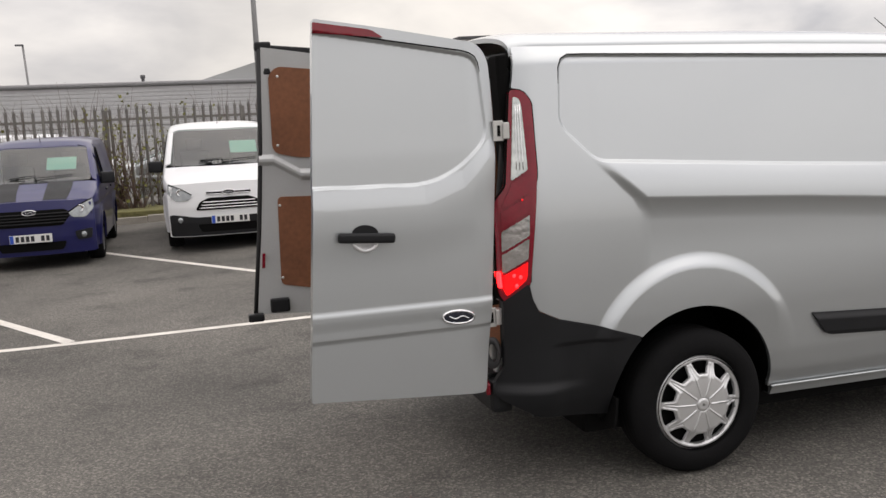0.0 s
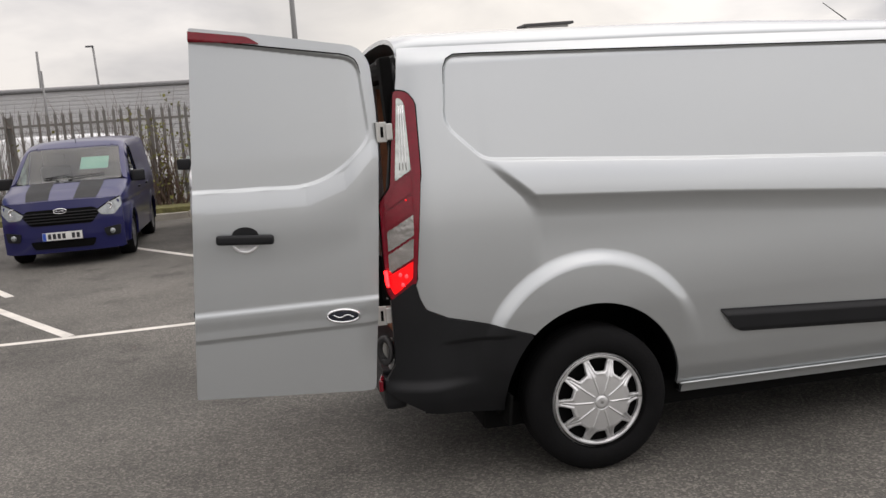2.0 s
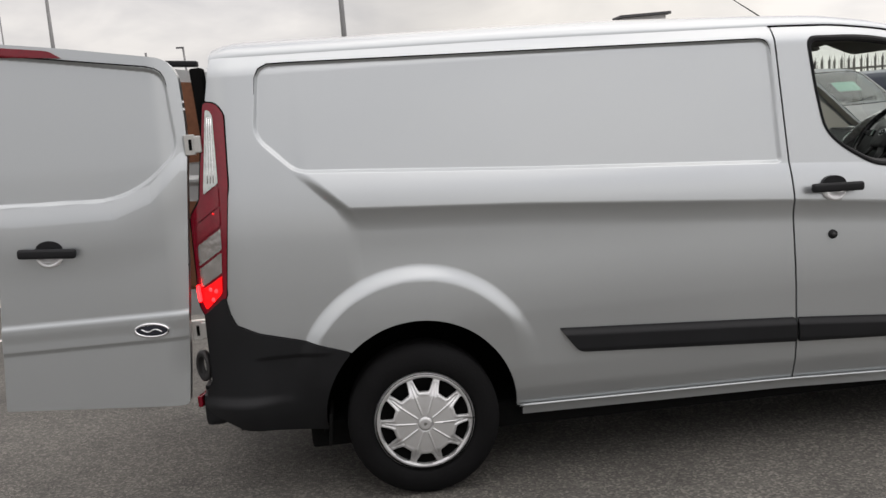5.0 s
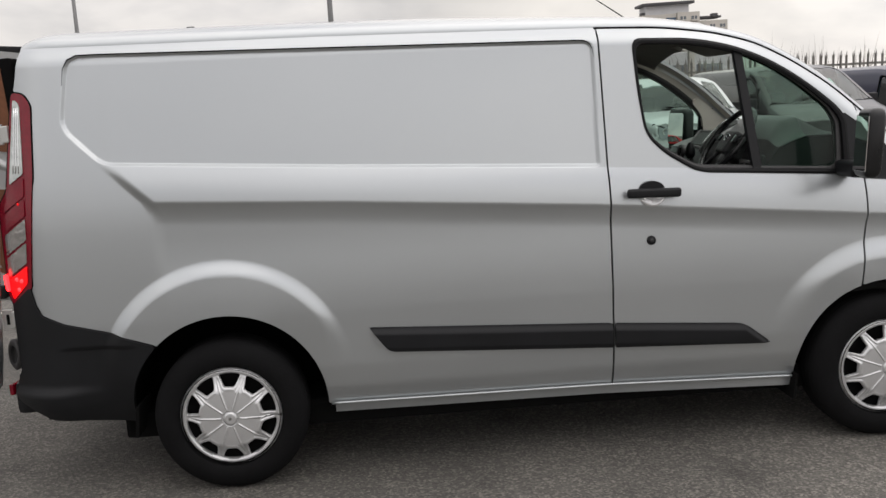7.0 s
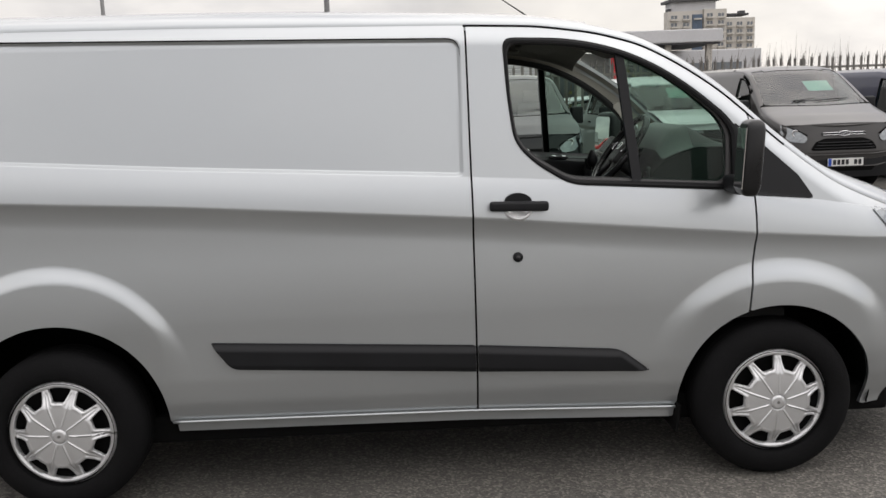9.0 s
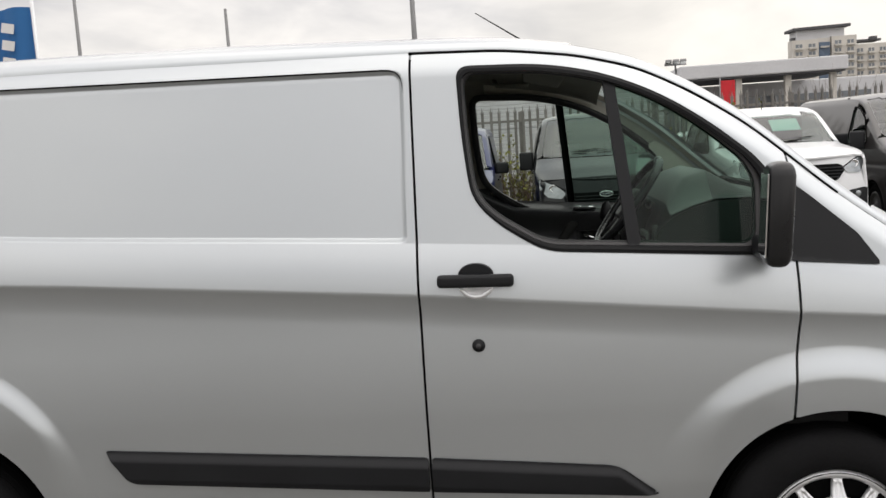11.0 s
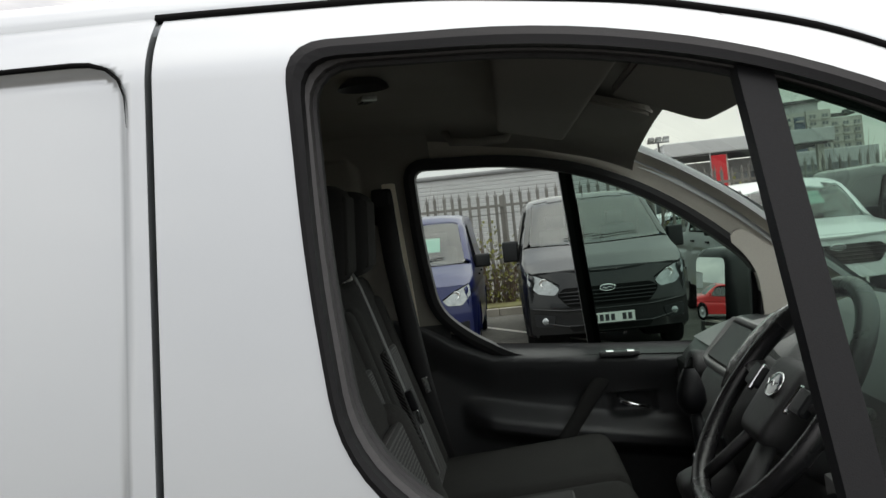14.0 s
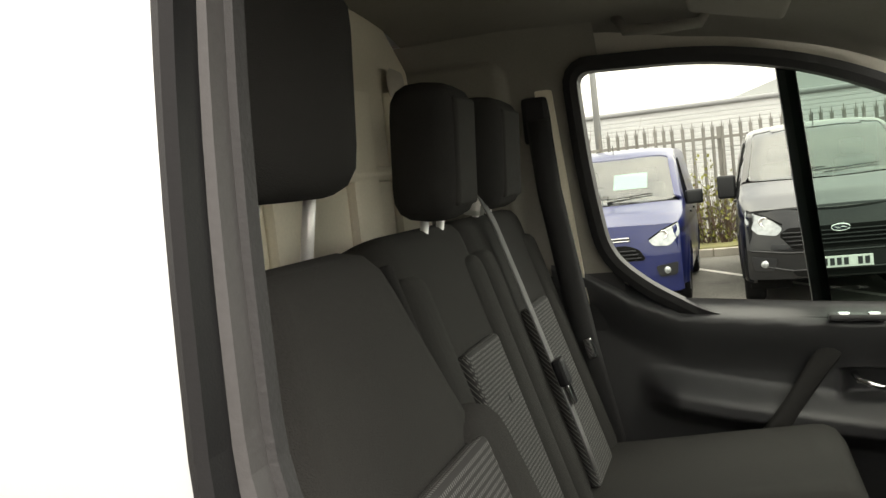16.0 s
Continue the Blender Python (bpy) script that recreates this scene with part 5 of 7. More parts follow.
def _dash_line(hump, mid):
    return [(2.62, 0.72), (2.52, 0.95), (2.455 - 0.03 * mid, 1.12), (2.44 - 0.03 * mid, 1.22), (2.455 - 0.01 * mid, 1.275 + 0.03 * mid),
            (2.50, 1.32 + 0.05 * mid + 0.03 * hump), (2.56, 1.345 + 0.055 * mid + 0.085 * hump), (2.63, 1.365 + 0.045 * mid + 0.085 * hump),
            (2.74, 1.365 + 0.03 * mid + 0.02 * hump), (2.90, 1.335 + 0.02 * mid), (3.10, 1.285)]


ys = np.linspace(0.20, 1.76, 72)
verts = [(x, y, z) for y in ys for x, z in dash_profile(y)]
n = len(dash_profile(1))
faces = [(i * n + j, i * n + j + 1, (i + 1) * n + j + 1, (i + 1) * n + j) for i in range(len(ys) - 1) for j in range(n - 1)]
dash = mesh_part("dashboard", verts, [f for f in faces], DASH, van, "black moulded dashboard with charcoal top")
verts2 = [(x - 0.004, y, z + 0.005) for y in ys for x, z in dash_profile(y)[5:]]
n2 = n - 5
faces2 = [(i * n2 + j, i * n2 + j + 1, (i + 1) * n2 + j + 1, (i + 1) * n2 + j) for i in range(len(ys) - 1) for j in range(n2 - 1)]
mesh_part("dash_top", verts2, [f for k, f in enumerate(faces2) if k % (n2 - 1) >= 2], DASH_GREY, dash, "charcoal upper dashboard")
end = dash_profile(ys[0]) + [(3.10, 0.72)]
mesh_part("dash_end", [(x, ys[0] - 0.002, z) for x, z in end], [tuple(range(len(end)))], DASH, dash)
mesh_part("dash_pad", verts2, [f for k, f in enumerate(faces2) if k % (n2 - 1) < 2], DASH_PALE, dash, "mid grey padded dashboard face")
bm = bmesh.new()
tray = rounded([(-0.055, -0.11), (0.055, -0.13), (0.055, 0.13), (-0.055, 0.11)], 0.02)
rim_o, rim_i = [(a * 1.16, b * 1.08) for a, b in tray], [(a * 0.86, b * 0.93) for a, b in tray]
rings = [[bm.verts.new((a, b, z)) for a, b in line] for line, z in ((rim_o, -0.004), (tray, 0.012), (rim_i, 0.004), ([(0.8 * a, 0.88 * b) for a, b in tray], -0.03))]
for ra, rb in zip(rings, rings[1:]):
    for k in range(len(ra)):
        bm.faces.new((ra[k], ra[(k + 1) % len(ra)], rb[(k + 1) % len(ra)], rb[k]))
bm.faces.new(rings[-1])
bmesh.ops.transform(bm, matrix=pose(2.487, 1.115, 1.327, 0, -45), verts=bm.verts)
cubby = part("dash_cubby", bm, DASH_PALE, dash, "grey open tray on the dashboard", True)
box_part("tray_mat", (0.088, 0.215, 0.006), pose(2.487, 1.115, 1.327, 0, -45) @ pose(0, 0, 0.004), DASH, cubby, 0.002)
for y in (1.36, 0.28):
    vent = revolve_part("air_vent", [(0.0, -0.005), (0.032, -0.008), (0.042, -0.012), (0.046, 0.0), (0.046, 0.03)], pose(2.447, y, 1.245, 0, 0, -90) @ pose(0, 0, 0, -12), DASH, dash, 24)
    revolve_part("vent_core", [(0.0, -0.012), (0.026, -0.010), (0.03, -0.004)], pose(2.447, y, 1.245, 0, 0, -90) @ pose(0, 0, 0, -12), GAP, vent, 20)
tube_part("silver_trim_bar", [(2.435, 1.00, 1.262), (2.444, 0.96, 1.308), (2.470, 0.90, 1.362), (2.492, 0.845, 1.40), (2.535, 0.77, 1.44)], 0.012, SILVER_TRIM, dash, 8, "bright silver patterned trim bar", flat=(0.008, 0.024))
sw = box_part("switch_panel", (0.016, 0.17, 0.075), pose(2.440, 0.400, 1.222, 0, -4), DASH_PALE, dash, 0.006, "grey light switch panel")
revolve_part("light_switch", [(0.0, -0.016), (0.016, -0.015), (0.019, 0.0)], pose(2.432, 0.445, 1.225, 0, 0, -90), BLACK_PLASTIC, sw, 20)
for dz in (-0.018, 0.0, 0.018):
    box_part("switch_slot", (0.006, 0.075, 0.009), pose(2.431, 0.365, 1.222 + dz, 0, -4), GAP, sw, 0.001)
box_part("warning_key", (0.006, 0.012, 0.012), pose(2.431, 0.473, 1.203, 0, -4), RED_LENS, sw, 0.002)
box_part("corner_vent", (0.02, 0.12, 0.06), pose(2.468, 1.56, 1.205, 0, -10, 0), GAP, dash, 0.008)
box_part("instrument_glass", (0.01, 0.30, 0.10), pose(2.57, 0.56, 1.375, 0, -25), GAP, dash, 0.003)
box_part("radio_panel", (0.02, 0.26, 0.14), pose(2.425, 1.09, 1.12, 0, -6), BLACK_PLASTIC, dash, 0.006)
for dy in (-0.07, 0.0, 0.07):
    revolve_part("heater_knob", [(0.0, -0.022), (0.018, -0.02), (0.02, 0.0)], pose(2.412, 1.09 + dy, 1.09, 0, 0, -90), CHROME, dash, 18)

# gear lever
gear = new("gear_lever")
gear.parent = van
tube_part("gear_stick", [(2.385, 0.97, 1.10), (2.367, 0.965, 1.24)], [0.022, 0.010], BLACK_PLASTIC, gear, 10)
revolve_part("gear_knob", [(0.0, -0.04), (0.018, -0.036), (0.027, -0.018), (0.026, 0.004), (0.018, 0.03), (0.010, 0.045)], pose(2.362, 0.963, 1.277, 90, 0, 0), BLACK_PLASTIC, gear, 20)
revolve_part("knob_cap", [(0.0, -0.0425), (0.013, -0.041), (0.016, -0.037)], pose(2.362, 0.963, 1.277, 90, 0, 0), CHROME, gear, 18)
bm = bmesh.new()
add_box(bm, (0.12, 0.10, 0.16), pose(2.40, 0.97, 1.06, 0, -20), 0.03, 3)
part("gear_gaiter", bm, DASH, gear, "", True)

# steering wheel
RIM_LEATHER = material("polished_black_leather", (0.016, 0.016, 0.017), 0.26, 0, 0.15, 12, 400, 0.15, 700)
STEER = pose(2.404, 0.562, 1.346, 0, 0, 0) @ Matrix.Rotation(radians(38), 4, "Y")
steering = new("steering_wheel")
steering.parent = van
R = 0.180
tube_part("rim", [STEER @ Vector((0.0, R * math.cos(a), R * math.sin(a))) for a in np.linspace(0, 2 * math.pi, 64, endpoint=False)], 0.0145, RIM_LEATHER, steering, 12, "glossy black leather rim", True)
bm = bmesh.new()
add_box(bm, (0.05, 0.142, 0.128), None, 0.024, 4)
for v in bm.verts:
    v.co.y *= 1 - 4.0 * max(0, -v.co.z)
bmesh.ops.transform(bm, matrix=STEER @ pose(0.015, 0, -0.005), verts=bm.verts)
boss = part("boss", bm, DASH, steering, "black airbag cover", True)
oval_badge(STEER @ pose(-0.012, 0, 0.012, 0, 0, -90), boss, 0.024, 0.018)
for ang in (8, 172, 242, 298):
    a = radians(ang)
    tube_part("spoke", [STEER @ Vector((0.012, 0.07 * math.cos(a), 0.06 * math.sin(a))), STEER @ Vector((0.006, R * math.cos(a), R * math.sin(a)))], 0.014, DASH, steering, 8, flat=(0.018, 0.009))
for sy in (1, -1):
    box_part("switch_pod", (0.016, 0.05, 0.035), STEER @ pose(-0.004, sy * 0.10, 0.01), BLACK_PLASTIC, steering, 0.006)
    box_part("switch_bezel", (0.008, 0.006, 0.044), STEER @ pose(-0.010, sy * 0.083, 0.008), CHROME, steering, 0.003)
    tube_part("column_stalk", [(2.47, 0.565 + sy * 0.04, 1.33), (2.45, 0.565 + sy * 0.20, 1.36)], [0.012, 0.008], DASH, steering, 8)
bm = bmesh.new()
add_box(bm, (0.22, 0.12, 0.12), STEER @ pose(0.13, 0, -0.01), 0.03, 3)
part("column_cowl", bm, DASH, steering, "", True)


# seats
def pad(name, size, m, mat, parent, bevel=0.045, label="", bend=0.0, taper=0.0):
    bm = bmesh.new()
    add_box(bm, size, None, min(bevel, min(size) * 0.49), 4)
    if taper:
        # rings of edges let the shoulders round off towards the top
        bmesh.ops.bisect_plane(bm, geom=bm.verts[:] + bm.edges[:] + bm.faces[:], plane_co=(0, 0, 0), plane_no=(0, 0, 1))
        for k in (0.15, 0.25, 0.33, 0.40):
            bmesh.ops.bisect_plane(bm, geom=bm.verts[:] + bm.edges[:] + bm.faces[:], plane_co=(0, 0, k * size[2]), plane_no=(0, 0, 1))
        for v in bm.verts:
            v.co.y *= 1 - taper * float(smooth01(np.array((v.co.z / size[2]) / 0.5)))
    if bend:
        for v in bm.verts:
            v.co.x += bend * ((v.co.y / (size[1] / 2)) ** 2)
    bmesh.ops.transform(bm, matrix=m, verts=bm.verts)
    return part(name, bm, mat, parent, label, True)


def headrest(x, y, z, w, parent, mat, posts=(-0.055, 0.055), h=0.205, back=0.0):
    hr = pad("headrest", (0.105, w, h), pose(x, y, z, 0, 4, 0), mat, parent, 0.05, "black headrest")
    if back:
        # the front takes the seats' lighter charcoal
        pad("face_panel", (0.020, w * 0.66, h * 0.78), pose(x, y, z, 0, 4, 0) @ pose(0.0445, 0, 0), FABRIC, hr, 0.0098, "front panel, lighter than the headrest's sides")
    x -= back
    for d in posts:
        tube_part("headrest_post", [(x - 0.005, y + d, z - h / 2 + 0.02), (x - 0.024, y + d, z - h / 2 - 0.085)], 0.0065, POST, hr, 10)
        box_part("post_guide", (0.026, 0.026, 0.014), pose(x - 0.016, y + d, z - h / 2 - 0.066, 0, 8), BLACK_PLASTIC, hr, 0.004)


def back_pose(top, bottom, y):
    """The pose of a backrest whose front runs from bottom to top (x, z)."""
    lean = math.degrees(math.atan2(bottom[0] - top[0], top[1] - bottom[1]))
    return pose((top[0] + bottom[0]) / 2, y, (top[1] + bottom[1]) / 2, 0, -lean, 0), math.hypot(bottom[0] - top[0], top[1] - bottom[1])


driver = thing("driver_seat", "charcoal fabric driver's seat with dotted grey centre", "seat", "cab seats")
m, h = back_pose((1.735, 1.525), (1.915, 0.98), 0.465)
pad("backrest", (0.13, 0.42, h), m, FABRIC, driver, 0.055, bend=-0.012, taper=0.46)
for dy in (-0.185, 0.185):
    pad("bolster", (0.15, 0.10, h * 0.72), m @ pose(0.006, dy, -0.10, 9 if dy > 0 else -9, 0, 0), FABRIC, driver, 0.045)
pad("centre_panel", (0.02, 0.25, h * 0.54), m @ pose(0.066, 0.01, -0.075), DOTTED, driver, 0.009, "grey dotted fabric panel")
pad("cushion", (0.52, 0.50, 0.15), pose(2.10, 0.49, 0.955, 0, -5), FABRIC, driver, 0.06)
pad("seat_base", (0.44, 0.44, 0.22), pose(2.05, 0.49, 0.78), BLACK_PLASTIC, driver, 0.03)
headrest(1.730, 0.49, 1.685, 0.27, driver, FABRIC_BLACK, (0.0, 0.106))

bench = thing("double_passenger_seat", "charcoal fabric double passenger seat with two headrests", "seat", "cab seats")
for y, w in ((1.07, 0.36), (1.465, 0.42)):
    m, h = back_pose((1.612, 1.515), (1.775, 0.98), y)
    pad("backrest", (0.10, w, h), m @ pose(0.015, 0, 0), FABRIC, bench, 0.045, bend=-0.01)
    pad("bolster", (0.134, 0.085, h * 0.90), m @ pose(0.004, -w / 2 + 0.04, -0.035), FABRIC, bench, 0.035)
    if y < 1.2:
        pad("side_facing", (0.092, 0.02, h * 0.90), m @ pose(0.012, -w / 2 - 0.003, -0.014), FABRIC_BLACK, bench, 0.0098, "black side facing")
    pad("bolster", (0.134, 0.085, h * 0.90), m @ pose(0.004, w / 2 - 0.04, -0.035), FABRIC, bench, 0.035)
    pad("centre_panel", (0.02, 0.17, h * 0.62), m @ pose(0.066, -0.01, -0.09), DOTTED, bench, 0.009, "grey dotted fabric panel")
    pad("cushion", (0.52, 0.415 if y < 1.2 else 0.435, 0.15), pose(2.02, y if y > 1.2 else 1.05, 0.955, 0, -5), FABRIC, bench, 0.06)
    if y < 1.2:
        pad("cushion_panel", (0.34, 0.20, 0.02), pose(1.97, y, 1.027, 0, -5), DOTTED, bench, 0.009)
    headrest(1.685 if y < 1.2 else 1.675, y + (0.026 if y < 1.2 else -0.035), 1.635, 0.150 if y < 1.2 else 0.19, bench, FABRIC_BLACK, (-0.014, 0.062) if y < 1.2 else (-0.03, 0.06), back=0.012)
pad("bench_base", (0.42, 0.82, 0.26), pose(2.0, 1.26, 0.80), BLACK_PLASTIC, bench, 0.03)
tube_part("fold_strap", [(1.742, 1.08, 1.31), (1.765, 1.085, 1.26), (1.772, 1.085, 1.22)], 0.012, BELT_BLACK, bench, 6, flat=(0.016, 0.005))

belt = thing("centre_seat_belt", "grey webbing seat belt with black buckle on the bench", "seat belt", "seat belts")
tube_part("webbing", [(1.672, 1.350, 1.575), (1.700, 1.350, 1.51), (1.735, 1.350, 1.40), (1.783, 1.350, 1.244), (1.812, 1.350, 1.151), (1.84, 1.34, 1.06)], 0.02, BELT, belt, 8, flat=(0.015, 0.003))
box_part("belt_guide", (0.04, 0.038, 0.055), pose(1.665, 1.358, 1.553, 0, 12), STEEL, belt, 0.01, "grey belt guide")
box_part("guide_foot", (0.04, 0.04, 0.06), pose(1.625, 1.355, 1.49), BLACK_PLASTIC, belt, 0.006)
box_part("belt_tongue", (0.02, 0.035, 0.05), pose(1.795, 1.350, 1.235, 0, -17), BLACK_PLASTIC, belt, 0.006)
box_part("tongue_plate", (0.008, 0.022, 0.035), pose(1.808, 1.350, 1.195, 0, -17), CHROME, belt, 0.002)
belt2 = thing("side_seat_belt", "black webbing seat belt on the door pillar", "seat belt", "seat belts")
tube_part("webbing", [(1.735, 1.655, 1.70), (1.745, 1.655, 1.55), (1.79, 1.66, 1.22), (1.84, 1.66, 0.95)], 0.02, BELT_BLACK, belt2, 8, flat=(0.012, 0.026))
box_part("belt_guide", (0.06, 0.03, 0.10), pose(1.73, 1.67, 1.70), BLACK_PLASTIC, belt2, 0.012)
box_part("belt_tongue", (0.02, 0.02, 0.045), pose(1.80, 1.65, 1.215, 0, -15), CHROME, belt2, 0.004)

# roof fittings
OVERHEAD = material("mid_grey_moulded_trim", (0.21, 0.197, 0.175), 0.8, 0, 0.1, 6, 300, 0.2, 500)
for y, w, x, z, tilt in ((0.60, 0.46, 2.335, 1.805, 23), (1.28, 0.48, 2.285, 1.842, 17)):
    bm = bmesh.new()
    outline = rounded([(-0.085, -w / 2), (0.085, -w / 2), (0.085, w / 2), (-0.085, w / 2)], [0.02, 0.05, 0.05, 0.02])
    face = bm.faces.new([bm.verts.new((a, b, 0)) for a, b in outline])
    made = [q for q in bmesh.ops.extrude_face_region(bm, geom=[face])["geom"] if isinstance(q, bmesh.types.BMVert)]
    bmesh.ops.translate(bm, vec=(0, 0, -0.018), verts=made)
    bmesh.ops.transform(bm, matrix=pose(x, y, z, 0, tilt), verts=bm.verts)
    bmesh.ops.bevel(bm, geom=[q for q in bm.edges if len(q.link_faces) == 2 and q.calc_face_angle() > 1.2], offset=0.006, segments=2, affect="EDGES")
    part("sun_visor", bm, OVERHEAD, van, "grey sun visor")
bm = bmesh.new()
add_box(bm, (0.17, 1.22, 0.03), pose(2.14, 0.93, 1.846, 0, 14), 0.014, 4)
part("overhead_shelf", bm, OVERHEAD, van, "dark grey overhead shelf", True)
lamp = revolve_part("roof_lamp", [(0.0, -0.022), (0.03, -0.020), (0.045, -0.008), (0.05, 0.0)], pose(1.812, 0.985, 1.905, -90, 0, 0), FRAME_GREY, van, 20)
box_part("lamp_lens", (0.03, 0.045, 0.012), pose(1.815, 0.990, 1.884, 0, 0, 25), CLEAR_LENS, lamp, 0.004)
tube_part("grab_handle", [(1.92, 1.60, 1.875), (1.935, 1.585, 1.845), (2.0, 1.58, 1.838), (2.075, 1.585, 1.838), (2.09, 1.60, 1.865)], 0.011, HEADLINER, van, 8, "grey grab handle")
for y, x in ((1.50, 1.50), (0.60, 1.50)):
    revolve_part("coat_hook", [(0.0, -0.02), (0.02, -0.018), (0.03, 0.0)], pose(x - 0.02, y, 1.80, 0, 0, 90), PILLAR, van, 14)

# ---------------------------------------------------------------- parked vehicles
CARD = material("pale_green_price_card", (0.24, 0.46, 0.38), 0.5, 0, 0.05)
INK = material("dark_ink", (0.02, 0.02, 0.025), 0.6)
PLATE = material("white_number_plate", (0.75, 0.75, 0.73), 0.4, 0, 0.03)
PLATE_BLUE = material("blue_plate_band", (0.02, 0.08, 0.45), 0.4)
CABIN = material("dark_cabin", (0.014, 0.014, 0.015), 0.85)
RIM = material("grey_alloy", (0.35, 0.35, 0.36), 0.35, 0.8, 0.1)


def paint(name, color, metal=0.3, coat=0.6, rough=0.32, spec=0.5):
    return material(name, color, rough, metal, 0.04, 1.5, 700, coat=coat, rough_var=0.04, spec=spec)


BLUE_PAINT = paint("deep_blue_violet_paint", (0.011, 0.012, 0.085), 0.1, 0.45, 0.3, 0.35)
BLUE2_PAINT = paint("bright_blue_paint", (0.007, 0.012, 0.076), 0.1, 0.45, 0.3, 0.35)
WHITE_PAINT = paint("white_paint", (0.74, 0.75, 0.76), 0.0)
GREY_PAINT = paint("dark_magnetic_grey_paint", (0.0065, 0.007, 0.0085), 0.0, 0.45, 0.24, 0.3)
BROWNGREY_PAINT = paint("mid_grey_paint", (0.034, 0.032, 0.031), 0.2, 0.7, 0.3, 0.4)
NAVY_PAINT = paint("navy_paint", (0.012, 0.016, 0.05), 0.3)
RED_PAINT = paint("bright_red_paint", (0.55, 0.012, 0.015), 0.1)

SHAPES = {
    "large_van": dict(tumble=0.24, W=0.945, L=4.97, axles=(0.98, 3.91), wheel=0.325, belt=1.14, cowl=0.95, head=1.92, sill=0.30, roof_end=4.9,
                      edge=[(0.0, 0.93), (0.12, 0.99), (0.35, 1.06), (0.75, 1.18), (0.95, 1.25), (1.3, 1.475), (1.75, 1.745), (2.05, 1.825), (2.4, 1.845), (4.7, 1.86), (4.97, 1.81)],
                      side=[(1.25, 1.22), (2.02, 1.20), (2.02, 1.74), (1.78, 1.70), (1.5, 1.55)]),
    "compact_van": dict(W=0.90, L=4.42, axles=(0.88, 3.54), wheel=0.32, belt=1.06, cowl=0.90, head=1.70, sill=0.27, roof_end=4.3,
                        edge=[(0.0, 0.86), (0.12, 0.92), (0.40, 1.00), (0.90, 1.13), (1.25, 1.40), (1.60, 1.64), (1.85, 1.72), (2.2, 1.755), (4.1, 1.77), (4.42, 1.72)],
                        side=[(1.15, 1.12), (2.0, 1.10), (2.0, 1.66), (1.75, 1.62), (1.45, 1.42)]),
    "small_van": dict(W=0.865, L=4.16, axles=(0.84, 3.33), wheel=0.31, belt=1.02, cowl=0.86, head=1.62, sill=0.25, roof_end=4.05,
                      edge=[(0.0, 0.80), (0.12, 0.87), (0.40, 0.96), (0.86, 1.08), (1.2, 1.33), (1.52, 1.54), (1.8, 1.63), (2.1, 1.66), (3.9, 1.68), (4.16, 1.62)],
                      side=[(1.1, 1.08), (1.95, 1.06), (1.95, 1.58), (1.7, 1.54), (1.4, 1.36)]),
    "pickup": dict(W=0.92, L=5.3, axles=(0.95, 4.17), wheel=0.385, belt=1.16, cowl=1.22, head=1.88, sill=0.42, roof_end=3.5,
                   edge=[(0.0, 1.02), (0.12, 1.08), (0.5, 1.14), (1.22, 1.22), (1.6, 1.50), (1.9, 1.68), (2.2, 1.74), (2.8, 1.75), (3.35, 1.70), (3.6, 1.40), (3.75, 1.20), (5.2, 1.18)],
                   side=[(1.5, 1.22), (3.45, 1.22), (3.25, 1.62), (2.2, 1.66), (1.9, 1.58)]),
    "hatchback": dict(W=0.89, L=4.3, axles=(0.85, 3.4), wheel=0.32, belt=0.92, cowl=1.15, head=2.05, sill=0.24, roof_end=3.5,
                      edge=[(0.0, 0.70), (0.12, 0.76), (0.6, 0.86), (1.15, 0.95), (1.6, 1.20), (2.0, 1.37), (2.4, 1.42), (3.2, 1.37), (3.9, 1.10), (4.3, 0.95)],
                      side=[(1.4, 0.96), (3.5, 0.96), (3.1, 1.30), (2.3, 1.36), (1.95, 1.30)]),
}


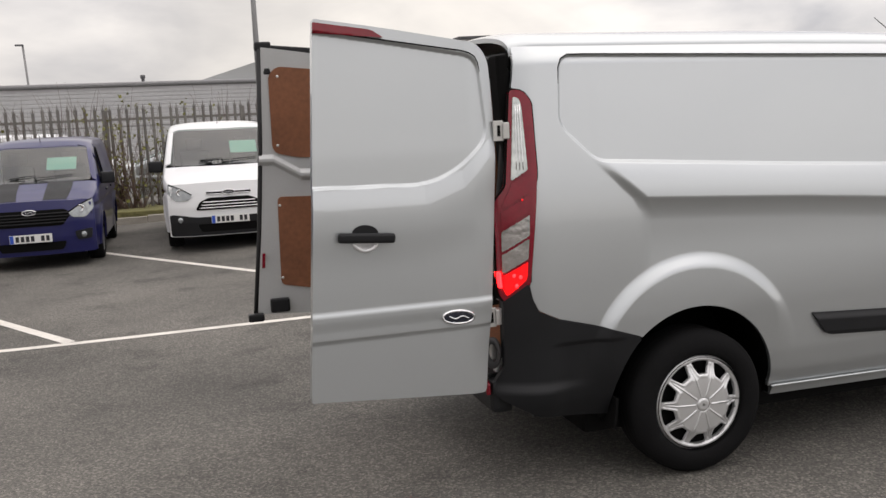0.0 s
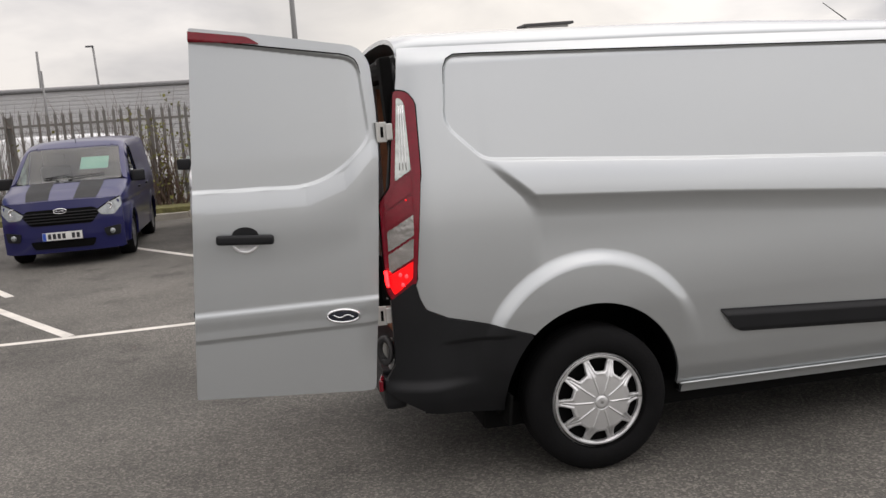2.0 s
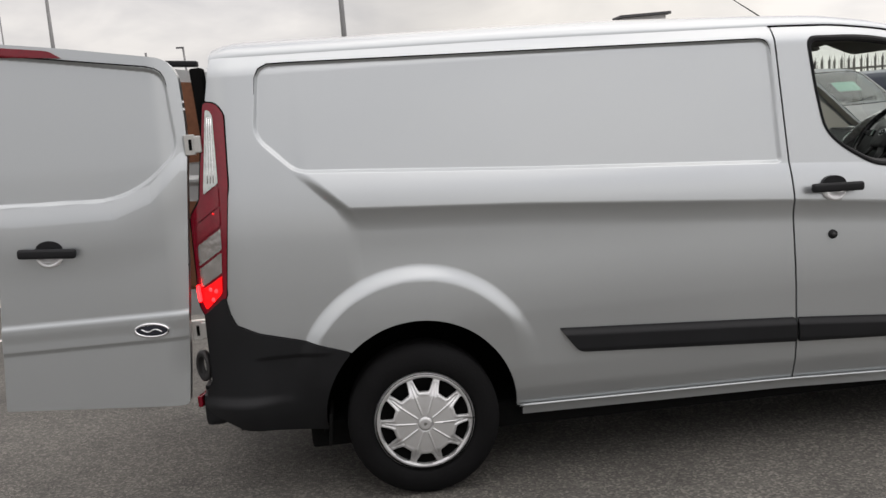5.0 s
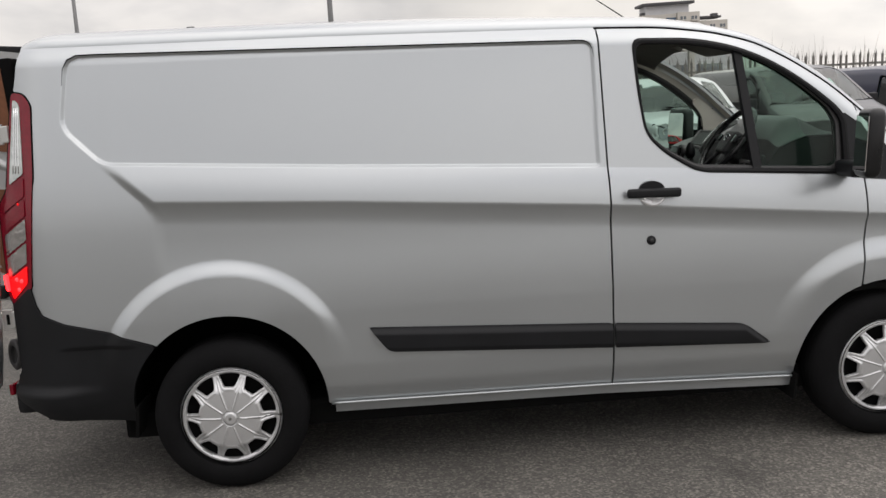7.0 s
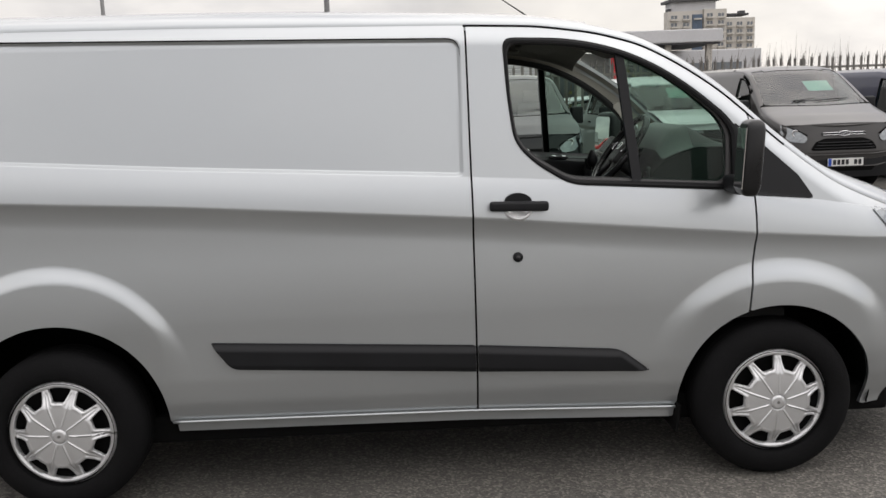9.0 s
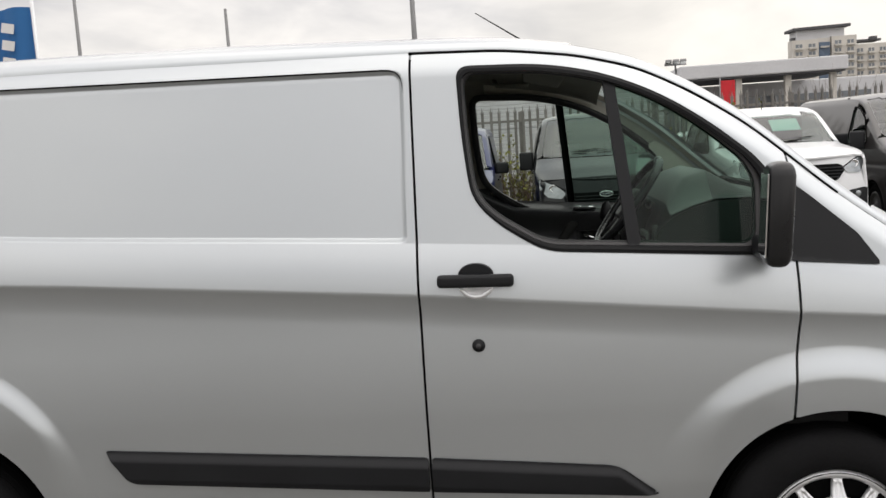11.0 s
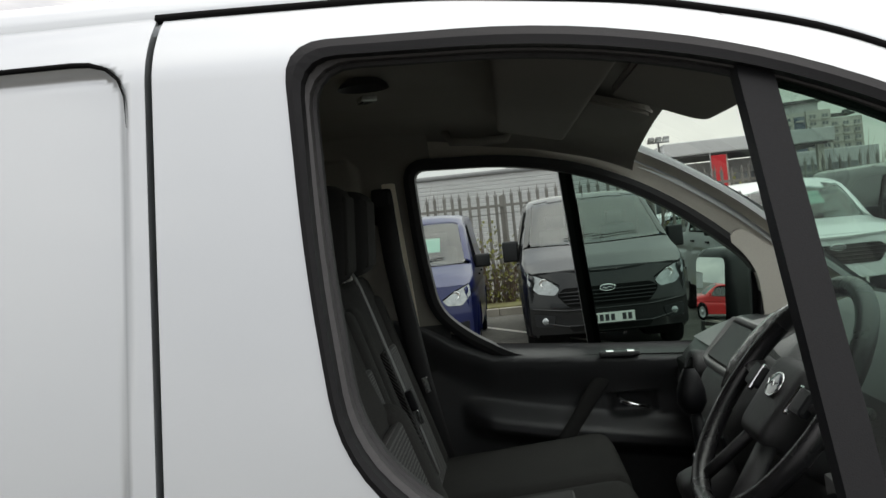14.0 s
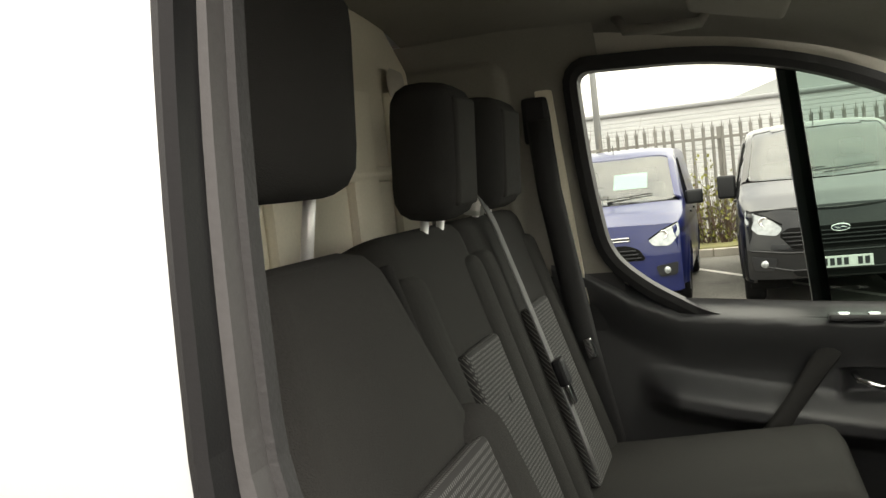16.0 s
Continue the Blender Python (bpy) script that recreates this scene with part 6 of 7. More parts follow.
def vehicle(name, label, shape, body, at, turn=0.0, bumper=None, style="wide", card=None, stripes=False, group="parked vehicles", category="van", plate=True):
    """A parked vehicle with its nose to -y."""
    S = SHAPES[shape]
    W, L = S["W"], S["L"]
    v = thing(name, label, category, group, at=(at[0], at[1], float(ground_z(at[0], at[1] + 1.5))), turn=turn)
    edge = curve(S["edge"])
    crown_v = lambda s: 0.05 + 0.03 * smooth01((s - 0.1) / 0.4)

    def half(s, z):
        nose = 1 - 0.16 * np.maximum(0, (0.62 - s) / 0.62) ** 2.2 - 0.05 * np.maximum(0, (s - L + 0.35) / 0.35) ** 2
        tumble = S.get("tumble", 0.19) * np.maximum(0, z - S["belt"]) + 1.8 * np.maximum(0, z - edge(s) + 0.07) ** 2 * 2
        tuck = 0.10 * np.maximum(0, 0.55 - z) ** 1.2 + 0.018 * smooth01((0.05 - np.abs(z - S["belt"] + 0.22)) / 0.05)
        flare = 0.02 * sum(smooth01((S["wheel"] + 0.17 - np.hypot(s - a, z - S["wheel"])) / 0.08) for a in S["axles"])
        return W * nose - tumble - tuck + flare - 0.02

    def keep_side(s, z):
        k = np.maximum(np.maximum(0.14 - s, s - L), np.maximum(S["sill"] - z, z - edge(s)))
        for a in S["axles"]:
            k = np.maximum(k, S["wheel"] + 0.065 - np.hypot(s - a, z - S["wheel"]))
        return np.maximum(k, -poly_sd(s, z, rounded(S["side"], 0.05)))

    def rows(U, V):
        lo, hi = np.full_like(U, S["sill"] - 0.02), edge(U) + 0.004
        return U, lo + (hi - lo) * V

    us, vs = steps((0.12, 20), (0.7, 24), (2.0, 30), (L + 0.01, 0)), np.linspace(0, 1, 34)
    for sgn in (1, -1):
        put = lambda s, z: (sgn * half(s, z), s, z)
        skin("body_side", us, vs, rows, put, keep_side, body, v, "", (-0.03 * sgn, 0, 0), sgn < 0)
        win = rounded(S["side"], 0.05)
        skin("side_window", steps((1.0, 26), (3.6, 0)), np.linspace(S["belt"] - 0.1, 1.9, 20), None, lambda s, z: (sgn * (half(s, z) - 0.012), s, z), lambda s, z: poly_sd(s, z, win) - 0.01, FAR_GLASS, v, "", None, sgn < 0)
        tube_part("window_seal", [(sgn * (float(half(np.array(a), np.array(b))) + 0.001), a, b) for a, b in win], 0.012, GAP, v, 5, "", True)
    us_t = np.sin(np.linspace(-math.pi / 2, math.pi / 2, 26))

    def top(s, u, drop=0.0):
        hw = half(s, edge(s))
        return hw * u, s, edge(s) + crown_v(s) * np.maximum(0, 1 - np.abs(u) ** 2.6) ** (1 / 2.2) - drop

    c, h = S["cowl"], S["head"]
    g0, g1 = (lambda u: c - 0.16 * (1 - u * u) + 0.06), (lambda u: h - 0.10 * (1 - u * u))
    flat_top = lambda S_, U: top(S_, U)
    skin("bonnet", steps((0.05, 20), (c + 0.1, 0)), us_t, None, flat_top, lambda s, u: np.maximum(s - g0(u) + 0.05, 0.06 + 0.12 * u * u - s), body, v, "", (0, 0, -0.02))
    skin("windscreen", steps((c - 0.15, 18), (h, 0)), us_t, None, lambda s, u: top(s, u, 0.006), lambda s, u: np.maximum(np.maximum(g0(u) - s, s - g1(u)), np.abs(u) - 0.91), FAR_GLASS, v, "", None).visible_shadow = False
    skin("roof", steps((c - 0.2, 40), (L, 0)), us_t, None, flat_top, lambda s, u: np.maximum(np.minimum(g1(u) - s, np.maximum(0.90 - np.abs(u), c + 0.04 - s)), s - S["roof_end"]), body, v, "", (0, 0, -0.02))
    skin("scuttle", steps((c - 0.3, 14), (c + 0.12, 0)), us_t, None, lambda s, u: top(s, u, 0.012), lambda s, u: np.maximum(np.maximum(g0(u) - 0.055 - s, s - g0(u)), np.abs(u) - 0.93), GAP, v, "", None)
    if S["roof_end"] < L - 0.3:
        skin("rear_deck", steps((S["roof_end"], 20), (L, 0)), us_t, None, lambda s, u: top(s, u, 0.0), None, FAR_GLASS if shape == "hatchback" else BLACK_PLASTIC, v, "", None)
    # tail
    zs = np.linspace(S["sill"], float(edge(L)), 10)
    verts = [(sgn * float(half(np.array(L), np.array(z))), L, z) for z in zs for sgn in (-1, 1)]
    mesh_part("tail_panel", verts, [(2 * k, 2 * k + 1, 2 * k + 3, 2 * k + 2) for k in range(len(zs) - 1)], body, v)
    # nose
    zt = float(edge(0.12)) + 0.02
    lift = 0.085 if shape == "large_van" else 0.0

    def nose(out):
        return lambda X, Z: (X, 0.20 * (np.abs(X) / W) ** 3.4 + 0.30 * np.maximum(0, Z - 0.62) ** 1.4 + 0.12 * np.maximum(0, 0.42 - Z) - out, Z)

    nx, nz_ = np.linspace(-0.95 * W, 0.95 * W, 44), np.linspace(S["sill"] - 0.06, zt + 0.06, 34)
    lim = lambda X, Z: np.maximum(np.maximum(np.abs(X) - 0.92 * W, S["sill"] - 0.05 + lift - Z), Z - zt - 0.035 * (1 - (X / W) ** 2))
    skin("nose_panel", nx, nz_, None, nose(0), lim, body, v, "", (0, 0.05, 0), True)
    zb = S["sill"] + 0.24

    def patch(nm, poly, out, mat, lab="", r=0.02, par=None, dense=40):
        p = rounded(poly, r)
        xs, zz = [a for a, _ in p], [b for _, b in p]
        return skin(nm, np.linspace(min(xs) - 0.01, max(xs) + 0.01, dense), np.linspace(min(zz) - 0.01, max(zz) + 0.01, max(8, dense // 2)), None, nose(out), lambda X, Z: poly_sd(X, Z, p), mat, par or v, lab, (0, 0.02, 0), True)

    if bumper:
        patch("bumper", [(-0.91 * W, zb + 0.03), (-0.5 * W, zb - 0.02), (0.5 * W, zb - 0.02), (0.91 * W, zb + 0.03), (0.9 * W, S["sill"] - 0.04), (-0.9 * W, S["sill"] - 0.04)], 0.012, bumper, "", 0.03)
    lz = zt - 0.13
    gz = lz - lift if style == "wide" else lz
    if style == "wide":
        grille = [(-0.60 * W, gz - 0.02), (-0.50 * W, gz + 0.045), (0.50 * W, gz + 0.045), (0.60 * W, gz - 0.02), (0.46 * W, gz - 0.17), (-0.46 * W, gz - 0.17)]
        bars = [(gz - 0.005, 0.56), (gz - 0.045, 0.56), (gz - 0.085, 0.53), (gz - 0.125, 0.50)]
    else:
        grille = [(-0.44 * W, gz - 0.10), (-0.30 * W, gz - 0.05), (0.30 * W, gz - 0.05), (0.44 * W, gz - 0.10), (0.52 * W, gz - 0.22), (-0.52 * W, gz - 0.22)]
        bars = [(gz - 0.11, 0.40), (gz - 0.15, 0.43), (gz - 0.19, 0.46)]
        patch("upper_grille", [(-0.34 * W, gz + 0.035), (0.34 * W, gz + 0.035), (0.34 * W, gz - 0.005), (-0.34 * W, gz - 0.005)], 0.012, BLACK_PLASTIC, "", 0.012)
        for dz in (0.032, 0.0):
            tube_part("chrome_bar", [tuple(float(q) for q in nose(0.016)(np.array(x), np.array(gz + dz))) for x in np.linspace(-0.33 * W, 0.33 * W, 12)], 0.006, CHROME, v, 5)
    g = patch("grille", grille, 0.012, GAP, "", 0.03)
    for z, w in bars:
        tube_part("grille_bar", [tuple(float(q) for q in nose(0.02)(np.array(x), np.array(z))) for x in np.linspace(-w * W, w * W, 14)], 0.010, BLACK_PLASTIC if style == "wide" else CHROME if body is WHITE_PAINT else BLACK_PLASTIC, g, 5)
    oval_badge(pose(0, float(nose(0.028)(np.array(0.0), np.array(gz + 0.018))[1]), gz + 0.018), v, 0.085, 0.034)
    for sgn in (1, -1):
        lamp_poly = [(sgn * 0.55 * W, lz - 0.005 - 0.4 * lift), (sgn * 0.70 * W, lz + 0.085), (sgn * 0.905 * W, lz + 0.165), (sgn * 0.92 * W, lz + 0.03), (sgn * 0.80 * W, lz - 0.085), (sgn * 0.61 * W, lz - 0.075 - 0.4 * lift)]
        head = patch("headlamp", lamp_poly, 0.014, HEAD_LENS, "clear headlamp", 0.03)
        fx = sgn * 0.73 * W
        fy = float(nose(0.022)(np.array(fx), np.array(lz + 0.035))[1])
        revolve_part("lamp_bowl", [(0.0, 0.02), (0.03, 0.012), (0.045, -0.004), (0.05, 0.0)], pose(fx, fy, lz + 0.035), CHROME, head, 16)
        tube_part("lamp_brow", [tuple(float(q) for q in nose(0.020)(np.array(sgn * a_ * W), np.array(lz + b_))) for a_, b_ in ((0.56, 0.0), (0.70, 0.078), (0.895, 0.155))], 0.008, GAP, head, 5)
        patch("fog_surround", [(sgn * 0.62 * W, zb + 0.00), (sgn * 0.88 * W, zb + 0.03), (sgn * 0.86 * W, zb - 0.11), (sgn * 0.66 * W, zb - 0.12)], 0.016, BLACK_PLASTIC, "", 0.03)
        revolve_part("fog_lamp", [(0.0, -0.01), (0.03, -0.008), (0.038, 0.0)], pose(sgn * 0.75 * W, float(nose(0.024)(np.array(sgn * 0.75 * W), np.array(zb - 0.05))[1]), zb - 0.05), HEAD_LENS, v, 14)
        bm = bmesh.new()
        add_box(bm, (0.20, 0.09, 0.17 if shape != "large_van" else 0.26), pose(sgn * (W + 0.07), S["side"][0][0] + 0.06, S["belt"] + 0.12, 0, 0, sgn * 12), 0.03, 3)
        mirror = part("door_mirror", bm, BLACK_PLASTIC if body is not RED_PAINT else body, v, "", True)
        box_part("mirror_glass", (0.15, 0.005, 0.12), pose(sgn * (W + 0.07), S["side"][0][0] + 0.108, S["belt"] + 0.12, 0, 0, sgn * 12), CHROME, mirror, 0.001)
        box_part("mirror_arm", (0.10, 0.05, 0.05), pose(sgn * (W - 0.02), S["side"][0][0] + 0.06, S["belt"] + 0.06), BLACK_PLASTIC, mirror, 0.015)
        for ds in (S["side"][0][0] + 0.75, S["side"][0][0] + 1.7):
            if ds < L - 1.0:
                box_part("door_handle", (0.03, 0.17, 0.03), pose(sgn * (float(half(np.array(ds), np.array(S["belt"] - 0.08))) + 0.01), ds, S["belt"] - 0.08), BLACK_PLASTIC, v, 0.01)
        tube_part("wiper", [tuple(float(q) + o for q, o in zip(top(np.array(s), np.array(u)), (0, 0, 0.014))) for s, u in ((c + 0.02, sgn * 0.08 - 0.1), (c + 0.03, sgn * 0.3 - 0.12), (c + 0.075, sgn * 0.3 + 0.30))], 0.0055, GAP, v, 5)
        for a in S["axles"]:
            wheel_ob = new("wheel")
            wheel_ob.parent = v
            wheel_ob.matrix_basis = pose(sgn * (W - 0.035), a, S["wheel"], 0, 0, 90 if sgn > 0 else -90)
            r = S["wheel"]
            revolve_part("tyre", [(r * 0.66, 0.02), (r * 0.72, 0.0), (r * 0.92, 0.0), (r, 0.035), (r, 0.19), (r * 0.9, 0.215), (r * 0.6, 0.21)], Matrix(), TYRE, wheel_ob, 28)
            revolve_part("rim", [(0.0, 0.012), (r * 0.18, 0.010), (r * 0.2, 0.03), (r * 0.55, 0.026), (r * 0.62, 0.006), (r * 0.69, 0.012), (r * 0.66, 0.05)], Matrix(), RIM, wheel_ob, 24)
            box_part("wheel_well", (0.42, 2 * r + 0.12, r + 0.16), pose(sgn * (W - 0.30), a, r + 0.08), GAP, v, 0.03)
    patch("lower_intake", [(-0.5 * W, zb - 0.12), (0.5 * W, zb - 0.12), (0.44 * W, zb - 0.23 + 0.5 * lift), (-0.44 * W, zb - 0.23 + 0.5 * lift)], 0.018, GAP, "", 0.02)
    if shape == "large_van":
        for zc, w, k in ((zb + 0.05, 0.88, 0.10), (zb - 0.125, 0.80, -0.13)):
            tube_part("bumper_crease", [tuple(float(q) for q in nose(0.008)(np.array(x), np.array(zc + k * max(0.0, abs(x) / W - 0.5) * (1 if k > 0 else -1.6)))) for x in np.linspace(-w * W, w * W, 26)], 0.012, body, v, 6)
    if plate:
        pz = zb - 0.055
        py = float(nose(0.034)(np.array(0.26), np.array(pz))[1]) - 0.012
        pl = box_part("number_plate", (0.52, 0.012, 0.111), pose(0, py, pz), PLATE, v, 0.003, "white number plate")
        box_part("plate_band", (0.045, 0.003, 0.105), pose(-0.233, py - 0.0085, pz), PLATE_BLUE, pl)
        for k in range(7):
            if k != 4:
                box_part("plate_bar", (0.042, 0.003, 0.072), pose(-0.165 + 0.062 * k, py - 0.0085, pz), INK, pl)
    if card:
        s, u = card
        x, y, z = (float(q) for q in top(np.array(s), np.array(u), 0.03))
        slope = math.degrees(math.atan2(float(edge(s + 0.1) - edge(s - 0.1)), 0.2))
        box_part("price_card", (0.40, 0.30, 0.003), pose(x, y + 0.02, z - 0.015, slope, 0, 0), CARD, v, 0.001, "pale green card behind the glass")
    if stripes:
        for x0 in (-0.36, 0.36):
            lo_u, hi_u = (x0 - 0.17) / W, (x0 + 0.17) / W
            skin("bonnet_stripe", steps((0.14, 14), (c - 0.08, 0)), np.linspace(lo_u, hi_u, 8), None, lambda s, u: top(s, u, -0.003), None, BLACK_PLASTIC, v, "matt black bonnet stripe", None)
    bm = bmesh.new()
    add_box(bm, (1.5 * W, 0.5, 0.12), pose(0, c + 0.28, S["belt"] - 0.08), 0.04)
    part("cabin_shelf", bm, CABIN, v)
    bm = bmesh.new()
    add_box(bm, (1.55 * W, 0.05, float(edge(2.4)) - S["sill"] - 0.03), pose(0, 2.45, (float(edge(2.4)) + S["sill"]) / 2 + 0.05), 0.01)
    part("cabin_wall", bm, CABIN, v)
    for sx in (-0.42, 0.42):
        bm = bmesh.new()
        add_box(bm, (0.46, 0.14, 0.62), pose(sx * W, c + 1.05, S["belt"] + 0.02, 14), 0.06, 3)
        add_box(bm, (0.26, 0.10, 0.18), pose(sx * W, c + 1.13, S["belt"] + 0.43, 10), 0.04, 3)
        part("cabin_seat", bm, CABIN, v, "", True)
    bm = bmesh.new()
    add_box(bm, (1.7 * W, L - 0.5, 0.06), pose(0, L / 2, S["sill"] + 0.02), 0.01)
    part("underside", bm, GAP, v)
    box_part("aerial", (0.008, 0.008, 0.14), pose(0, h + 0.1, float(edge(h + 0.1)) + 0.13, 20), GAP, v)
    return v


vehicle("small_van", "deep blue small van with matt black bonnet stripes", "small_van", BLUE_PAINT, (-4.10, 9.38), 0, None, "wide", (1.22, 0.42), True)
vehicle("compact_van", "white compact van with black bumper on the car park", "compact_van", WHITE_PAINT, (-1.51, 9.40), 0, BLACK_PLASTIC, "split", (1.25, 0.42))
vehicle("compact_van", "bright blue compact van with price card", "compact_van", BLUE2_PAINT, (0.72, 9.45), 0, None, "split", (1.25, 0.30))
vehicle("large_van", "dark grey large van with hexagonal grille", "large_van", GREY_PAINT, (3.08, 9.04), 0, None, "wide")
vehicle("pickup_truck", "white double-cab pickup with price card", "pickup", WHITE_PAINT, (5.62, 9.15), 0, BLACK_PLASTIC, "wide", (1.62, 0.28), category="pickup")
vehicle("large_van", "mid grey large van with chrome grille bars and price card", "large_van", BROWNGREY_PAINT, (7.75, 9.1), 0, BLACK_PLASTIC, "split", (1.42, 0.30))
vehicle("compact_van", "navy compact van at the end of the row", "compact_van", NAVY_PAINT, (10.2, 9.3), 0, None, "split")
vehicle("hatchback", "bright red hatchback across the car park", "hatchback", RED_PAINT, (-8.8, 7.75), 145, None, "wide", group="parked vehicles", category="car")
vehicle("compact_van", "white compact van behind the fence", "compact_van", WHITE_PAINT, (-2.9, 19.5), 90, None, "split", category="van")
vehicle("hatchback", "silver hatchback behind the fence", "hatchback", SILVER, (1.2, 19.2), 90, None, "wide", category="car")
vehicle("hatchback", "white hatchback behind the fence", "hatchback", WHITE_PAINT, (8.6, 19.6), 90, None, "wide", category="car")

# ---------------------------------------------------------------- fence, verge, shrubs
GALV = material("weathered_galvanised_steel", (0.215, 0.205, 0.19), 0.62, 0.25, 0.25, 3, 40, 0.2, 60, random_var=0.16)
FY, FH = 16.0, 2.24
fence = thing("palisade_fence", "weathered galvanised steel palisade fence", "fence", kind="structure")
for z in (0.55, 1.95):
    box_part("rail", (46.0, 0.05, 0.05), pose(3.0, FY + 0.05, z), GALV, fence, 0.004)
for k in range(17):
    x = -20 + 2.75 * k
    box_part("post", (0.10, 0.06, FH - 0.1), pose(x, FY + 0.10, (FH - 0.1) / 2), GALV, fence, 0.004)
w = 0.029
prof = [(-w, 0.012), (-w * 0.55, 0.012), (-w * 0.3, -0.012), (w * 0.3, -0.012), (w * 0.55, 0.012), (w, 0.012)]
verts, faces = [], []
for z in (0.06, FH - 0.16):
    verts += [(x, y, z) for x, y in prof]
tip = [(-w * 1.25, 0.012, FH - 0.03), (-w * 0.6, 0.012, FH - 0.10), (-w * 0.15, -0.012, FH + 0.02), (w * 0.15, -0.012, FH + 0.02), (w * 0.6, 0.012, FH - 0.10), (w * 1.25, 0.012, FH - 0.03)]
verts += tip
for r in range(2):
    faces += [(6 * r + k, 6 * r + k + 1, 6 * r + k + 7, 6 * r + k + 6) for k in range(5)]
pale_mesh = bpy.data.meshes.new("pale")
pale_mesh.from_pydata(verts, [], faces)
pale_mesh.materials.append(GALV)
rng = random.Random(4)
for k in range(216):
    x = -16.5 + 0.164 * k
    ob = new("pale", pale_mesh)
    ob.parent = fence
    ob.matrix_basis = pose(x + rng.uniform(-0.008, 0.008), FY, rng.uniform(-0.02, 0.02), 0, rng.uniform(-0.7, 0.7), rng.uniform(-4, 4))

KERB = material("pale_concrete_kerb", (0.40, 0.37, 0.32), 0.85, 0, 0.2, 3, 60, 0.4, 50)
VERGE = material("mossy_verge", (0.16, 0.15, 0.06), 0.95, 0, 0.5, 5, 30, 0.8, 30)
for k in range(40):
    x = -17 + 0.915 * k
    bm = bmesh.new()
    add_box(bm, (0.905, 0.125, 0.20), pose(x, 14.85, 0.03 + float(ground_z(x, 14.85))), 0.012)
    tagged(part("kerb", bm, KERB), "pale concrete kerb stone along the verge", "kerb", "kerb stones", "structure")
bm = bmesh.new()
add_box(bm, (40, 1.6, 0.16), pose(1.5, 15.72, 0.06), 0.02)
tagged(part("verge", bm, VERGE), "mossy verge strip below the fence", "verge", kind="structure")

TWIG = material("bare_brown_twigs", (0.115, 0.075, 0.058), 0.85, 0, 0.3, 4, 40)
LEAF = material("yellow_green_leaves", (0.20, 0.20, 0.045), 0.7, 0, 0.35, 5, 30)


def shrub(x, y, height, spread, twigs, leaves, seed, label):
    r = random.Random(seed)
    verts, faces, lv, lf = [], [], [], []
    for _ in range(int(twigs * 1.7)):
        a, lean = r.uniform(0, 2 * math.pi), r.uniform(0.05, spread)
        p = Vector((x + r.uniform(-0.5, 0.5) * spread, y + r.uniform(-0.15, 0.15), 0.08))
        d = Vector((math.cos(a) * lean, math.sin(a) * lean * 0.4, 1)).normalized()
        rad = r.uniform(0.006, 0.016)
        n = r.randint(5, 8)
        step = height * r.uniform(0.5, 1.0) / n
        for k in range(n + 1):
            q = rad * (1 - 0.85 * k / n)
            for s in range(3):
                verts.append(p + Vector((math.cos(s * 2.1) * q, math.sin(s * 2.1) * q, 0)))
            b = len(verts) - 3
            if k:
                faces += [(b - 3 + s, b - 3 + (s + 1) % 3, b + (s + 1) % 3, b + s) for s in range(3)]
            if r.random() < leaves and k > 0:
                for _ in range(3):
                    c = p + Vector((r.gauss(0, 0.06), r.gauss(0, 0.05), r.gauss(0, 0.06)))
                    e1, e2 = Vector((r.uniform(-1, 1), r.uniform(-1, 1), r.uniform(-1, 1))) * 0.034, Vector((r.uniform(-1, 1), r.uniform(-1, 1), r.uniform(-1, 1))) * 0.034
                    m = len(lv)
                    lv += [c - e1, c - e2, c + e1, c + e2]
                    lf.append((m, m + 1, m + 2, m + 3))
            d = (d + Vector((r.gauss(0, 0.13), r.gauss(0, 0.06), r.gauss(0, 0.05)))).normalized()
            p = p + d * step
    ob = thing("shrub", label, "shrub", "shrubs along the fence")
    mesh_part("brushwood", verts, faces, TWIG, ob, "", False)
    if lf:
        mesh_part("foliage", lv, lf, LEAF, ob, "", False)


for k, (x, h, tw, le) in enumerate(((-6.6, 2.6, 40, 0.0), (-5.2, 2.4, 36, 0.03), (-4.2, 2.7, 46, 0.0), (-3.2, 2.5, 40, 0.35), (-2.3, 2.2, 34, 0.45), (-0.9, 2.6, 34, 0.02), (0.4, 2.4, 30, 0.0),
                                    (1.75, 1.6, 40, 0.5), (2.3, 1.3, 26, 0.4), (4.6, 2.2, 34, 0.05), (6.4, 2.4, 40, 0.02), (8.2, 2.6, 40, 0.0), (10.4, 2.4, 36, 0.0), (-8.4, 2.4, 34, 0.0))):
    shrub(x, FY - 0.25 if k % 2 else FY + 0.30, h * 1.02, 0.70, tw, le, 20 + k, "bare twiggy shrub growing through the fence" if le < 0.2 else "straggly shrub with yellow-green leaves by the fence")

# ---------------------------------------------------------------- buildings
CLAD = material("pale_grey_profiled_cladding", (0.60, 0.60, 0.61), 0.5, 0.2, 0.08, 0.6, 8)
GUTTER = material("mid_grey_gutter", (0.23, 0.23, 0.235), 0.6, 0, 0.15)
CLAD_DARK = material("dark_grey_roof_trim", (0.08, 0.08, 0.085), 0.6, 0, 0.15)
ROOF_SHEET = material("grey_roof_sheet", (0.38, 0.39, 0.39), 0.5, 0.2, 0.08, 0.5, 10)
CONCRETE = material("pale_render", (0.60, 0.57, 0.52), 0.85, 0, 0.1, 0.4, 6)
STAIR_GLASS = material("blue_stair_glazing", (0.09, 0.13, 0.19), 0.25, 0, 0.15, 0.5, 4)
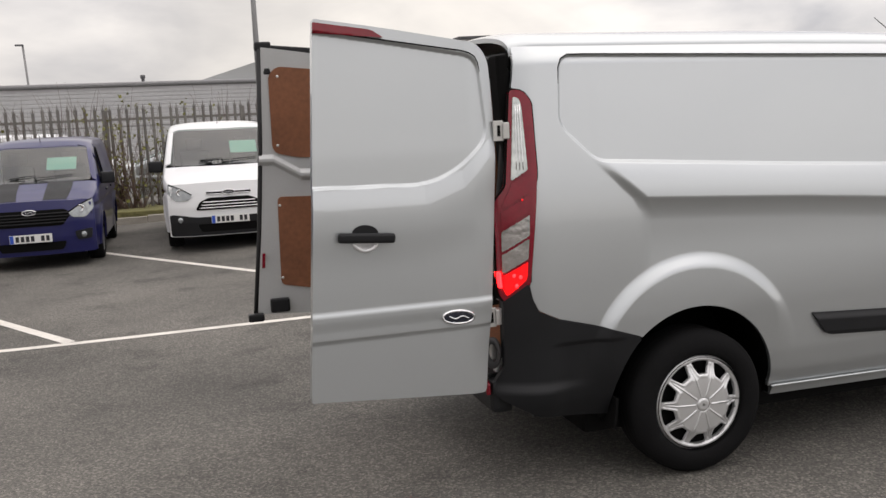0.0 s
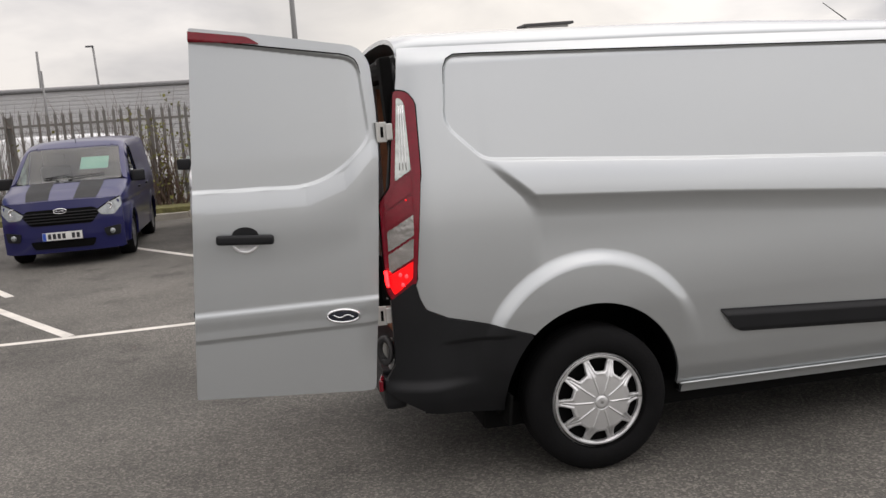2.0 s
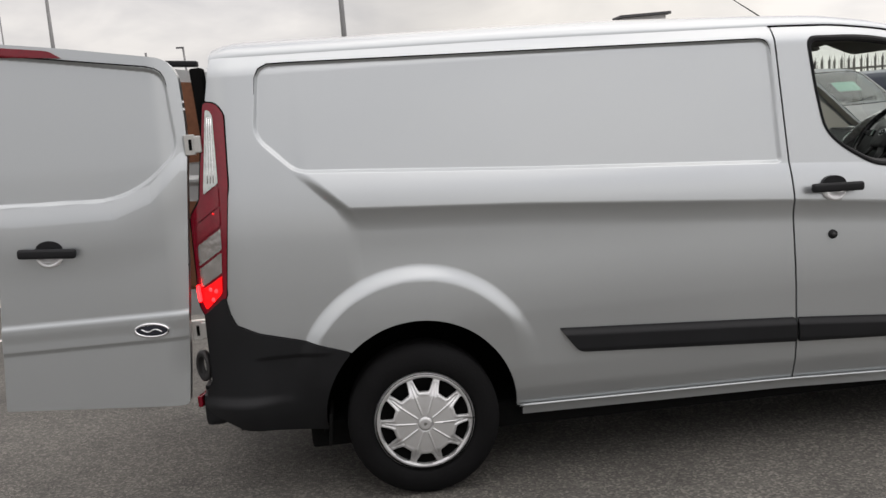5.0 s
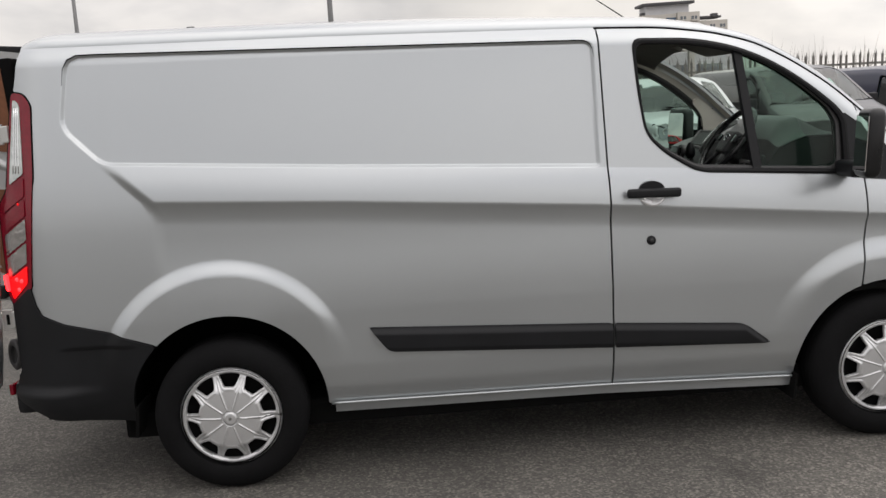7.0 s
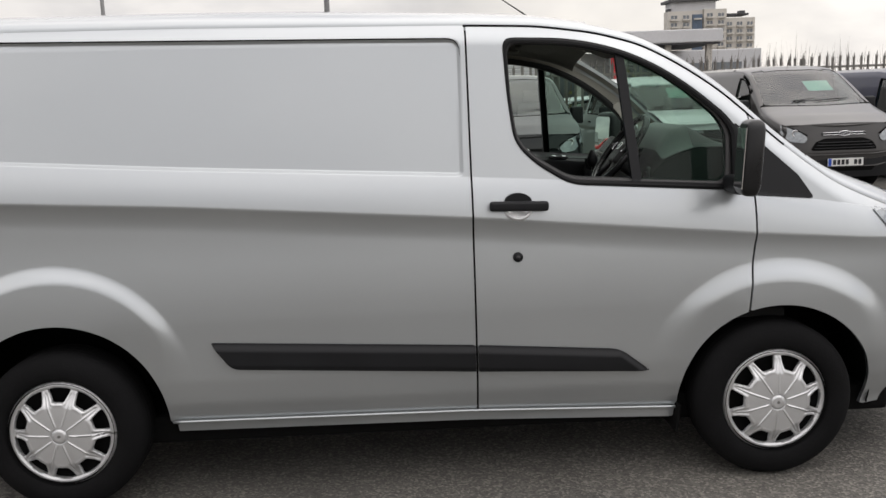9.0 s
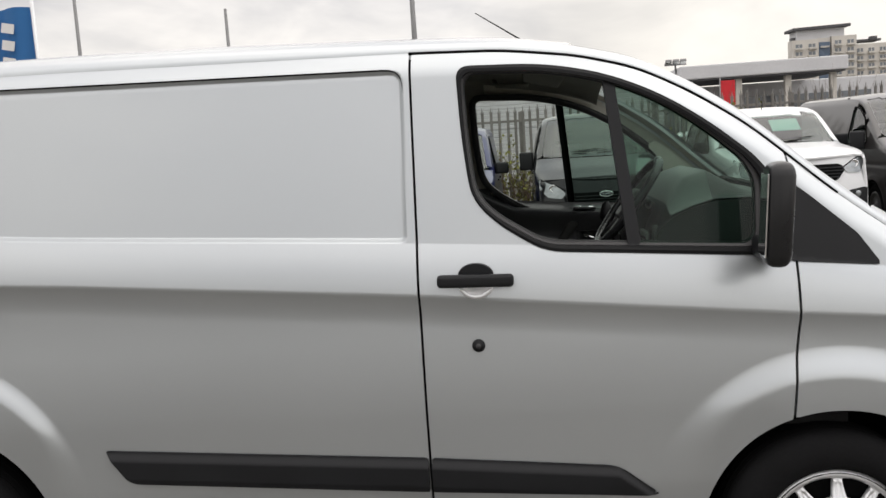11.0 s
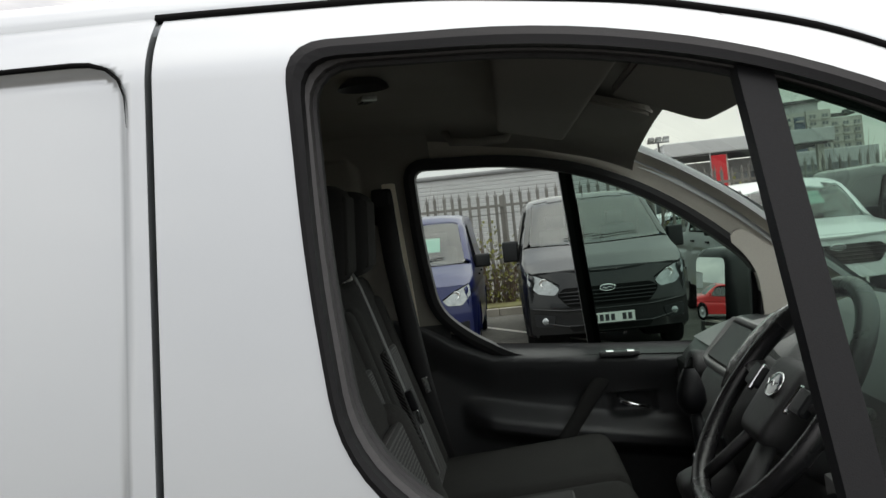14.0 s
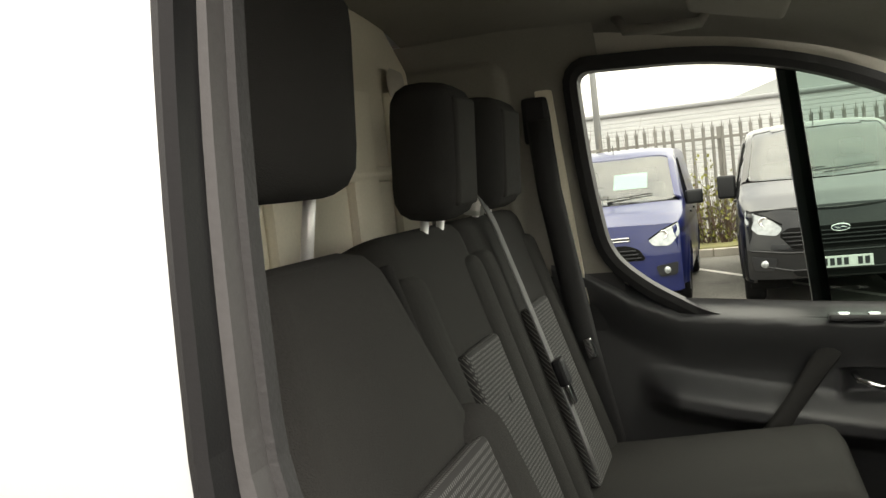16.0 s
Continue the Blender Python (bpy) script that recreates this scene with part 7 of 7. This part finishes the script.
FACADE_GLASS = material("dark_window_glass", (0.13, 0.15, 0.17), 0.1, 0, 0.2, 0.5, 4, coat=1.0)


def shed(name, label, x0, x1, y, top, depth, gable=None):
    ob = thing(name, label, "building")
    slopes = isinstance(top, list)
    line = curve(top) if slopes else (lambda x: np.full(np.shape(x), float(top)))
    xs = [x for x, _ in top] if slopes else [x0, x1]
    top = max(float(line(x)) for x in xs)
    n = int((top - 0.2) / 0.145)
    bm = bmesh.new()
    add_box(bm, (x1 - x0, depth, 2.0), pose((x0 + x1) / 2, y + depth / 2, 1.0))
    part("wall", bm, CLAD, ob)
    verts, faces, m = [], [], len(xs)
    for x in xs:
        verts += [(x, y, 1.9), (x, y, float(line(x))), (x, y + depth, float(line(x)))]
    for k in range(m - 1):
        faces += [(3 * k, 3 * k + 3, 3 * k + 4, 3 * k + 1), (3 * k + 1, 3 * k + 4, 3 * k + 5, 3 * k + 2)]
    mesh_part("upper_wall", verts, faces, CLAD, ob, "", False)
    verts, faces = [], []
    for k in range(n):
        z = 0.2 + 0.145 * k
        for zz, yy in ((z, y - 0.004), (z + 0.02, y - 0.03), (z + 0.11, y - 0.04), (z + 0.125, y - 0.004)):
            verts += [(x, yy, zz * float(line(x)) / top) for x in xs]
        b = 4 * m * k
        faces += [(b + m * i + j, b + m * i + j + 1, b + m * (i + 1) + j + 1, b + m * (i + 1) + j) for i in range(3) for j in range(m - 1)]
    mesh_part("cladding_ribs", verts, faces, CLAD, ob, "", False)
    tube_part("gutter", [(x, y - 0.06, float(line(x)) + 0.03) for x in xs], 0.085, GUTTER, ob, 8)
    if gable:
        gx0, gx1, rise = gable
        verts = [(gx0, y + 1, top), (gx1, y + 1, top), ((gx0 + gx1) / 2, y + 1, top + rise), (gx0, y + depth, top), (gx1, y + depth, top), ((gx0 + gx1) / 2, y + depth, top + rise)]
        mesh_part("roof", verts, [(0, 1, 2), (0, 2, 5, 3), (1, 4, 5, 2), (3, 5, 4)], ROOF_SHEET, ob, "", False)
    return ob


shed("warehouse", "long pale grey clad warehouse behind the fence", -70, 7.2, 30.0, 3.36, 20)
shed("warehouse", "distant large warehouse with pale pitched roof", 0.5, 19.0, 100.0, 7.2, 40, (0.5, 19, 2.8))
for x, z0, z1, r, y in ((-3.1, 3.3, 3.62, 0.06, 30.6), (-11.6, 3.3, 3.85, 0.07, 31.0)):
    flue = thing("flue_pipe", "dark metal flue pipe on the warehouse roof", "flue", at=(0, 0, 0))
    tube_part("pipe", [(x, y, z0), (x, y, z1)], r, CLAD_DARK, flue, 10)
    tube_part("cowl", [(x, y, z1), (x, y, z1 + 0.12)], r * 1.5, CLAD_DARK, flue, 10)

# showroom with canopy
show = thing("showroom", "low glazed showroom with a pale flat canopy", "building")
box_part("canopy_roof", (7.4, 6.0, 0.62), pose(13.0, 42.0, 4.02), CLAD, show, 0.05)
box_part("canopy_soffit", (7.2, 5.8, 0.08), pose(13.0, 42.0, 3.67), CLAD_DARK, show, 0.01)
for x in (9.8, 12.0, 14.2, 16.2):
    box_part("column", (0.28, 0.28, 3.65), pose(x, 39.6, 1.82), CONCRETE, show, 0.02)
box_part("rear_block", (13, 6, 3.6), pose(14.5, 48.0, 1.8), CLAD, show, 0.05)
for k in range(7):
    box_part("window", (1.5, 0.06, 2.6), pose(9.4 + 1.62 * k, 44.9, 1.6), FACADE_GLASS, show, 0.01)
    box_part("mullion", (0.09, 0.10, 2.7), pose(8.6 + 1.62 * k, 44.86, 1.6), CLAD, show, 0.01)

# flats
flats = thing("tower_block", "tall block of flats in pale and brown render", "building", at=(1.05, 0, -1.05))


def block(x0, x1, y, top, depth, mat, cols, rows_, parent, wmat):
    box_part("wall", (x1 - x0, depth, top), pose((x0 + x1) / 2, y + depth / 2, top / 2), mat, parent)
    cw, ch = (x1 - x0) / cols, 1.0
    for i in range(cols):
        for j in range(rows_):
            cx, cz = x0 + cw * (i + 0.5), top - 0.8 - ch * j
            win = box_part("window", (cw * 0.5, 0.10, ch * 0.46), pose(cx, y - 0.03, cz), wmat, parent)
            box_part("balcony", (cw * 0.66, 0.5, 0.22), pose(cx, y - 0.25, cz - ch * 0.38), CONCRETE, parent, 0.02)
            box_part("frame", (0.07, 0.12, ch * 0.5), pose(cx, y - 0.04, cz), CONCRETE, win)


block(37.0, 40.35, 120.0, 13.0, 2, CONCRETE, 2, 11, flats, FACADE_GLASS)
block(40.4, 42.0, 120.4, 13.1, 2, CONCRETE, 1, 1, flats, FACADE_GLASS)
box_part("stair_glazing", (1.4, 0.2, 9.5), pose(41.2, 120.3, 7.8), STAIR_GLASS, flats)
block(42.05, 45.2, 120.0, 13.2, 2, CONCRETE, 2, 11, flats, FACADE_GLASS)
block(45.25, 49.6, 121.0, 12.0, 2, CONCRETE, 3, 9, flats, FACADE_GLASS)
box_part("roof", (7.4, 4, 0.38), pose(40.8, 122, 14.5, 0, -1.2), CLAD_DARK, flats, 0.05)
box_part("penthouse", (6.2, 3, 1.4), pose(40.8, 122.2, 13.7), CLAD, flats, 0.05)
box_part("roof", (3.4, 3, 0.3), pose(47.2, 123, 12.5), CLAD_DARK, flats, 0.05)
for x, z in ((37.6, 13.2), (47.8, 12.7)):
    box_part("roof_plant", (0.8, 1.0, 0.5), pose(x, 121.5, z), CLAD_DARK, flats, 0.05)

# ---------------------------------------------------------------- masts and flags
MAST = material("grey_painted_mast", (0.22, 0.22, 0.22), 0.5, 0.3, 0.12, 3, 40)


def mast(x, y, top, r, label, head=None):
    m = thing("lighting_mast", label, "lamp post", "masts")
    tube_part("pole", [(x, y, 0.0), (x, y, top * 0.5), (x, y, top)], [r, r * 0.85, r * 0.6], MAST, m, 12)
    box_part("base_plate", (0.4, 0.4, 0.04), pose(x, y, 0.02 + float(ground_z(x, y))), MAST, m, 0.005)
    if head:
        w_, n_ = head
        box_part("cross_arm", (w_, 0.08, 0.08), pose(x, y, top), MAST, m, 0.01)
        for k in range(n_):
            fx = x - w_ / 2 + w_ * (k + 0.5) / n_
            fl = box_part("floodlight", (w_ / n_ * 0.86, 0.32, 0.12), pose(fx, y - 0.12, top + 0.12, -25), MAST, m, 0.03, "dark floodlight head")
            box_part("flood_glass", (w_ / n_ * 0.7, 0.26, 0.01), pose(fx, y - 0.15, top + 0.055, -25), CLEAR_LENS, fl)
    return m


mast(-0.25, 17.15, 6.40, 0.075, "slim grey mast with twin floodlights behind the fence", (1.45, 2))
mast(-48.5, 150.0, 27.2, 0.42, "tall grey mast far beyond the warehouses")
mast(-33.8, 150.0, 15.8, 0.30, "tall dark chimney mast far beyond the warehouses")
mast(-8.2, 29.0, 3.98, 0.055, "short pale post in front of the warehouse wall")
mast(-7.17, 15.5, 5.85, 0.05, "thin brown flag mast on the car park")
mast(9.25, 40.0, 4.5, 0.07, "short grey mast with three floodlights", (1.0, 3))
lamp = thing("street_lamp", "distant grey street lamp above the warehouse", "street lamp")
tube_part("pole", [(-9.2, 48, 0), (-9.32, 48, 4.0), (-9.4, 48, 6.5)], 0.055, MAST, lamp, 8)
box_part("lantern", (0.42, 0.2, 0.09), pose(-9.57, 48, 6.52), CLAD_DARK, lamp, 0.03)

FLAG = material("blue_flag_cloth", (0.025, 0.14, 0.36), 0.8, 0, 0.12, 2, 200, 0.2, 300)
flag = thing("feather_flag", "blue cloth flag with pale unreadable lettering on a white pole", "flag")
fx, fy, fz = -5.47, 10.8, 4.12
g_u, g_v = np.linspace(0, 1, 18), np.linspace(0, 1, 24)
skin("cloth", g_u, g_v, None, lambda U, V: (fx - 0.03 - 0.85 * U * (1 - 0.5 * np.maximum(0, 1 - V) ** 1.5), fy + 0.10 * np.sin(U * 7 + V * 3), fz - 2.9 + 2.9 * V), None, FLAG, flag, "", None)
for k in range(4):
    box_part("letter_bar", (0.20, 0.01, 0.15), pose(fx - 0.36 - 0.02 * k, fy - 0.14, fz - 0.32 - 0.26 * k, 0, 12), PLATE, flag)
tube_part("pole", [(fx, fy, 0), (fx, fy, fz + 0.1)], 0.03, WHITE_PAINT, flag, 8)

BANNER = material("red_banner_cloth", (0.6, 0.02, 0.03), 0.7, 0, 0.1)
banner = thing("red_banner", "tall red banner on a thin pole beyond the fence", "banner")
box_part("cloth", (0.42, 0.02, 1.3), pose(8.25, 25, 2.25), BANNER, banner, 0.005)
tube_part("pole", [(8.02, 25, 0), (8.02, 25, 3.0)], 0.02, MAST, banner, 6)
CRATE = material("blue_plastic", (0.03, 0.22, 0.5), 0.5, 0, 0.1)
stack = thing("crate_stack", "stack of bright blue plastic crates behind the fence", "crate")
for k in range(3):
    box_part("crate", (1.3, 0.9, 0.36), pose(5.1 + 0.06 * k, 18.0, 0.165 + 0.362 * k), CRATE, stack, 0.02)
trees = thing("far_trees", "distant bare winter trees on the horizon", "tree", kind="stuff")
r = random.Random(9)
verts, faces = [], []
for k in range(420):
    x, y = r.uniform(-5, 75), r.uniform(62, 80)
    top = r.uniform(2.5, 6.0)
    for b_ in range(3):
        dx, w_ = r.gauss(0, 0.5), r.uniform(0.02, 0.06)
        m = len(verts)
        verts += [(x - w_, y, 0), (x + w_, y, 0), (x + dx + 0.01, y, top * r.uniform(0.6, 1))]
        faces.append((m, m + 1, m + 2))
mesh_part("brushwood", verts, faces, TWIG, trees, "", False)
